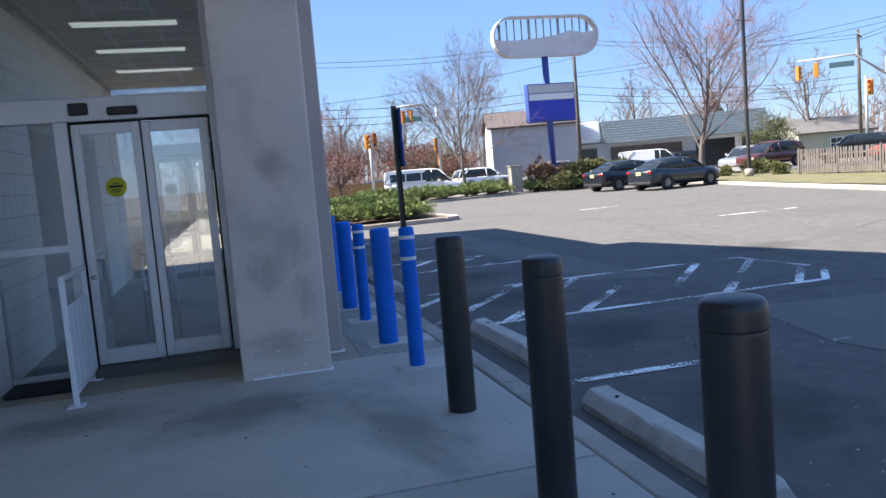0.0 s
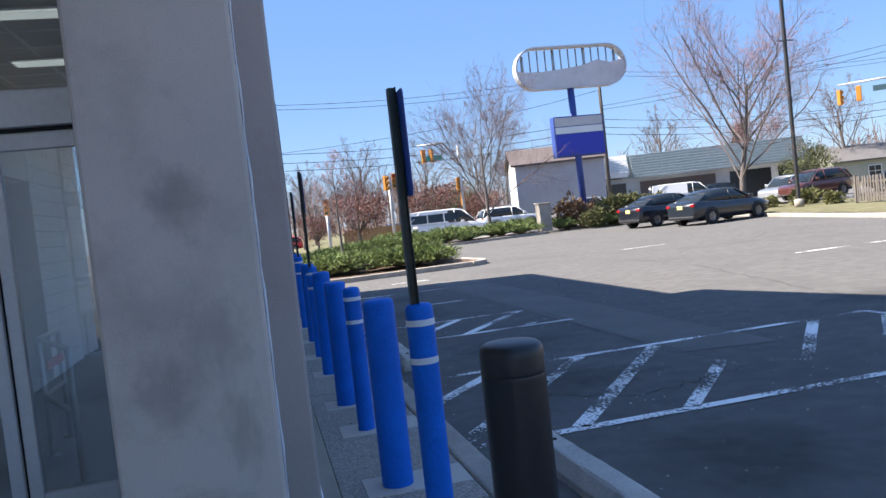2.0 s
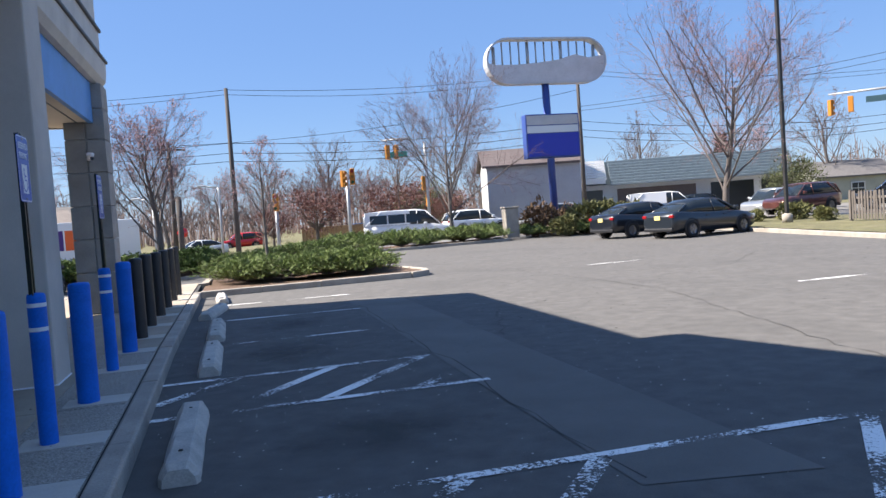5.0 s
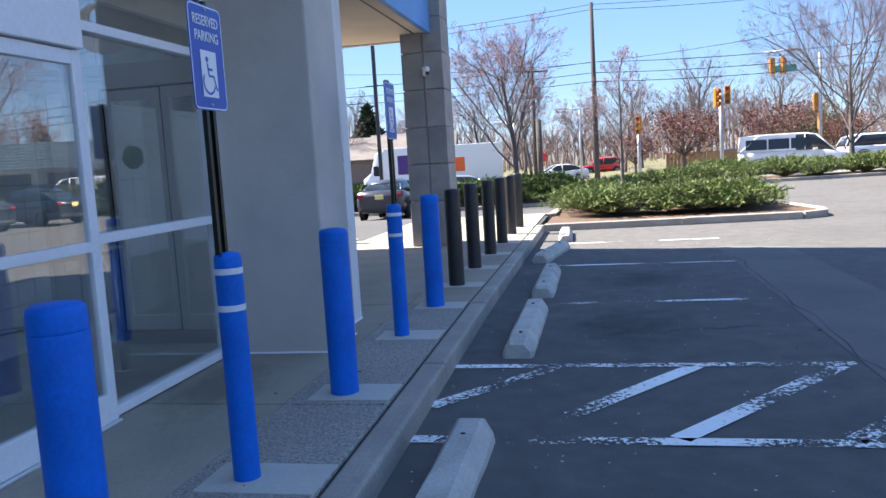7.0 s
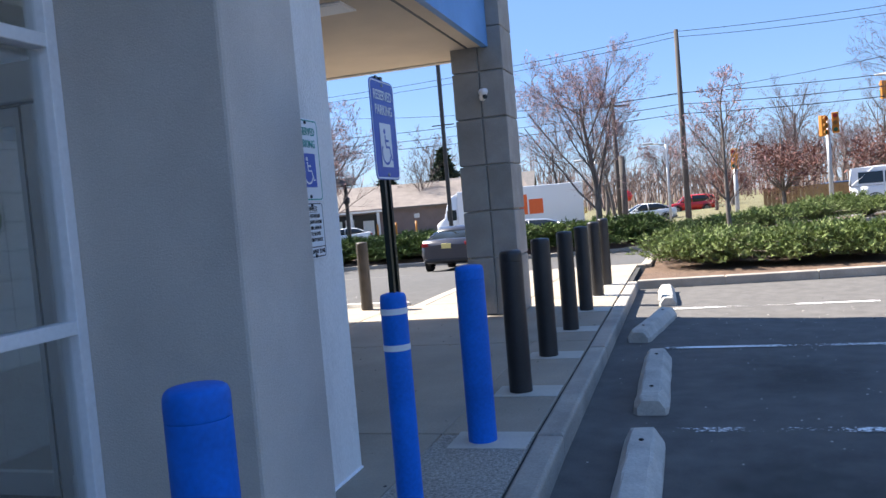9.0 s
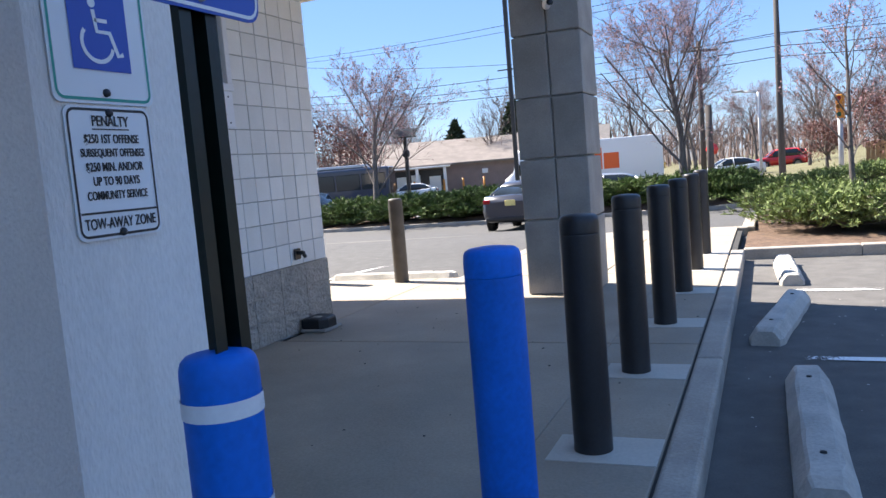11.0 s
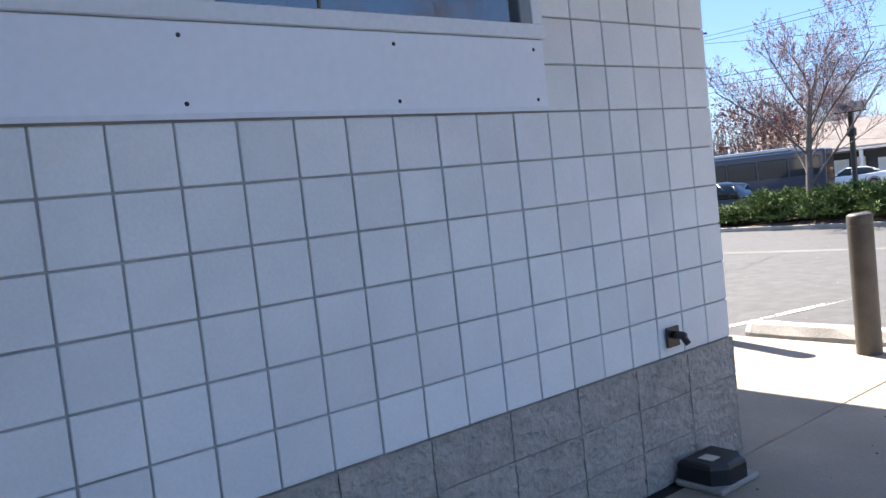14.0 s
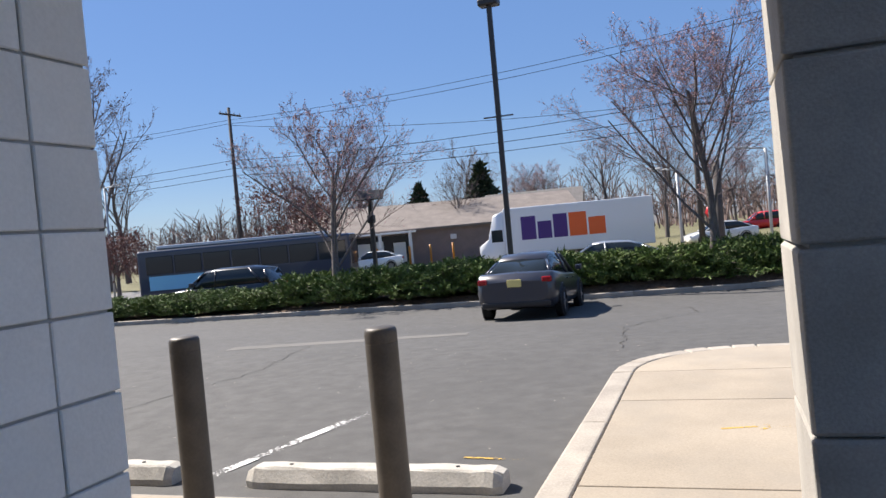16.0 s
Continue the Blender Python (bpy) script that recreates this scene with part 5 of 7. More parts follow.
def juniper(seed, reach, branches, label, name="juniper", leaf=JUNIPER, tall=1.0, big=1.0):
    """A low spreading juniper: arching branches fanned from the crown, each set with feathery sprays."""
    rng = random.Random(seed)
    t = thing(name, label, "shrub")
    V, F, SV, SF = [], [], [], []
    lobes = [rng.uniform(0.65, 1.25) for _ in range(9)]
    for k in range(branches):
        az = rng.uniform(0, 6.283)
        ln = reach * lobes[int(az / 6.2832 * 9) % 9] * rng.uniform(0.35, 1.0)
        top = tall * rng.uniform(0.16, 0.62) * (1.25 - 0.6 * ln / reach)
        d = Vector((math.cos(az), math.sin(az), 0))
        pts = [d * ln * f + Vector((0, 0, top * math.sin(min(1, f * 1.25) * 1.75) + 0.04)) for f in (0.05, 0.35, 0.7, 1.0)]
        raw_tube(SV, SF, pts, 0.012, 0.004, 3)
        for j in range(12):
            f = 0.12 + 0.88 * (j + rng.random()) / 12
            i = min(2, int(f * 3))
            p = pts[i].lerp(pts[i + 1], f * 3 - i) if f < 1 else pts[3]
            sd = (d * rng.uniform(0.2, 1.0) + Vector((rng.gauss(0, 0.6), rng.gauss(0, 0.6), rng.uniform(0.1, 0.75)))).normalized()
            for q in range(9):
                c = p + sd * 0.19 * (q + rng.random()) / 9
                o = (sd + Vector((rng.gauss(0, 0.45), rng.gauss(0, 0.45), rng.gauss(0.05, 0.45)))).normalized()
                s = big * rng.uniform(0.03, 0.065)
                u = o.cross(Vector((rng.gauss(0, 1), rng.gauss(0, 1), rng.gauss(0, 1)))).normalized() * s * 0.2
                b = len(V)
                V.extend((c - u, c + o * s * 0.6 - u * 0.9, c + o * s * 1.4, c + u))
                F.append((b, b + 1, b + 2, b + 3))
    raw("foliage", V, F, leaf, t)
    raw("stem_fan", SV, SF, TWIG, t)
    return t


# three juniper moulds for the island, three yew moulds for the strip
jun = [juniper(20 + k, 1.3, 150, "low spreading green juniper in the mulch bed", tall=0.95, big=1.25) for k in range(3)]
yew = [juniper(30 + k, 1.5, 165, "dark green sprawling evergreen hedge shrub by the kerb", "hedge_shrub", HEDGEL, 1.8, 1.8) for k in range(3)]
rng = random.Random(5)
spots = [(3.0, 27.2), (4.7, 27.1), (5.7, 27.4), (2.9, 28.3), (4.6, 28.0), (5.9, 28.7), (3.4, 30.0), (5.0, 29.8), (2.6, 27.3), (2.5, 29.6), (5.4, 27.0), (3.9, 27.3)]
for i, (x, y) in enumerate(spots):
    (place if i < 3 else again)(jun[i % 3], x, y, 0.11, rng.uniform(0, 360), rng.uniform(0.78, 1.0))
n = 0
for i in range(34):
    x = 14.6 - 1.55 * i
    yl = np.interp(x, [p[0] for p in STRIP_F], [p[1] for p in STRIP_F])
    for row in range(2):
        src = yew if x < 1 else jun
        a = src[(i + row) % 3]
        y = yl + 1.05 + 1.3 * row + rng.uniform(-0.15, 0.15)
        if src is yew and n < 3:
            place(yew[n], x, y, 0.1 + ground_z(x, y), rng.uniform(0, 360), 0.95)
            n += 1
        else:
            again(a, x + rng.uniform(-0.3, 0.3), y, 0.1 + ground_z(x, y), rng.uniform(0, 360), rng.uniform(0.85, 1.08), rng.uniform(0.8, 1.0) * (0.66 if x < -14 else 1.0 if x < 1 else 1.25))
oliv = shrub(41, (1.3, 1.2, 1.5), 3400, 0.13, OLIVE, "loose olive-green shrub by the pylon sign", "shrub", 6)
place(oliv, 20.4, 43.2, 0.1)
for x, y, s in ((22.6, 43.6, 0.9), (18.3, 42.4, 0.62), (24.6, 40.6, 0.6), (27.2, 36.5, 0.55), (25.9, 37.7, 0.4), (26.4, 33.4, 0.42)):
    again(oliv, x, y, 0.1, rng.uniform(0, 360), s)
brsh = shrub(42, (1.1, 1.0, 1.7), 2200, 0.12, leafy("dry_brown_leaves", (0.16, 0.1, 0.06), 0.4), "half-bare brown shrub by the pylon sign", "shrub", 5)
place(brsh, 17.9, 44.2, 0.1)
again(brsh, 19.4, 44.6, 0.1, 80, 0.8)
for i, (x, y) in enumerate(((17.2, 43.8), (18.9, 42.4), (20.3, 42.0))):
    again(jun[i], x, y, 0.1, i * 70, 0.75, 0.9)

# trees round the lot
t_sign = bare_tree(1, 10.6, 8.0, 0.19, 19, "tree", "large bare maple with reddish spring buds", BUD, 3, 0.2, 0.2, 1.1, 0.9)
place(t_sign, 26.9, 41.2, 0.1, 40)
t_north = bare_tree(2, 8.4, 4.9, 0.16, 15, "tree", "spreading bare maple behind the hedge", BUD, 2, 0.5, 0.22, 1.1)
place(t_north, -0.95, 42.2, -0.38, 10)
t_west = bare_tree(3, 7.4, 4.2, 0.15, 13, "tree", "vase-shaped bare maple with pinkish buds in the hedge", BUD, 2, 0.55, 0.22, 1.1)
place(t_west, -12.6, 41.8, -0.38, 0)
t_small = bare_tree(4, 5.4, 1.5, 0.06, 14, "tree", "slender young bare tree among junipers", BUD, 1, 0.8, 0.28, 0.8, 0.8)
place(t_small, 3.3, 29.8, 0.11)
t_mid = again(t_sign, 13.3, 45.0, 0.1, 150, 0.64, 0.78, "bare maple with pink buds beside the road")
t_far = bare_tree(6, 14, 7.0, 0.3, 12, "tree", "tall bare deciduous tree across the road", TWIG, 1, 0.9, 0.3, 0.72, 2.2)
place(t_far, -48, 70.5, -0.6, 0, 1.5)
FAR = [(-36, 95, 1.0), (-58, 84, 1.1), (-30, 110, 1.0), (-20, 108, 0.9), (-11, 100, 0.85), (-5, 92, 0.7), (1, 98, 0.8), (7, 92, 0.75), (13, 96, 0.95), (16, 88, 0.7), (22, 104, 0.9), (29, 100, 0.9), (36, 110, 1.0), (44, 100, 0.95), (52, 96, 1.0), (60, 86, 1.05), (68, 80, 1.0), (66, 66, 0.9), (76, 62, 1.1), (82, 48, 1.1), (-3, 76, 0.62), (9, 74, 0.66), (-22, 84, 0.6), (5, 82, 0.55)]
for i, (x, y, s) in enumerate(FAR):
    again(t_far if i % 3 else t_north, x, y, -0.5, rng.uniform(0, 360), s * (1 if i % 3 else 1.35), None, "bare deciduous tree in the distance")


def crown_tree(seed, h, r, leaf, label, cone=False):
    rng = random.Random(seed)
    t = thing("tree", label, "tree")
    V, F, TV, TF = [], [], [], []
    raw_tube(TV, TF, [Vector((0, 0, -0.2)), Vector((0.05, 0, h * 0.4)), Vector((0, 0.05, h * 0.9))], 0.02 * h + 0.06, 0.03, 8)
    if cone:
        for k in range(16):
            f = k / 15
            z = h * (0.1 + 0.88 * f)
            rr = r * (1.02 - f) + 0.15
            for j in range(7):
                a = rng.uniform(0, 6.283)
                c = Vector((math.cos(a) * rr * 0.65, math.sin(a) * rr * 0.65, z - rr * 0.15))
                leaf_cloud(rng, c, (rr * 0.5, rr * 0.5, 0.4), 70, 0.34, V, F, -0.1)
    else:
        for k in range(26):
            d = Vector((rng.gauss(0, 1), rng.gauss(0, 1), rng.gauss(0, 1))).normalized() * rng.uniform(0.35, 0.8)
            c = Vector((d.x * r, d.y * r, h * 0.55 + d.z * h * 0.4))
            raw_tube(TV, TF, [Vector((0, 0, h * 0.25)), Vector((c.x * 0.5, c.y * 0.5, h * 0.4)), c], 0.05, 0.012, 4)
            leaf_cloud(rng, c, (r * 0.34, r * 0.34, h * 0.15), 280, 0.085, V, F, 0.3, 0.15)
    raw("trunk", TV, TF, BARK, t, "", True)
    raw("crown", V, F, leaf, t)
    return t


t_red = place(crown_tree(50, 5.4, 2.9, REDTWIG, "rounded reddish budding tree across the road"), 14.0, 61.5, -0.4)
for x, y, s in ((8.2, 63, 1.0), (18.5, 64, 0.8), (-30.3, 70.5, 1.5), (30, 78, 1.1), (38, 82, 1.2), (46, 80, 1.0), (-36, 58, 0.9), (5.2, 66, 0.7)):
    again(t_red, x, y, -0.4, rng.uniform(0, 360), s)
t_con = place(crown_tree(51, 9, 3.6, CONIFER, "dark green conifer behind the low building", True), -24.4, 100.4, -0.5)
for x, y, s in ((-30.8, 98.2, 0.82), (62, 92, 1.0)):
    again(t_con, x, y, -0.5, rng.uniform(0, 360), s)
t_gr = place(crown_tree(52, 4.6, 2.6, leafy("dull_green_leaves", (0.09, 0.1, 0.045), 0.4), "rounded dull green evergreen tree"), 43, 56, 0)
again(t_gr, 15.5, 66, -0.3, 40, 0.9)
again(t_gr, 18.4, 70, -0.3, 140, 1.1)
t_yel = place(crown_tree(53, 2.4, 1.6, YELLOW_L, "yellow flowering forsythia bush"), -6.5, 74, -0.6)
again(t_yel, -9.5, 75, -0.6, 60, 0.8)

# woods along the horizon: brush of thin stems
V, F = [], []
wr = random.Random(9)
for i in range(2600):
    a = radians(wr.uniform(-75, 88))
    d = wr.uniform(125, 190)
    x, y = d * math.sin(a), 10 + d * math.cos(a)
    h = wr.uniform(5, 9.5) * (0.8 + 0.35 * math.sin(a * 9) ** 2)
    p = Vector((x, y, -1))
    top = p + Vector((wr.gauss(0, 1), wr.gauss(0, 1), h))
    raw_tube(V, F, [p, top], 0.16, 0.05, 3)
    for k in range(6):
        b = p.lerp(top, wr.uniform(0.3, 1))
        raw_tube(V, F, [b, b + Vector((wr.gauss(0, 1.3), wr.gauss(0, 1.3), wr.uniform(0.8, 2.6)))], 0.07, 0.025, 3)
tagged(raw("woods", V, F, mat("far_brush", (0.2, 0.145, 0.13), 0.95, vary=0.3, scale=0.15, grain=2, bump=0)), "grey-brown leafless woods on the horizon", "woods", "", "stuff")


# ---- vehicles ----
def paint(name, colour, metal=0.35):
    m = plain(name, colour, 0.28, metal)
    m.node_tree.nodes["Principled BSDF"].inputs["Coat Weight"].default_value = 0.7
    return m


RED_L = plain("tail_lens", (0.3, 0.008, 0.01), 0.2)
LAMP_L = plain("lamp_lens", (0.75, 0.77, 0.78), 0.15)
RIM = mat("alloy", (0.25, 0.25, 0.26), 0.35, metal=0.9, vary=0.05, bump=0)
PLATEM = plain("licence_plate", (0.72, 0.6, 0.22), 0.5)


def loft(stations, rings):
    bm = bmesh.new()
    rows = [[bm.verts.new((x, y, z)) for y, z in ring] for x, ring in zip(stations, rings)]
    for r, s in zip(rows, rows[1:]):
        for k in range(len(r) - 1):
            f = bm.faces.new((r[k], r[k + 1], s[k + 1], s[k]))
            f.smooth = True
    for r, flip in ((rows[0], False), (rows[-1], True)):
        f = bm.faces.new(r if flip else r[::-1])
    bmesh.ops.recalc_face_normals(bm, faces=bm.faces)
    return bm


def half(pts):
    return pts + [(-y, z) for y, z in pts[::-1]]


def wheel(parent, x, y, r=0.33):
    side = 1 if y > 0 else -1
    w = part("wheel", lathe([(r * 0.62, -0.1), (r * 0.93, -0.1), (r, -0.07), (r, 0.07), (r * 0.93, 0.1), (r * 0.62, 0.1), (r * 0.62, -0.1)], 22), RUBBER, parent, "black tyre")
    w.matrix_basis = pose(x, y, r, -90 * side, 0, 0)
    part("rim", lathe([(0, 0.06), (r * 0.16, 0.075), (r * 0.3, 0.05), (r * 0.62, 0.065), (r * 0.64, 0.085), (r * 0.66, 0.06)], 22), RIM, w, "alloy wheel rim")
    sp = bmesh.new()
    for k in range(5):
        box(sp, r * 0.1, r * 0.62, -0.03, 0.03, 0.066, 0.088, 0.006, 1, pose(0, 0, 0, 0, 0, 72 * k))
    part("spokes", sp, RIM, w)


def car(name, label, at, rz, colour, kind="sedan", category="car", plate=True, lift=1.0):
    """A car facing +x: lofted body, glass house, roof, pillars, wheels, lamps, plate."""
    c = thing(name, label, category, at, rz)
    L = {"sedan": 4.65, "suv": 4.6, "van": 5.5}[kind]
    W = {"sedan": 0.89, "suv": 0.93, "van": 0.98}[kind]
    if kind == "sedan":
        S_ = [(-0.5, 0.42, 0.82, 0.82), (-0.485, 0.3, 0.98, 0.94), (-0.44, 0.24, 1.02, 0.98), (-0.3, 0.22, 0.98, 1), (-0.1, 0.2, 0.93, 1), (0.12, 0.2, 0.92, 1), (0.25, 0.2, 0.9, 1), (0.38, 0.22, 0.8, 0.98), (0.46, 0.24, 0.68, 0.92), (0.495, 0.32, 0.55, 0.78)]
        G_ = [(-0.42, 1.0, 1.02, 0.8, 0.72), (-0.3, 0.99, 1.28, 0.86, 0.62), (-0.2, 0.97, 1.42, 0.88, 0.62), (-0.02, 0.94, 1.46, 0.9, 0.64), (0.08, 0.93, 1.42, 0.9, 0.64), (0.27, 0.9, 0.92, 0.86, 0.76)]
        roof_i = (1, 4)
        wx, wr_ = (-0.3 * L, 0.3 * L), 0.33
    elif kind == "suv":
        S_ = [(-0.5, 0.5, 0.95, 0.85), (-0.49, 0.36, 1.05, 0.95), (-0.42, 0.3, 1.06, 1), (-0.2, 0.28, 1.04, 1), (0.1, 0.28, 1.02, 1), (0.25, 0.28, 1.0, 1), (0.4, 0.3, 0.94, 0.98), (0.47, 0.32, 0.84, 0.92), (0.5, 0.42, 0.7, 0.8)]
        G_ = [(-0.495, 1.05, 1.08, 0.86, 0.8), (-0.44, 1.06, 1.58, 0.9, 0.68), (-0.3, 1.05, 1.7, 0.92, 0.7), (0.0, 1.03, 1.7, 0.93, 0.7), (0.1, 1.02, 1.64, 0.92, 0.7), (0.27, 0.99, 1.02, 0.88, 0.8)]
        roof_i = (1, 4)
        wx, wr_ = (-0.29 * L, 0.31 * L), 0.37
    else:
        S_ = [(-0.5, 0.5, 1.15, 0.94), (-0.495, 0.38, 1.2, 0.99), (-0.3, 0.34, 1.2, 1), (0.1, 0.34, 1.2, 1), (0.28, 0.34, 1.16, 1), (0.4, 0.34, 1.02, 0.98), (0.47, 0.36, 0.9, 0.92), (0.5, 0.46, 0.75, 0.8)]
        G_ = [(-0.498, 1.2, 1.25, 0.95, 0.9), (-0.48, 1.2, 2.0, 0.98, 0.86), (-0.3, 1.2, 2.06, 0.99, 0.86), (0.1, 1.2, 2.06, 0.99, 0.84), (0.2, 1.18, 1.98, 0.97, 0.8), (0.36, 1.1, 1.12, 0.92, 0.84)]
        roof_i = (1, 4)
        wx, wr_ = (-0.3 * L, 0.31 * L), 0.36
    rings = [half([(0, lo), (W * h * 0.8, lo), (W * h * 0.96, lo + 0.1), (W * h, lo + (hi - lo) * 0.45), (W * h * 0.985, lo + (hi - lo) * 0.62), (W * h * 0.97, hi - 0.05), (W * h * 0.92, hi), (0, hi + 0.03)]) for _, lo, hi, h in S_]
    body = part("body", loft([x * L for x, *_ in S_], rings), colour, c, "painted body")
    gr = [half([(0, b - 0.03), (W * hb, b - 0.03), (W * (hb * 0.45 + hr * 0.55), b + (t - b) * 0.55), (W * hr * 1.02, b + (t - b) * 0.93), (W * hr * 0.9, t), (0, t + 0.02)]) for _, b, t, hb, hr in G_]
    solid = kind == "van"
    part("glass_house", loft([x * L for x, *_ in G_], gr), CARGLASS, c, "dark glass")
    i0, i1 = roof_i
    rr = [[(W * hr * 1.03, t - 0.05), (W * hr * 0.92, t + 0.012), (0, t + 0.034), (-W * hr * 0.92, t + 0.012), (-W * hr * 1.03, t - 0.05)] for _, b, t, hb, hr in G_[i0:i1 + 1]]
    part("roof", loft([x * L for x, *_ in G_[i0:i1 + 1]], rr), colour, c)

    def post(i, j, ti, tj, r=0.035):
        for sgn_ in (-1, 1):
            def pt(i, top):
                x, b, t, hb, hr = G_[i]
                return Vector((x * L, sgn_ * W * ((hr * 1.03) if top else hb * 1.005), t - 0.03 if top else b))
            b_ = bmesh.new()
            tube(b_, [pt(i, ti), pt(j, tj)], [r, r], 6)
            part("pillar", b_, colour, c)
    post(1, 0, True, False)
    post(4, 5, True, False)
    post(3, 3, True, False, 0.03)
    if kind != "sedan":
        post(2, 1, True, False, 0.04)
    if solid:
        for sgn_ in (-1, 1):
            b_ = bmesh.new()
            q = [(-0.485, 0.985), (0.02, 0.995)]
            v = [b_.verts.new((x * L, sgn_ * W * 1.004 * h, 1.18)) for x, h in q] + [b_.verts.new((x * L, sgn_ * W * 0.88, 2.04)) for x, h in q[::-1]]
            b_.faces.new(v)
            part("side_panel", b_, colour, c)
    for x in wx:
        for y in (-W * 0.93, W * 0.93):
            wheel(c, x, y, wr_)
            arch = part("wheel_arch", lathe([(wr_ * 1.06, 0.0), (wr_ * 1.2, 0.004), (wr_ * 1.22, -0.02)], 22), PLASTIC, c)
            arch.matrix_basis = pose(x, y + (0.075 if y > 0 else -0.075), wr_ + 0.02, -90 if y > 0 else 90, 0, 0)
    zt = {"sedan": 0.84, "suv": 0.95, "van": 0.9}[kind]
    for sgn_ in (-1, 1):
        part("tail_light", boxed(-0.5 * L - 0.012, -0.475 * L, sgn_ * W * 0.79 - 0.11, sgn_ * W * 0.79 + 0.11, zt - 0.05, zt + 0.07, 0.03, 2), RED_L, c, "red tail light")
        part("headlight", boxed(0.46 * L, 0.49 * L, sgn_ * W * 0.66 - 0.15, sgn_ * W * 0.66 + 0.15, 0.58, 0.7, 0.03, 2), LAMP_L, c, "clear headlight")
        part("mirror", boxed(0.17 * L, 0.21 * L, sgn_ * (W + 0.08) - 0.08, sgn_ * (W + 0.08) + 0.08, 0.97 if kind == "sedan" else 1.1, 1.1 if kind == "sedan" else 1.26, 0.03, 2), colour, c)
        for hx in (-0.14, 0.06):
            part("door_handle", boxed(hx * L, hx * L + 0.18, sgn_ * W * 1.0 - 0.015, sgn_ * W * 1.0 + 0.02, 0.8, 0.83, 0.008), colour, c)
    if plate:
        part("licence_plate", boxed(-0.5 * L - 0.02, -0.5 * L - 0.006, -0.155, 0.155, zt - 0.12, zt + 0.04, 0.006), PLATEM, c, "yellowish licence plate")
    part("rear_bumper", boxed(-0.505 * L, -0.47 * L, -W * 0.84, W * 0.84, 0.28, 0.42, 0.04, 2), PLASTIC, c)
    return c


DARKBLUE = paint("dark_grey_paint", (0.014, 0.019, 0.027), 0.1)
BLACKC = paint("black_car_paint", (0.008, 0.01, 0.016), 0.1)
GREYC = paint("grey_violet_paint", (0.045, 0.045, 0.056), 0.15)
WHITEC = paint("white_car_paint", (0.72, 0.73, 0.74), 0.0)
MAROON = paint("brown_red_paint", (0.13, 0.045, 0.035))
REDC = paint("red_car_paint", (0.6, 0.02, 0.02), 0.1)
SILVER = paint("silver_car_paint", (0.45, 0.46, 0.47), 0.6)
BLUEC = paint("dark_blue_paint", (0.03, 0.05, 0.1))
BUSBLUE = paint("bus_blue_paint", (0.008, 0.02, 0.05), 0.0)
car("parked_car", "dark grey sedan parked nose to the kerb", (20.3, 33.3, 0), 14, DARKBLUE)
car("parked_car", "black sedan parked beside a grey sedan", (19.6, 36.6, 0), 12, BLACKC)
side_car = car("parked_car", "dark grey compact sedan standing in the side lot", (-5.0, 37.3, 0), 92, GREYC)
side_car.matrix_basis = pose(-5.0, 37.3, ground_z(-5.0, 37.3), 0, 0, 92) @ Matrix.Rotation(radians(2.9), 4, "Y")
car("parked_car", "white van parked at the shops across the road", (35.4, 61.6, 0.0), -20, WHITEC, "van", "van", False)
pv = car("passenger_van", "white high-roof passenger van on the main road", (12.9, 53.9, -0.12), -10, WHITEC, "van", "van", False)
car("parked_car", "white crossover waiting on the main road", (18.7, 58.0, 0.0), 2, WHITEC, "suv", "car", False)
car("parked_car", "silver crossover on the main road", (24, 57.4, 0.0), 187, SILVER, "suv", "car", False)
car("parked_car", "brown-red crossover on the side road", (34.1, 44.3, 0.165), 190, MAROON, "suv", "car", False)
car("parked_car", "silver hatchback near the side road", (35.6, 48.8, 0.0), 200, SILVER, "suv", "car", False)
car("parked_car", "black off-road car behind the fence", (37.7, 40.9, 0.165), 140, BLACKC, "suv", "car", False)
car("parked_car", "dark pickup-like car at the junction", (38, 62, 0), 185, BLACKC, "suv", "car", False)
car("parked_car", "dark car on the main road behind the strip", (18, 76, -0.35), 188, BLUEC, "suv", "car", False)
car("parked_car", "dark blue car on the main road", (13.5, 80, -0.5), 188, BLUEC, "suv", "car", False)
car("parked_car", "white sedan parked at the low building", (-25.3, 72.6, -0.72), 200, WHITEC, "sedan", "car", False)
car("parked_car", "dark car parked near the shop porch", (-32.5, 69.8, -0.72), 170, BLACKC, "suv", "car", False)
car("parked_car", "black car by the far driveway", (-10.6, 69.5, -0.7), 175, BLACKC, "suv", "car", False)
car("parked_car", "small white car across the road", (-0.6, 74, -0.7), 200, WHITEC, "sedan", "car", False)
car("parked_car", "red car in a far driveway", (3.0, 92, -0.7), 190, REDC, "suv", "car", False)
car("parked_car", "pale car passing behind the hedge", (-4.8, 48.2, -0.65), 187, SILVER, "sedan", "car", False)
car("parked_car", "dark car passing behind the hedge", (-19.3, 45.2, -0.65), 187, BLACKC, "suv", "car", False)


for sgn_ in (-1, 1):
    for x0, x1 in ((-2.35, -1.3), (-1.22, -0.2), (-0.12, 0.8)):
        bm = bmesh.new()
        bm.faces.new([bm.verts.new((x, sgn_ * (0.98 - 0.09 * (z - 1.2)) * 1.012, z)) for x, z in ((x0, 1.28), (x1, 1.28), (x1, 1.82), (x0, 1.82))])
        part("side_window", bm, CARGLASS, pv, "dark side window")


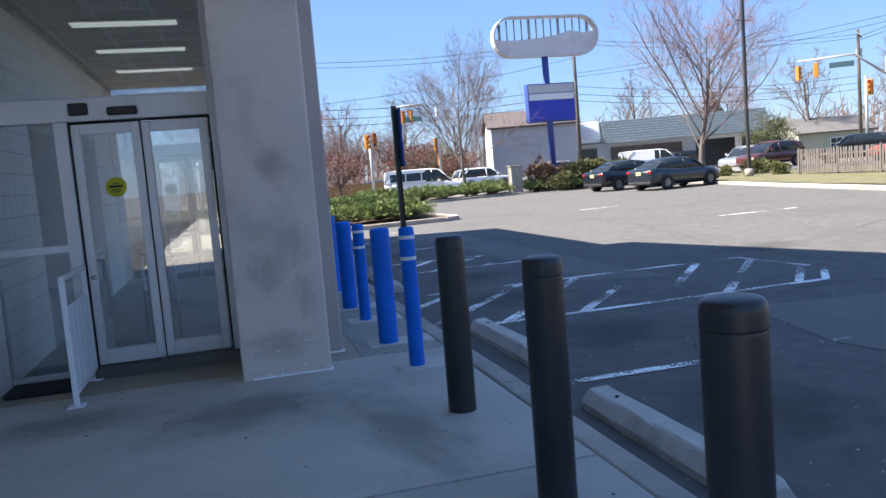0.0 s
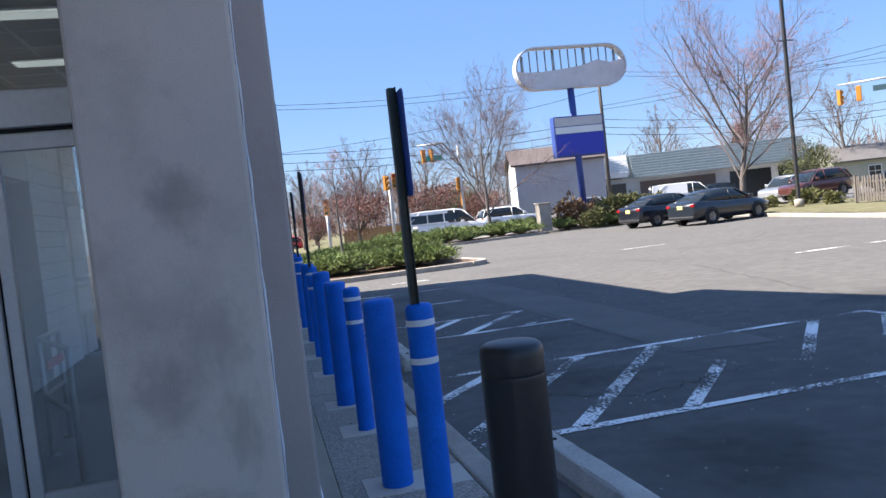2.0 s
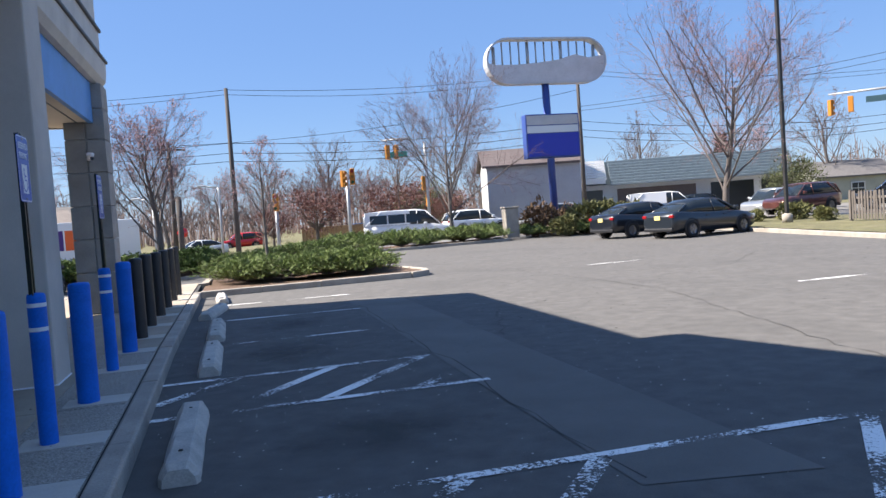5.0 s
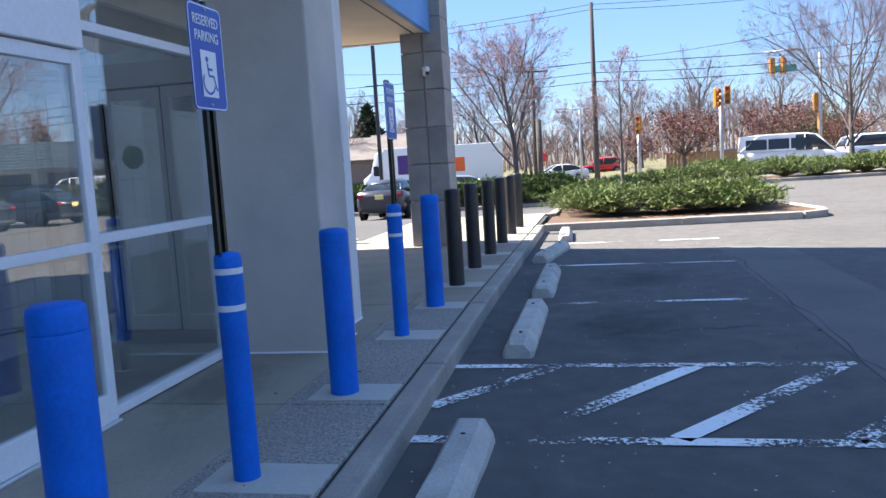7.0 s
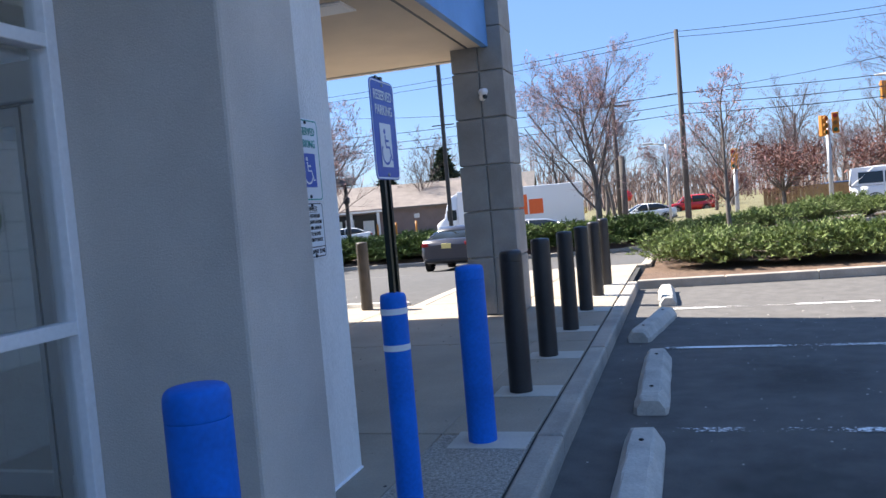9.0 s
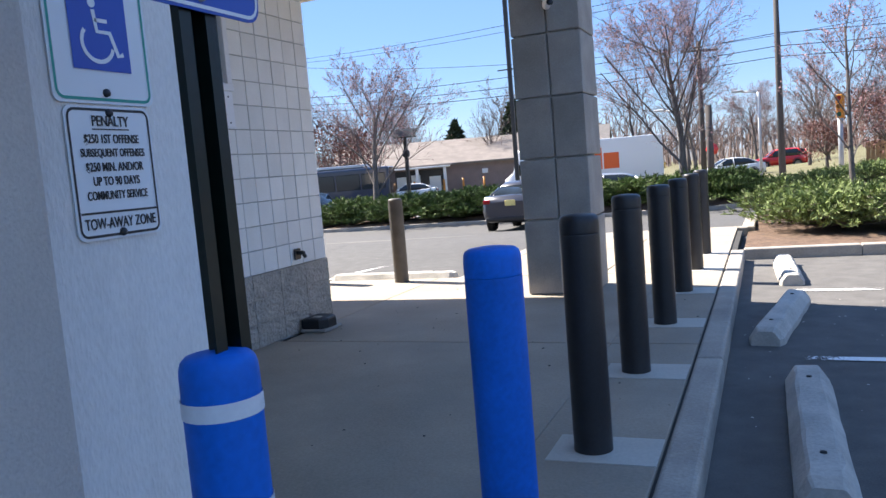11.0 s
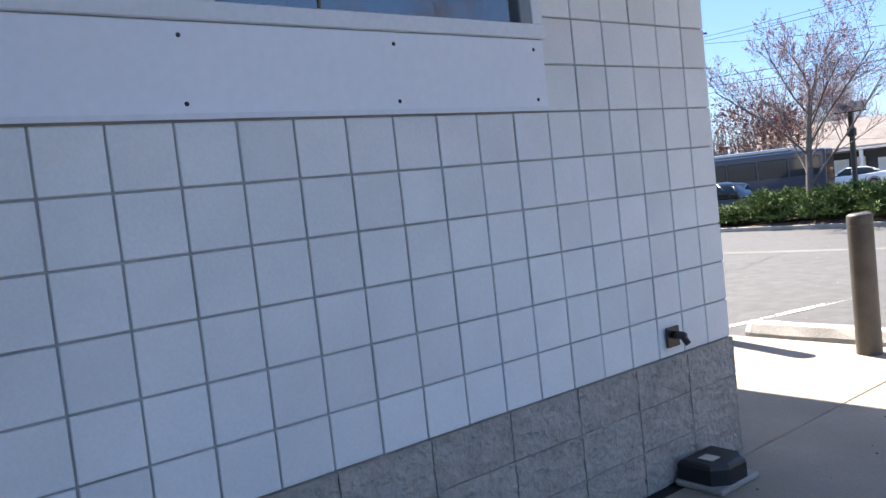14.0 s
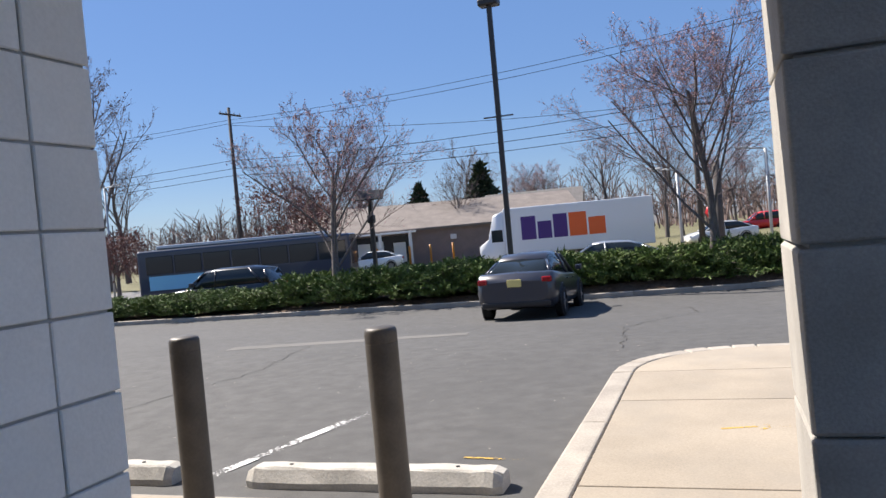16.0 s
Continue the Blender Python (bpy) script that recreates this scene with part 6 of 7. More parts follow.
def red_pickup(at, rz):
    c = thing("pickup_truck", "bright red pickup truck behind the picket fence", "truck", at, rz)
    W = 0.96
    st = [(-2.75, 0.6, 1.0, 0.96), (-2.7, 0.5, 1.12, 1), (-0.5, 0.48, 1.12, 1), (-0.3, 0.48, 1.1, 1), (1.2, 0.48, 1.08, 1), (2.3, 0.5, 1.02, 0.97), (2.7, 0.55, 0.9, 0.9)]
    part("body", loft([s[0] for s in st], [half([(0, lo), (W * h * 0.9, lo), (W * h, lo + 0.12), (W * h, hi - 0.08), (W * h * 0.94, hi), (0, hi + 0.02)]) for _, lo, hi, h in st]), REDC, c)
    part("bed", boxed(-2.6, -0.55, -0.75, 0.75, 1.09, 1.15, 0.01), PLASTIC, c)
    g = [(-0.45, 1.1, 1.14, 0.9, 0.84), (-0.35, 1.1, 1.78, 0.9, 0.74), (0.35, 1.1, 1.8, 0.92, 0.74), (1.1, 1.08, 1.12, 0.9, 0.8)]
    part("glass_house", loft([s[0] for s in g], [half([(0, b), (W * hb, b), (W * hr, t - 0.06), (W * hr * 0.9, t), (0, t + 0.02)]) for _, b, t, hb, hr in g]), CARGLASS, c)
    part("roof", boxed(-0.38, 0.4, -0.68, 0.68, 1.77, 1.84, 0.03, 2), REDC, c)
    for x in (-1.75, 1.75):
        for y in (-0.9, 0.9):
            wheel(c, x, y, 0.4)


red_pickup((34.1, 31.9, 0.165), 130)


def big_vehicle(name, label, category, at, rz, L, H, W, colour):
    """A box-bodied truck or bus facing +x."""
    c = thing(name, label, category, at, rz)
    if name == "delivery_truck":
        part("cargo_box", boxed(-L / 2, L / 2 - 1.5, -W, W, 0.75, H, 0.06, 2), colour, c, "white cargo body")
        st = [(L / 2 - 1.5, 0.6, H - 0.1), (L / 2 - 0.9, 0.6, H - 0.35), (L / 2 - 0.55, 0.6, 1.75), (L / 2, 0.6, 1.35)]
        part("cab", loft([s[0] for s in st], [half([(0, lo), (W * 0.94, lo), (W * 0.97, lo + 0.2), (W * 0.94, hi - 0.1), (W * 0.88, hi), (0, hi + 0.03)]) for _, lo, hi in st]), colour, c)
        for s in (-1, 1):
            part("cab_window", boxed(L / 2 - 1.4, L / 2 - 0.75, s * W * 0.965 - 0.015, s * W * 0.965 + 0.015, 1.55, 2.25, 0.02), CARGLASS, c)
        for s in (-1, 1):
            yy = s * (W + 0.004)
            for k, (x0, w_, z0, h_, m_) in enumerate(((0.3, 0.85, 0, 1.35, 0), (1.25, 0.8, 0, 1.0, 0), (2.15, 0.8, 0, 1.35, 0), (3.05, 1.0, 0, 1.35, 1), (4.15, 0.95, 0, 1.0, 1))):
                x1 = L / 2 - 2.2 - x0
                part("lettering_block", boxed(x1 - w_, x1, yy - 0.003, yy + 0.003, 1.55 + z0, 1.55 + z0 + h_), plain("mark_violet", (0.06, 0.02, 0.16), 0.5) if m_ == 0 else plain("mark_orange", (0.75, 0.12, 0.02), 0.5), c)
    else:
        part("body", boxed(-L / 2, L / 2, -W, W, 0.35, H, 0.14, 3), colour, c, "dark blue body")
        part("roof_pod", boxed(-L / 2 + 1, L / 2 - 1.5, -W * 0.8, W * 0.8, H, H + 0.22, 0.08, 2), SILVER, c)
        for s in (-1, 1):
            for k in range(7):
                part("window", boxed(-L / 2 + 0.5 + k * 1.55, -L / 2 + 1.95 + k * 1.55, s * (W + 0.004) - 0.006, s * (W + 0.004) + 0.006, 1.55, H - 0.35, 0.03), CARGLASS, c)
            part("stripe", boxed(-L / 2 + 0.6, -L / 2 + 3.6, s * (W + 0.004) - 0.004, s * (W + 0.004) + 0.004, 0.7, 1.45), plain("pale_blue_mark", (0.15, 0.4, 0.6), 0.5), c)
        part("windscreen", boxed(L / 2 - 0.02, L / 2 + 0.015, -W * 0.88, W * 0.88, 1.2, H - 0.3, 0.03), CARGLASS, c)
        part("destination_sign", boxed(L / 2 - 0.01, L / 2 + 0.02, -W * 0.6, W * 0.6, H - 0.28, H - 0.06), PLASTIC, c)
    for x in (-L * 0.3, L * 0.33):
        for y in (-W * 0.9, W * 0.9):
            wheel(c, x, y, 0.45)
    return c


big_vehicle("delivery_truck", "white delivery truck with coloured side lettering on the road", "truck", (-9.2, 64.8, -0.72), 191, 10.0, 3.45, 1.2, WHITEC)
big_vehicle("city_bus", "dark blue city bus on the main road", "bus", (-24.9, 55.7, -0.72), 17, 11.5, 2.85, 1.25, BUSBLUE)


# ---- signs, poles and wires ----
SIGN_GREY = mat("sign_housing", (0.56, 0.56, 0.58), 0.5, vary=0.05, scale=2, grain=20, bump=0.05, stain=0.2)
SIGN_BLUE = mat("sign_pole_blue", (0.04, 0.08, 0.3), 0.45, vary=0.08, bump=0.05)
ps = thing("pylon_sign", "tall pylon sign with broken oval head and blue panel", "sign", (19.25, 45.4, 0.1))
part("pole", rod((0, 0, 0), (-0.12, 0, 8.3), 0.2, 14), SIGN_BLUE, ps, "blue steel pole")
cab = part("cabinet", boxed(-1.5, 1.6, -0.28, 0.28, 4.05, 6.4, 0.03), SIGN_BLUE, ps, "blue sign cabinet")
part("face", boxed(-1.42, 1.52, -0.3, -0.281, 4.15, 5.35), plain("face_blue", (0.02, 0.04, 0.45), 0.35), cab, "deep blue panel")
part("face", boxed(-1.42, 1.52, -0.3, -0.281, 5.4, 5.78), SIGNW, cab, "white strip panel")
part("face", boxed(-1.42, 1.52, -0.3, -0.281, 5.83, 6.33), SIGN_GREY, cab, "pale grey strip panel")


def oval(w, h, n=14):
    r = h / 2
    pts = []
    for cx, a0 in ((w / 2 - r, -90), (-w / 2 + r, 90)):
        pts += [(cx + r * math.cos(radians(a0 + 180 * k / n)), r * math.sin(radians(a0 + 180 * k / n))) for k in range(n + 1)]
    return pts


bm = bmesh.new()
o1, o2 = oval(6.9, 2.45), oval(6.7, 2.25)
rows = [[bm.verts.new((x, y, 9.25 + z)) for x, z in o] for o, y in ((o1, -0.3), (o1, 0.3), (o2, 0.3), (o2, -0.3))]
for r, s in zip(rows, rows[1:] + rows[:1]):
    for i in range(len(o1)):
        j = (i + 1) % len(o1)
        bm.faces.new((r[i], r[j], s[j], s[i]))
bmesh.ops.recalc_face_normals(bm, faces=bm.faces)
head = part("oval_rim", bm, SIGN_GREY, ps, "oval metal rim")
bm = bmesh.new()
low = [(x, z) for x, z in o2 if z < 0.02]
low.sort(key=lambda p: math.atan2(p[1] - 0.2, p[0]))
edge = [(3.3, 0.25), (2.4, 0.12), (1.6, 0.3), (0.6, 0.02), (-0.6, -0.12), (-1.8, -0.2), (-2.9, -0.2), (-3.32, -0.1)]
for y in (-0.26, 0.26):
    bm.faces.new([bm.verts.new((x, y, 9.25 + z)) for x, z in low + edge])
bmesh.ops.recalc_face_normals(bm, faces=bm.faces)
part("broken_face", bm, mat("broken_acrylic", (0.62, 0.61, 0.64), 0.4, vary=0.06, scale=1.5, grain=10, bump=0.05, stain=0.3), head, "torn pale acrylic face")
for k in range(13):
    x = -2.95 + 0.48 * k
    part("tube", rod((x, 0, 8.75), (x, 0, 10.3 - max(0, abs(x) - 2.4) * 0.5), 0.045 if k % 4 else 0.09, 8), STEEL, head, "bare lamp tube")


def lamp_post(at, h, label, head_at=None, material=BRONZE, solar=False):
    p = thing("lamp_post", label, "lamp post", at)
    part("base", lathe([(0, 0), (0.22, 0), (0.22, 0.35), (0.1, 0.4), (0, 0.4)], 14), KERB, p, "round concrete base")
    part("pole", boxed(-0.07, 0.07, -0.07, 0.07, 0.3, h, 0.012), material, p)
    if solar:
        part("solar_panel", boxed(-0.5, 0.5, -0.35, 0.35, -0.02, 0.02, 0.005), PLASTIC, p, "tilted dark solar panel").matrix_basis = pose(0, 0, h + 0.1, 30, 0, 20)
        part("camera_box", boxed(-0.12, 0.12, -0.12, 0.12, h - 0.9, h - 0.6, 0.03), PLASTIC, p)
    else:
        part("lamp_head", boxed(-0.3, 0.3, -0.22, 0.22, h, h + 0.2, 0.05, 2), material, p, "box lamp head")
        part("crossbar", boxed(-0.45, 0.45, -0.02, 0.02, h * 0.62, h * 0.62 + 0.04), material, p)
    return p


lamp_post((25.2, 34.4, 0.15), 12.5, "tall slim bronze parking-lot lamp post by the kerb")
lamp_post((-6.55, 41.3, -0.4), 8.6, "tall bronze parking-lot lamp post in the hedge")
lamp_post((-12.3, 44.3, -0.45), 3.6, "short post with solar panel behind the hedge", None, BRONZE, True)


def street_lamp(at, h, rz, label):
    p = thing("street_lamp", label, "street lamp", at, rz)
    part("pole", rod((0, 0, 0), (0, 0, h), 0.07, 10), STEEL, p)
    part("arm", rod((0, 0, h), (0.9, 0, h + 0.12), 0.04, 8), STEEL, p)
    part("lamp_head", boxed(0.7, 1.3, -0.12, 0.12, h + 0.08, h + 0.2, 0.04, 2), STEEL, p)


street_lamp((-2.3, 56.5, -0.7), 4.3, 160, "short galvanised street lamp across the road")
street_lamp((1.6, 57.5, -0.7), 4.9, 170, "short galvanised street lamp across the road")
street_lamp((-40, 62, -0.7), 7.5, 10, "galvanised street lamp across the road")


def utility_pole(at, h, rz, label, arms=1, transformer=False):
    p = thing("utility_pole", label, "utility pole", at, rz)
    b = bmesh.new()
    tube(b, [Vector((0, 0, -0.3)), Vector((0, 0, h * 0.5)), Vector((0, 0, h))], [0.17, 0.145, 0.11], 12)
    part("pole", b, POLEW, p)
    for k in range(arms):
        part("crossarm", boxed(-1.1, 1.1, -0.15, -0.05, h - 0.6 - 0.9 * k, h - 0.48 - 0.9 * k, 0.01), POLEW, p)
        for x in (-1.0, -0.4, 0.4, 1.0):
            part("insulator", lathe([(0, 0), (0.035, 0), (0.05, 0.04), (0.03, 0.1), (0.04, 0.14), (0, 0.16)], 10), STEEL, p).location = (x, -0.1, h - 0.48 - 0.9 * k)
    if transformer:
        part("transformer", lathe([(0, 0), (0.22, 0), (0.24, 0.05), (0.24, 0.75), (0.2, 0.85), (0, 0.88)], 14), STEEL, p, "grey transformer can").location = (0.35, 0, h - 2.4)


utility_pole((2.55, 55, -0.6), 10.6, 5, "weathered wooden utility pole behind the hedge", 0)
utility_pole((-1.5, 62, -0.6), 8.3, 30, "wooden utility pole with crossarm across the road", 1, True)
utility_pole((-34.0, 68.7, -0.7), 13.0, 80, "wooden utility pole with crossarm across the road", 1)
utility_pole((26.5, 57, 0), 11.3, 5, "wooden utility pole behind the pylon sign", 1)
utility_pole((51.5, 55.2, 0), 10.6, 40, "wooden utility pole near the sided house", 1, True)
utility_pole((44, 32.3, 0), 12.5, 60, "leaning wooden utility pole near the sided house", 1)
p = thing("wood_post", "dark stub post across the road", "post", (-0.6, 53.5, -0.6))
part("pole", rod((0, 0, 0), (0, 0, 4.2), 0.16, 10), POLEW, p)


def wire(a, b, sag, r=0.018, name="overhead_wire"):
    w = thing(name, "sagging black overhead wire between poles", "wire", a, 0, "overhead wires")
    A, B = Vector(a), Vector(b)
    V, F = [], []
    pts = [A.lerp(B, k / 20) - A - Vector((0, 0, sag * 4 * (k / 20) * (1 - k / 20))) for k in range(21)]
    raw_tube(V, F, pts, r, r, 4)
    raw("strand", V, F, RUBBER, w)


for dz, sag in ((0.0, 0.5), (-0.28, 0.6)):
    wire((-34, 68.7, 11.4 + dz), (2.55, 55, 9.9 + dz), sag)
    wire((2.55, 55, 9.9 + dz), (26.5, 57, 11.0 + dz), sag)
    wire((26.5, 57, 11.0 + dz), (51.5, 55.2, 10.2 + dz), sag)
    wire((51.5, 55.2, 10.0 + dz), (44, 32.3, 11.9 + dz), sag)
    wire((44, 32.3, 11.9 + dz), (40, -30, 12.4 + dz), sag)
    wire((-34, 68.7, 11.4 + dz), (-90, 68, 11.6 + dz), sag)
    wire((26.5, 57, 8.4 + dz), (44, 32.3, 9.6 + dz), sag)
for dz in (-3.2, -3.8, -4.3):
    wire((-34, 68.7, 11.6 + dz), (2.55, 55, 9.9 + dz), 0.5, 0.022)
    wire((2.55, 55, 9.9 + dz), (26.5, 57, 10.6 + dz), 0.5, 0.022)
    wire((26.5, 57, 10.6 + dz), (51.5, 55.2, 10.0 + dz), 0.6, 0.022)
    wire((-90, 68, 11.6 + dz), (-34, 68.7, 11.6 + dz), 0.5, 0.022)
wire((-34, 68.7, 11.0), (-1.5, 62, 7.4), 0.6)
wire((-1.5, 62, 7.4), (26.5, 57, 9.6), 0.7)


def signal_head(parent, x, y, z, rz):
    h = part("signal_head", boxed(-0.15, 0.15, -0.1, 0.1, -0.48, 0.48, 0.03, 2), SIGNALY, parent, "yellow three-lamp signal head")
    h.matrix_basis = pose(x, y, z, 0, 0, rz)
    for k, m in enumerate((plain("lens_green", (0.02, 0.12, 0.06), 0.3), plain("lens_amber", (0.25, 0.12, 0.02), 0.3), plain("lens_red", (0.35, 0.02, 0.02), 0.3))):
        part("visor", lathe([(0.115, 0.0), (0.12, 0.1), (0.105, 0.1), (0.1, 0.0)], 14), SIGNALY, h).matrix_basis = pose(0, -0.13, -0.32 + 0.32 * k, 90, 0, 0)
        part("lens", lathe([(0, 0.02), (0.1, 0.0)], 14), m, h).matrix_basis = pose(0, -0.14, -0.32 + 0.32 * k, 90, 0, 0)


def signal_mast(at, h, arm, rz, heads, label, sign=None):
    p = thing("traffic_signal", label, "traffic light", at, rz)
    part("pole", rod((0, 0, 0), (0, 0, h), 0.1, 12), STEEL, p)
    if arm:
        b = bmesh.new()
        tube(b, [Vector((0, 0, h - 1.2)), Vector((arm * 0.35, 0, h + 0.35)), Vector((arm, 0, h + 0.3))], [0.09, 0.08, 0.05], 10)
        part("mast_arm", b, STEEL, p)
    for x, z, r in heads:
        signal_head(p, x, -0.25 if abs(x) < 0.4 else 0, z, r)
    if sign:
        part("street_name_sign", boxed(sign[0], sign[0] + 1.5, -0.03, 0.03, sign[1], sign[1] + 0.36, 0.01), SIGNG if sign[2] else plain("dark_sign", (0.05, 0.1, 0.12), 0.4), p, "street name sign")


signal_mast((15.1, 57.0, 0), 6.4, 2.9, 165, [(2.5, 5.9, 30), (1.9, 5.9, 60), (0.2, 3.7, 30), (0, 2.6, 200)], "mast-arm traffic signal behind the planted strip", (1.2, 5.55, True))
signal_mast((9.0, 52, -0.3), 4.6, 0, 0, [(-0.25, 4.3, 40), (0.3, 4.4, -10)], "post-top pair of yellow traffic signals")
signal_mast((4.7, 50, -0.5), 3.4, 0, 0, [(0, 3.3, -20)], "slim post with one yellow traffic signal")
signal_mast((41.8, 42.4, 0), 6.8, 5.4, 139, [(5.3, 6.3, -50), (4.2, 6.4, -10)], "mast-arm traffic signal at the junction", (1.9, 6.4, False))
signal_mast((38, 40.2, 0.16), 5.2, 0, 0, [(0.1, 4.5, -60)], "traffic signal post at the junction")
sp_ = thing("stop_sign", "small red stop sign across the road", "sign", (-0.9, 60, -0.6))
part("post", rod((0, 0, 0), (0, 0, 2.2), 0.03, 8), STEEL, sp_)
part("plate", lathe([(0, 0), (0.35, 0), (0.35, 0.01), (0, 0.01)], 8), REDC, sp_).matrix_basis = pose(0, -0.05, 2.1, 90, 0, 0)
hy = thing("utility_cabinet", "grey concrete utility cabinet beside the shrubs", "cabinet", (16.0, 43.6, 0.1))
part("body", boxed(-0.35, 0.35, -0.3, 0.3, 0, 1.5, 0.03), KERB, hy)
part("cap", boxed(-0.4, 0.4, -0.35, 0.35, 1.5, 1.58, 0.02), KERB, hy)

# ---- picket fence ----
fence = thing("picket_fence", "weathered grey wooden picket fence on the verge", "fence", (25.7, 31.4, 0.16))
pk = prism([(-0.045, 0), (0.045, 0), (0.045, 1.06), (0.0, 1.13), (-0.045, 1.06)], -0.01, 0.01)
pme = bpy.data.meshes.new("picket")
pk.to_mesh(pme)
pk.free()
pme.materials.append(WOODG)
fr_ = random.Random(4)
for k in range(150):
    o = new("picket", pme)
    o.parent = fence
    y = -0.15 * k
    o.matrix_basis = Matrix.Translation((0.0 + 0.012 * y * -1 + fr_.uniform(-0.008, 0.008), y, 0.06)) @ Matrix.Rotation(radians(90), 4, "Z") @ Matrix.Rotation(radians(90), 4, "X") @ Matrix.Rotation(radians(fr_.gauss(0, 1.2)), 4, "Z")
for k in range(10):
    y = -2.4 * k
    part("post", boxed(0.02 - 0.012 * y, 0.13 - 0.012 * y, y - 0.05, y + 0.05, -0.05, 1.22, 0.01), WOODG, fence)
    if k < 9:
        for z in (0.3, 0.85):
            part("rail", boxed(0.025 - 0.012 * y, 0.065 - 0.012 * y, y - 2.36, y - 0.051, z, z + 0.09, 0.006), WOODG, fence)


# ---- buildings across the roads ----
SIDING = mat("beige_siding", (0.42, 0.42, 0.36), 0.7, vary=0.06, scale=1, grain=10, bump=0.05, stain=0.2)
ROOFG = mat("grey_shingle", (0.15, 0.14, 0.135), 0.9, vary=0.15, scale=3, grain=15, bump=0.3)
ROOFT_TAN = mat("weathered_shingle", (0.21, 0.18, 0.16), 0.9, vary=0.16, scale=1.2, grain=12, bump=0.3, stain=0.3, stain_scale=0.5)
ROOFT = mat("slate_blue_roof", (0.2, 0.25, 0.28), 0.8, vary=0.12, scale=3, grain=12, bump=0.3)
WHITEW = mat("white_wall", (0.72, 0.72, 0.72), 0.7, vary=0.05, scale=1, grain=10, bump=0.05)
GREYW = mat("grey_wall", (0.36, 0.37, 0.42), 0.8, vary=0.06, scale=1, grain=10, bump=0.05)
BROWNW = mat("brown_wall", (0.24, 0.18, 0.16), 0.85, vary=0.1, scale=1.5, grain=15, bump=0.1)
DARKW = plain("dark_opening", (0.02, 0.022, 0.025), 0.2)


def gable_roof(b, x0, x1, y0, y1, z, rise, over=0.35):
    """A pitched roof with its ridge along x, 0.15 thick."""
    ym = (y0 + y1) / 2
    pts = [(y0 - over, z), (ym, z + rise), (y1 + over, z), (y1 + over, z - 0.18), (ym, z + rise - 0.2), (y0 - over, z - 0.18)]
    a = [b.verts.new((x0 - over, y, zz)) for y, zz in pts]
    c = [b.verts.new((x1 + over, y, zz)) for y, zz in pts]
    b.faces.new(a)
    b.faces.new(c[::-1])
    for i in range(6):
        j = (i + 1) % 6
        b.faces.new((a[j], a[i], c[i], c[j]))
    bmesh.ops.recalc_face_normals(b, faces=b.faces)
    return b


def add_window(parent, x, z, w, h, y, panes=2):
    f = part("window", boxed(x - w / 2 - 0.1, x + w / 2 + 0.1, y - 0.05, y + 0.04, z - 0.1, z + h + 0.1, 0.01), WHITEW, parent, "white-framed window")
    for k in range(panes):
        part("pane", boxed(x - w / 2 + k * w / panes + 0.03, x - w / 2 + (k + 1) * w / panes - 0.03, y - 0.065, y - 0.052, z, z + h * 0.47), DARKW, f)
        part("pane", boxed(x - w / 2 + k * w / panes + 0.03, x - w / 2 + (k + 1) * w / panes - 0.03, y - 0.065, y - 0.052, z + h * 0.53, z + h), DARKW, f)


def house(name, label, at, rz, w, d, h, rise, wallm, roofm, category="house"):
    """Front towards -y; ridge along x; gable walls built up to the ridge."""
    c = thing(name, label, category, at, rz)
    b = bmesh.new()
    pts = [(0, -1), (d, -1), (d, h), (d / 2, h + rise * 0.96), (0, h)]
    a = [b.verts.new((0, y, z)) for y, z in pts]
    e = [b.verts.new((w, y, z)) for y, z in pts]
    b.faces.new(a)
    b.faces.new(e[::-1])
    for i in range(5):
        j = (i + 1) % 5
        b.faces.new((a[j], a[i], e[i], e[j]))
    bmesh.ops.recalc_face_normals(b, faces=b.faces)
    part("wall", b, wallm, c)
    part("roof", gable_roof(bmesh.new(), 0, w, 0, d, h + 0.02, rise), roofm, c)
    return c


sh = house("sided_house", "two-storey house with pale green siding and grey roof", (47.9, 47.6, 0), -58, 20, 9, 6.45, 3.2, SIDING, ROOFG)
for k in range(28):
    part("clapboard", boxed(-0.012, 20.012, -0.03, -0.004, 0.2 + 0.22 * k, 0.2 + 0.22 * k + 0.205), SIDING, sh)
    part("clapboard", boxed(-0.03, -0.004, 0.0, 9.0, 0.2 + 0.22 * k, 0.2 + 0.22 * k + 0.205), SIDING, sh)
for x, w in ((2.5, 0.8), (7.6, 1.9), (11.6, 1.9), (16.5, 1.6)):
    add_window(sh, x, 4.3, w, 1.6, -0.06, 1 if w < 1 else 2)
part("air_conditioner", boxed(2.2, 2.8, -0.45, -0.07, 4.2, 4.6, 0.02), WHITEW, sh)
part("air_conditioner", boxed(6.75, 7.4, -0.45, -0.07, 4.2, 4.6, 0.02), WHITEW, sh)
part("door", boxed(4.4, 6.0, -0.08, -0.035, 0, 2.3), DARKW, sh, "dark shop entrance")
part("awning", boxed(4.0, 6.6, -0.9, -0.05, 2.5, 2.7, 0.04), ROOFG, sh)
bs = part("sign_board", boxed(-0.3, 4.6, -0.25, -0.08, 3.3, 4.1, 0.03), SIGNW, sh, "white sign board with red lettering")
part("sign_face", boxed(-0.2, 0.6, -0.262, -0.251, 3.38, 4.02), REDC, bs)
text_mesh("PRESCRIPTIONS", 0.58, Matrix.Translation((2.6, -0.27, 3.7)) @ pose(0, 0, 0, 90, 0, 0), REDC, "lettering", bs, stretch=0.8)
pb = part("sign_board", boxed(6.6, 10.4, -0.16, -0.06, 1.2, 3.5, 0.02), SIGNW, sh, "pale shop board with dark lettering bars")
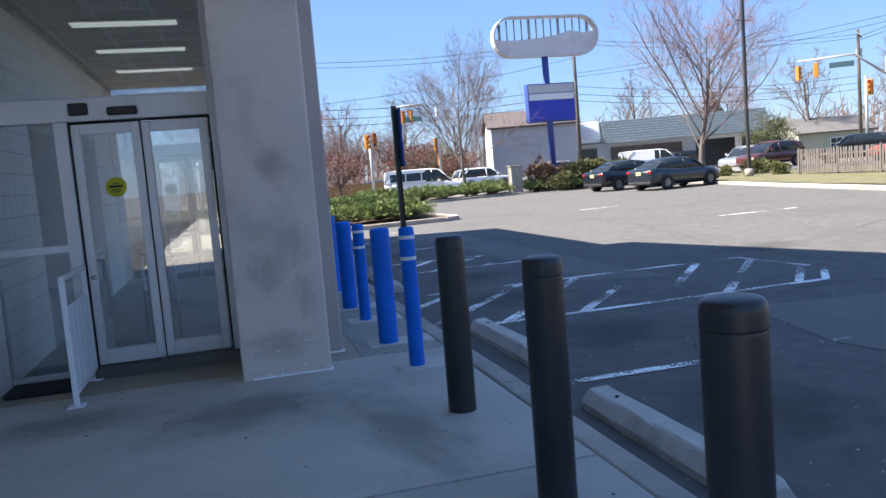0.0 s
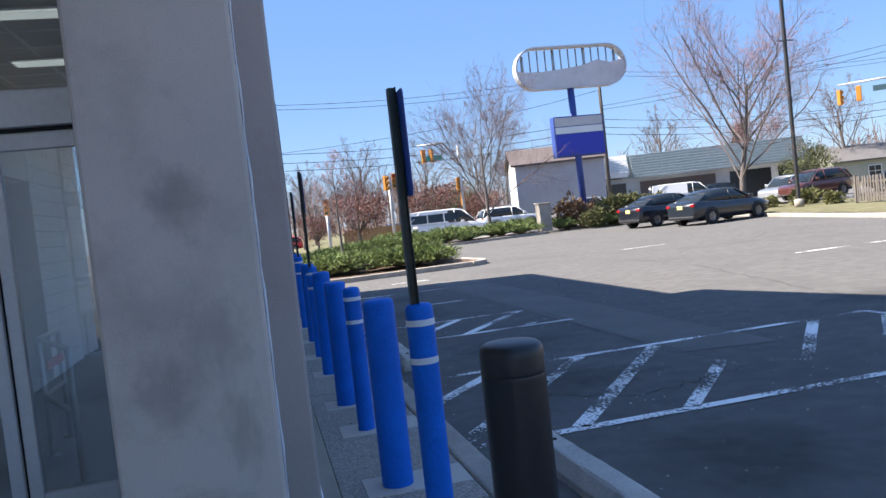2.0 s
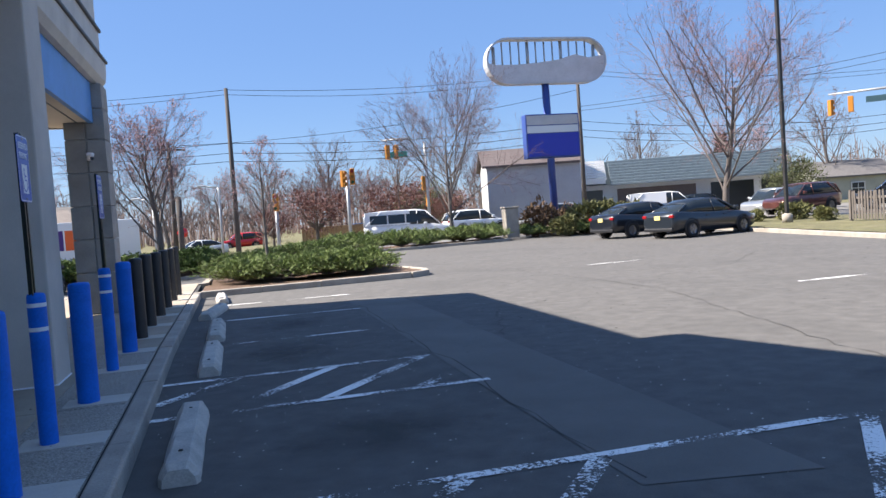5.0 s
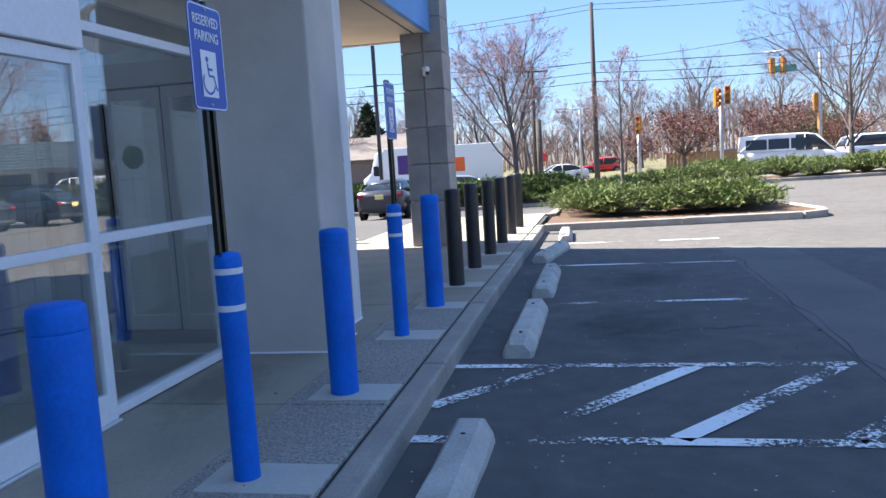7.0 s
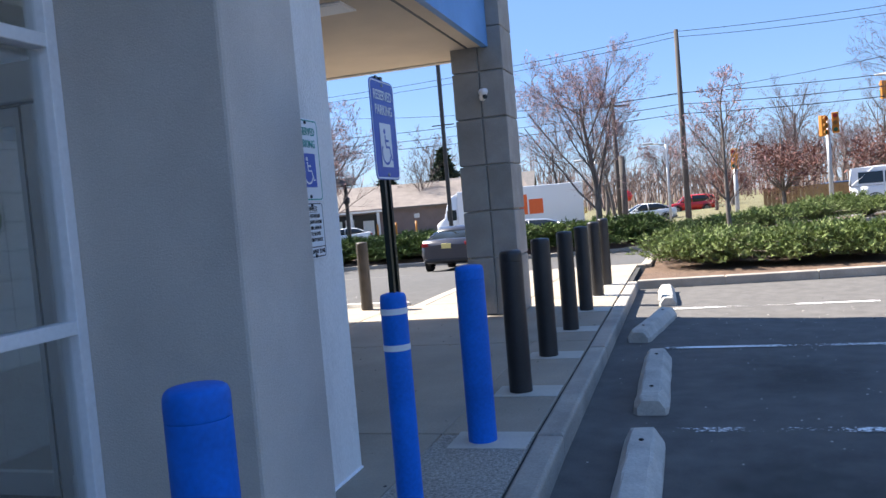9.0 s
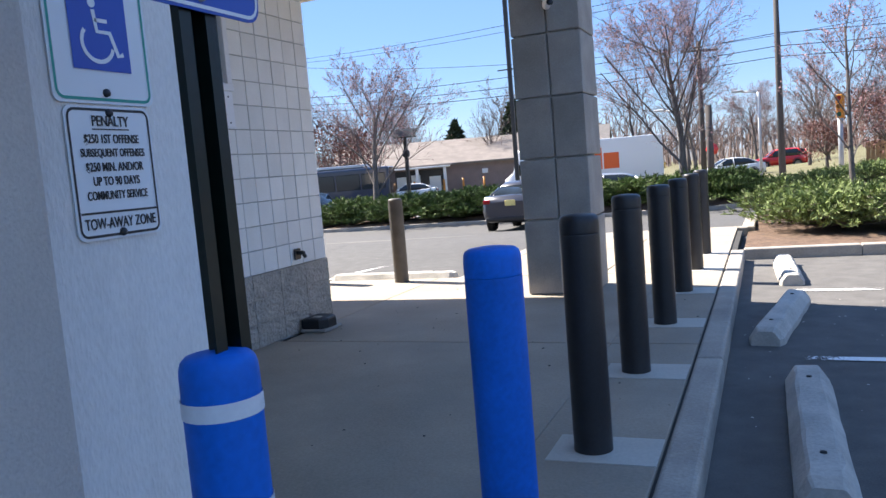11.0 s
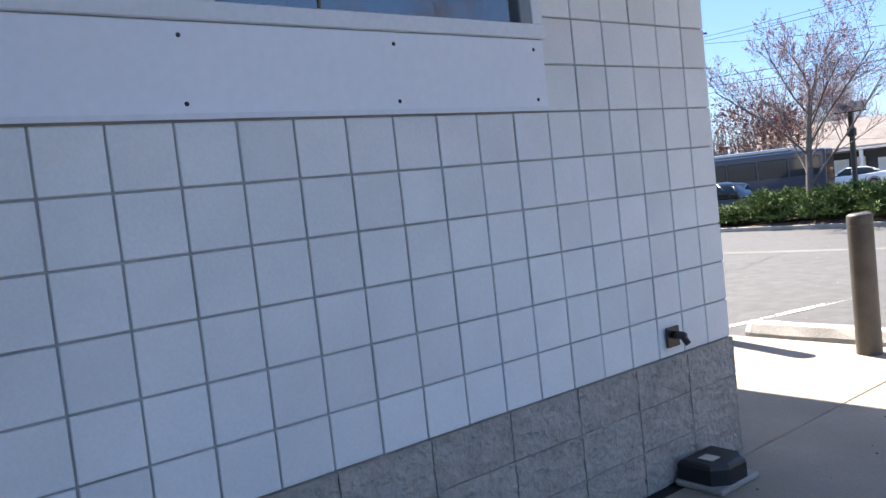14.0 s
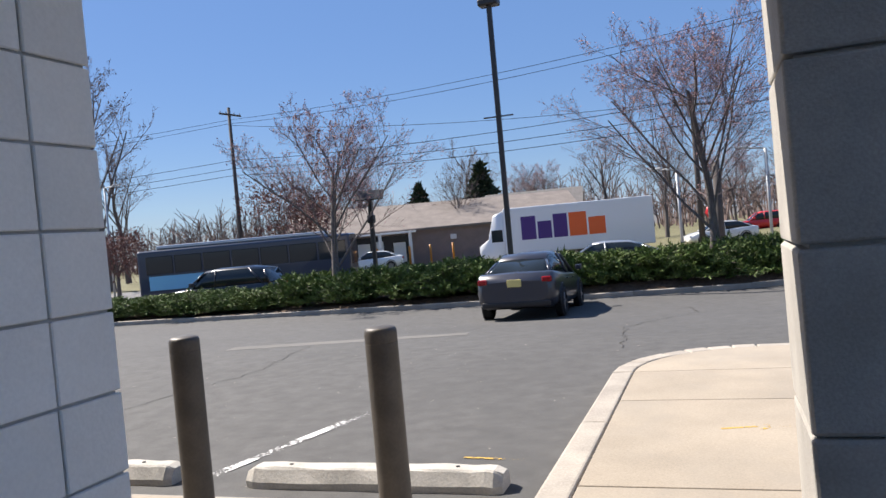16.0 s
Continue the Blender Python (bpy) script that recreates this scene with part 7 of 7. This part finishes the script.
for x0, x1, z0, z1 in ((6.9, 8.5, 2.8, 3.2), (8.7, 9.9, 2.8, 3.2), (7.2, 9.6, 2.2, 2.35)):
    part("lettering_bar", boxed(x0, x1, -0.168, -0.161, z0, z1), INK, pb)
part("blue_bar", boxed(7.0, 10.0, -0.168, -0.161, 1.4, 1.7), SIGNB, pb)

wb = house("white_building", "white gabled building with grey side wall", (21.9, 64.8, 0), -14, 7.4, 7, 5.0, 1.5, WHITEW, mat("brown_roof", (0.12, 0.095, 0.092), 0.9, vary=0.15, scale=3, bump=0.2), "building")
part("side_cladding", boxed(0.05, 7.4, -0.05, -0.004, 0, 4.95), GREYW, wb)
strip = thing("shop_row", "low shop row with a long slatted blue-grey mansard", "building", (28.4, 67.8, 0), -22)
part("wall", boxed(0, 19, 0, 12, -0.5, 3.0), WHITEW, strip)
for k in range(9):
    part("roof_slat", boxed(5.0, 19.6, -1.4 + 0.28 * k, -1.05 + 0.28 * k, 2.9 + 0.24 * k, 3.1 + 0.24 * k, 0.02), ROOFT, strip)
part("roof", boxed(4.8, 19.4, 1.4, 12, 3.0, 5.0), ROOFT, strip)
part("white_roof", boxed(-0.5, 4.6, -1.2, 10, 3.1, 3.4), WHITEW, strip)
for k in range(8):
    part("white_roof_slat", boxed(-0.6, 4.7, -1.2 + 0.3 * k, -0.9 + 0.3 * k, 3.4 + 0.22 * k, 3.58 + 0.22 * k), WHITEW, strip)
for x0, x1, m in ((0.6, 2.2, DARKW), (2.6, 4.4, CARGLASS), (5.6, 12, BROWNW), (13.2, 16.6, DARKW), (17.2, 18.8, DARKW)):
    part("shop_opening", boxed(x0, x1, -0.04, -0.004, 0.2, 2.6), m, strip, "dark shop front")
lb = house("low_building", "low brown shop with a wide grey roof and recessed porch", (-33.4, 74.7, -0.8), 22, 24, 13, 3.0, 2.3, BROWNW, ROOFT_TAN, "building")
part("porch_roof", boxed(-0.5, 10.2, -2.0, -0.37, 2.72, 2.86, 0.02), WHITEW, lb, "pale porch eave")
for x in (0.1, 2.5, 4.9, 7.3, 9.7):
    part("porch_post", boxed(x - 0.13, x + 0.13, -1.9, -1.64, -0.2, 2.72, 0.02), WHITEW, lb, "white porch post")
part("shop_front", boxed(0.3, 9.8, -0.05, -0.004, 0.05, 2.6), DARKW, lb, "dark glazed shop front")
for x0, x1, z0, z1 in ((0.7, 1.6, 0.3, 1.7), (2.9, 3.8, 0.8, 1.9), (5.4, 6.4, 0.5, 2.1), (6.7, 7.5, 0.9, 2.2), (8.3, 9.3, 0.4, 2.0)):
    part("window_poster", boxed(x0, x1, -0.062, -0.051, z0, z1), SIGNW if x0 != 2.9 else REDC, lb, "paper poster in the window")
part("wall_box", boxed(13.0, 13.5, -0.12, -0.004, 1.9, 2.3, 0.02), WHITEW, lb)
part("gable_vent", boxed(17.2, 18.6, -0.06, -0.004, 1.6, 2.2, 0.02), ROOFG, lb)
lb2 = house("far_house", "tan gabled house behind the low shop", (-21.5, 90.5, -0.8), 8, 9, 9, 3.6, 2.2, mat("tan_wall", (0.33, 0.27, 0.22), 0.85, vary=0.1, scale=1.5, bump=0.1), ROOFG)
add_window(lb2, 4.6, 2.0, 1.3, 1.1, -0.06)
for k, (x, y) in enumerate(((-31.0, 73.6), (-28.6, 74.6), (-26.2, 75.6), (-23.8, 76.5), (-22.3, 77.2), (-20.6, 77.8), (-16.0, 79.6))):
    yb = thing("safety_post", "yellow painted steel post by the low building", "bollard", (x, y, -0.75), 0, "yellow posts")
    part("post", rod((0, 0, 0), (0, 0, 1.6), 0.09, 8), SIGNALY, yb)
for k, (x, y, w, rz) in enumerate(((54, 74, 9, -10), (64, 70, 9, -12))):
    h_ = house("far_house", "small pale house among bare trees", (x, y + 8, -0.6), rz, w, 7, 3.2, 1.8, SIDING, ROOFG)
    add_window(h_, w / 2, 1.2, 1.4, 1.2, -0.06)
wf = thing("wood_fence", "tan board fence across the road", "fence", (7.4, 67.2, -0.5), -6)
for k in range(24):
    part("board", boxed(0.25 * k, 0.25 * k + 0.24, -0.02, 0.02, 0, 1.7), mat("tan_boards", (0.42, 0.26, 0.14), 0.85, vary=0.12, scale=3, bump=0.1) if k == 0 else bpy.data.materials["tan_boards"], wf)


# ---- block facings, piece by piece ----
def block_mesh(w, h, d, bevel, rough, seed):
    """A facing block with its front towards +x."""
    rng = random.Random(seed)
    b = boxed(-d, 0, -w / 2, w / 2, -h / 2, h / 2, bevel, 1)
    if rough:
        fr = [f for f in b.faces if f.calc_center_median().x > -0.001]
        bmesh.ops.subdivide_edges(b, edges=list({e for f in fr for e in f.edges}), cuts=5, use_grid_fill=True)
        for v in b.verts:
            if v.co.x > -0.002:
                v.co.x += rng.uniform(-0.006, 0.004)
    b.normal_update()
    me = bpy.data.meshes.new("block")
    b.to_mesh(me)
    b.free()
    return me


tile = block_mesh(S - 0.008, S - 0.008, 0.012, 0.003, 0, 0)
tile.materials.append(BLOCKM)
rough_blocks = [block_mesh(2 * S - 0.003, S - 0.001, 0.05, 0.001, 1, k) for k in range(5)]
for me in rough_blocks:
    me.materials.append(SPLITM)
rng = random.Random(11)
for c in range(28):
    for r in range(15):
        y, z = YC - S * (c + 0.5), R0 + S * (r + 0.5)
        if z + S / 2 > SOFF or (c >= 6 and r >= 6 and z < 3.45 and y > 15.6):
            continue
        if y > 14.75:
            shared("block", tile, (WX + rng.uniform(-0.0015, 0.0015), y, z), wall_n)
for r in range(3):
    for c in range(13):
        y = YC - 2 * S * (c + 0.5)
        shared("split_block", rough_blocks[(c * 3 + r) % 5], (WX + 0.012, y, R0 - S * (r + 0.5)), wall_n, 0, (1, 1, 1))
bm = bmesh.new()
for y0, y1 in ((-1.5, 7.05), (7.15, 8.78), (12.97, 14.6)):
    n = int((y1 - y0) / S)
    for c in range(n):
        for r in range(17):
            y, z = y1 - S * (c + 0.5), 0.16 + S * (r + 0.5)
            box(bm, WX - 0.01, WX + 0.002, y - S / 2 + 0.004, y + S / 2 - 0.004, z - S / 2 + 0.004, z + S / 2 - 0.004)
tagged(part("block_facing", bm, BLOCKM), "white painted square block facing", "wall facing", "", "stuff")
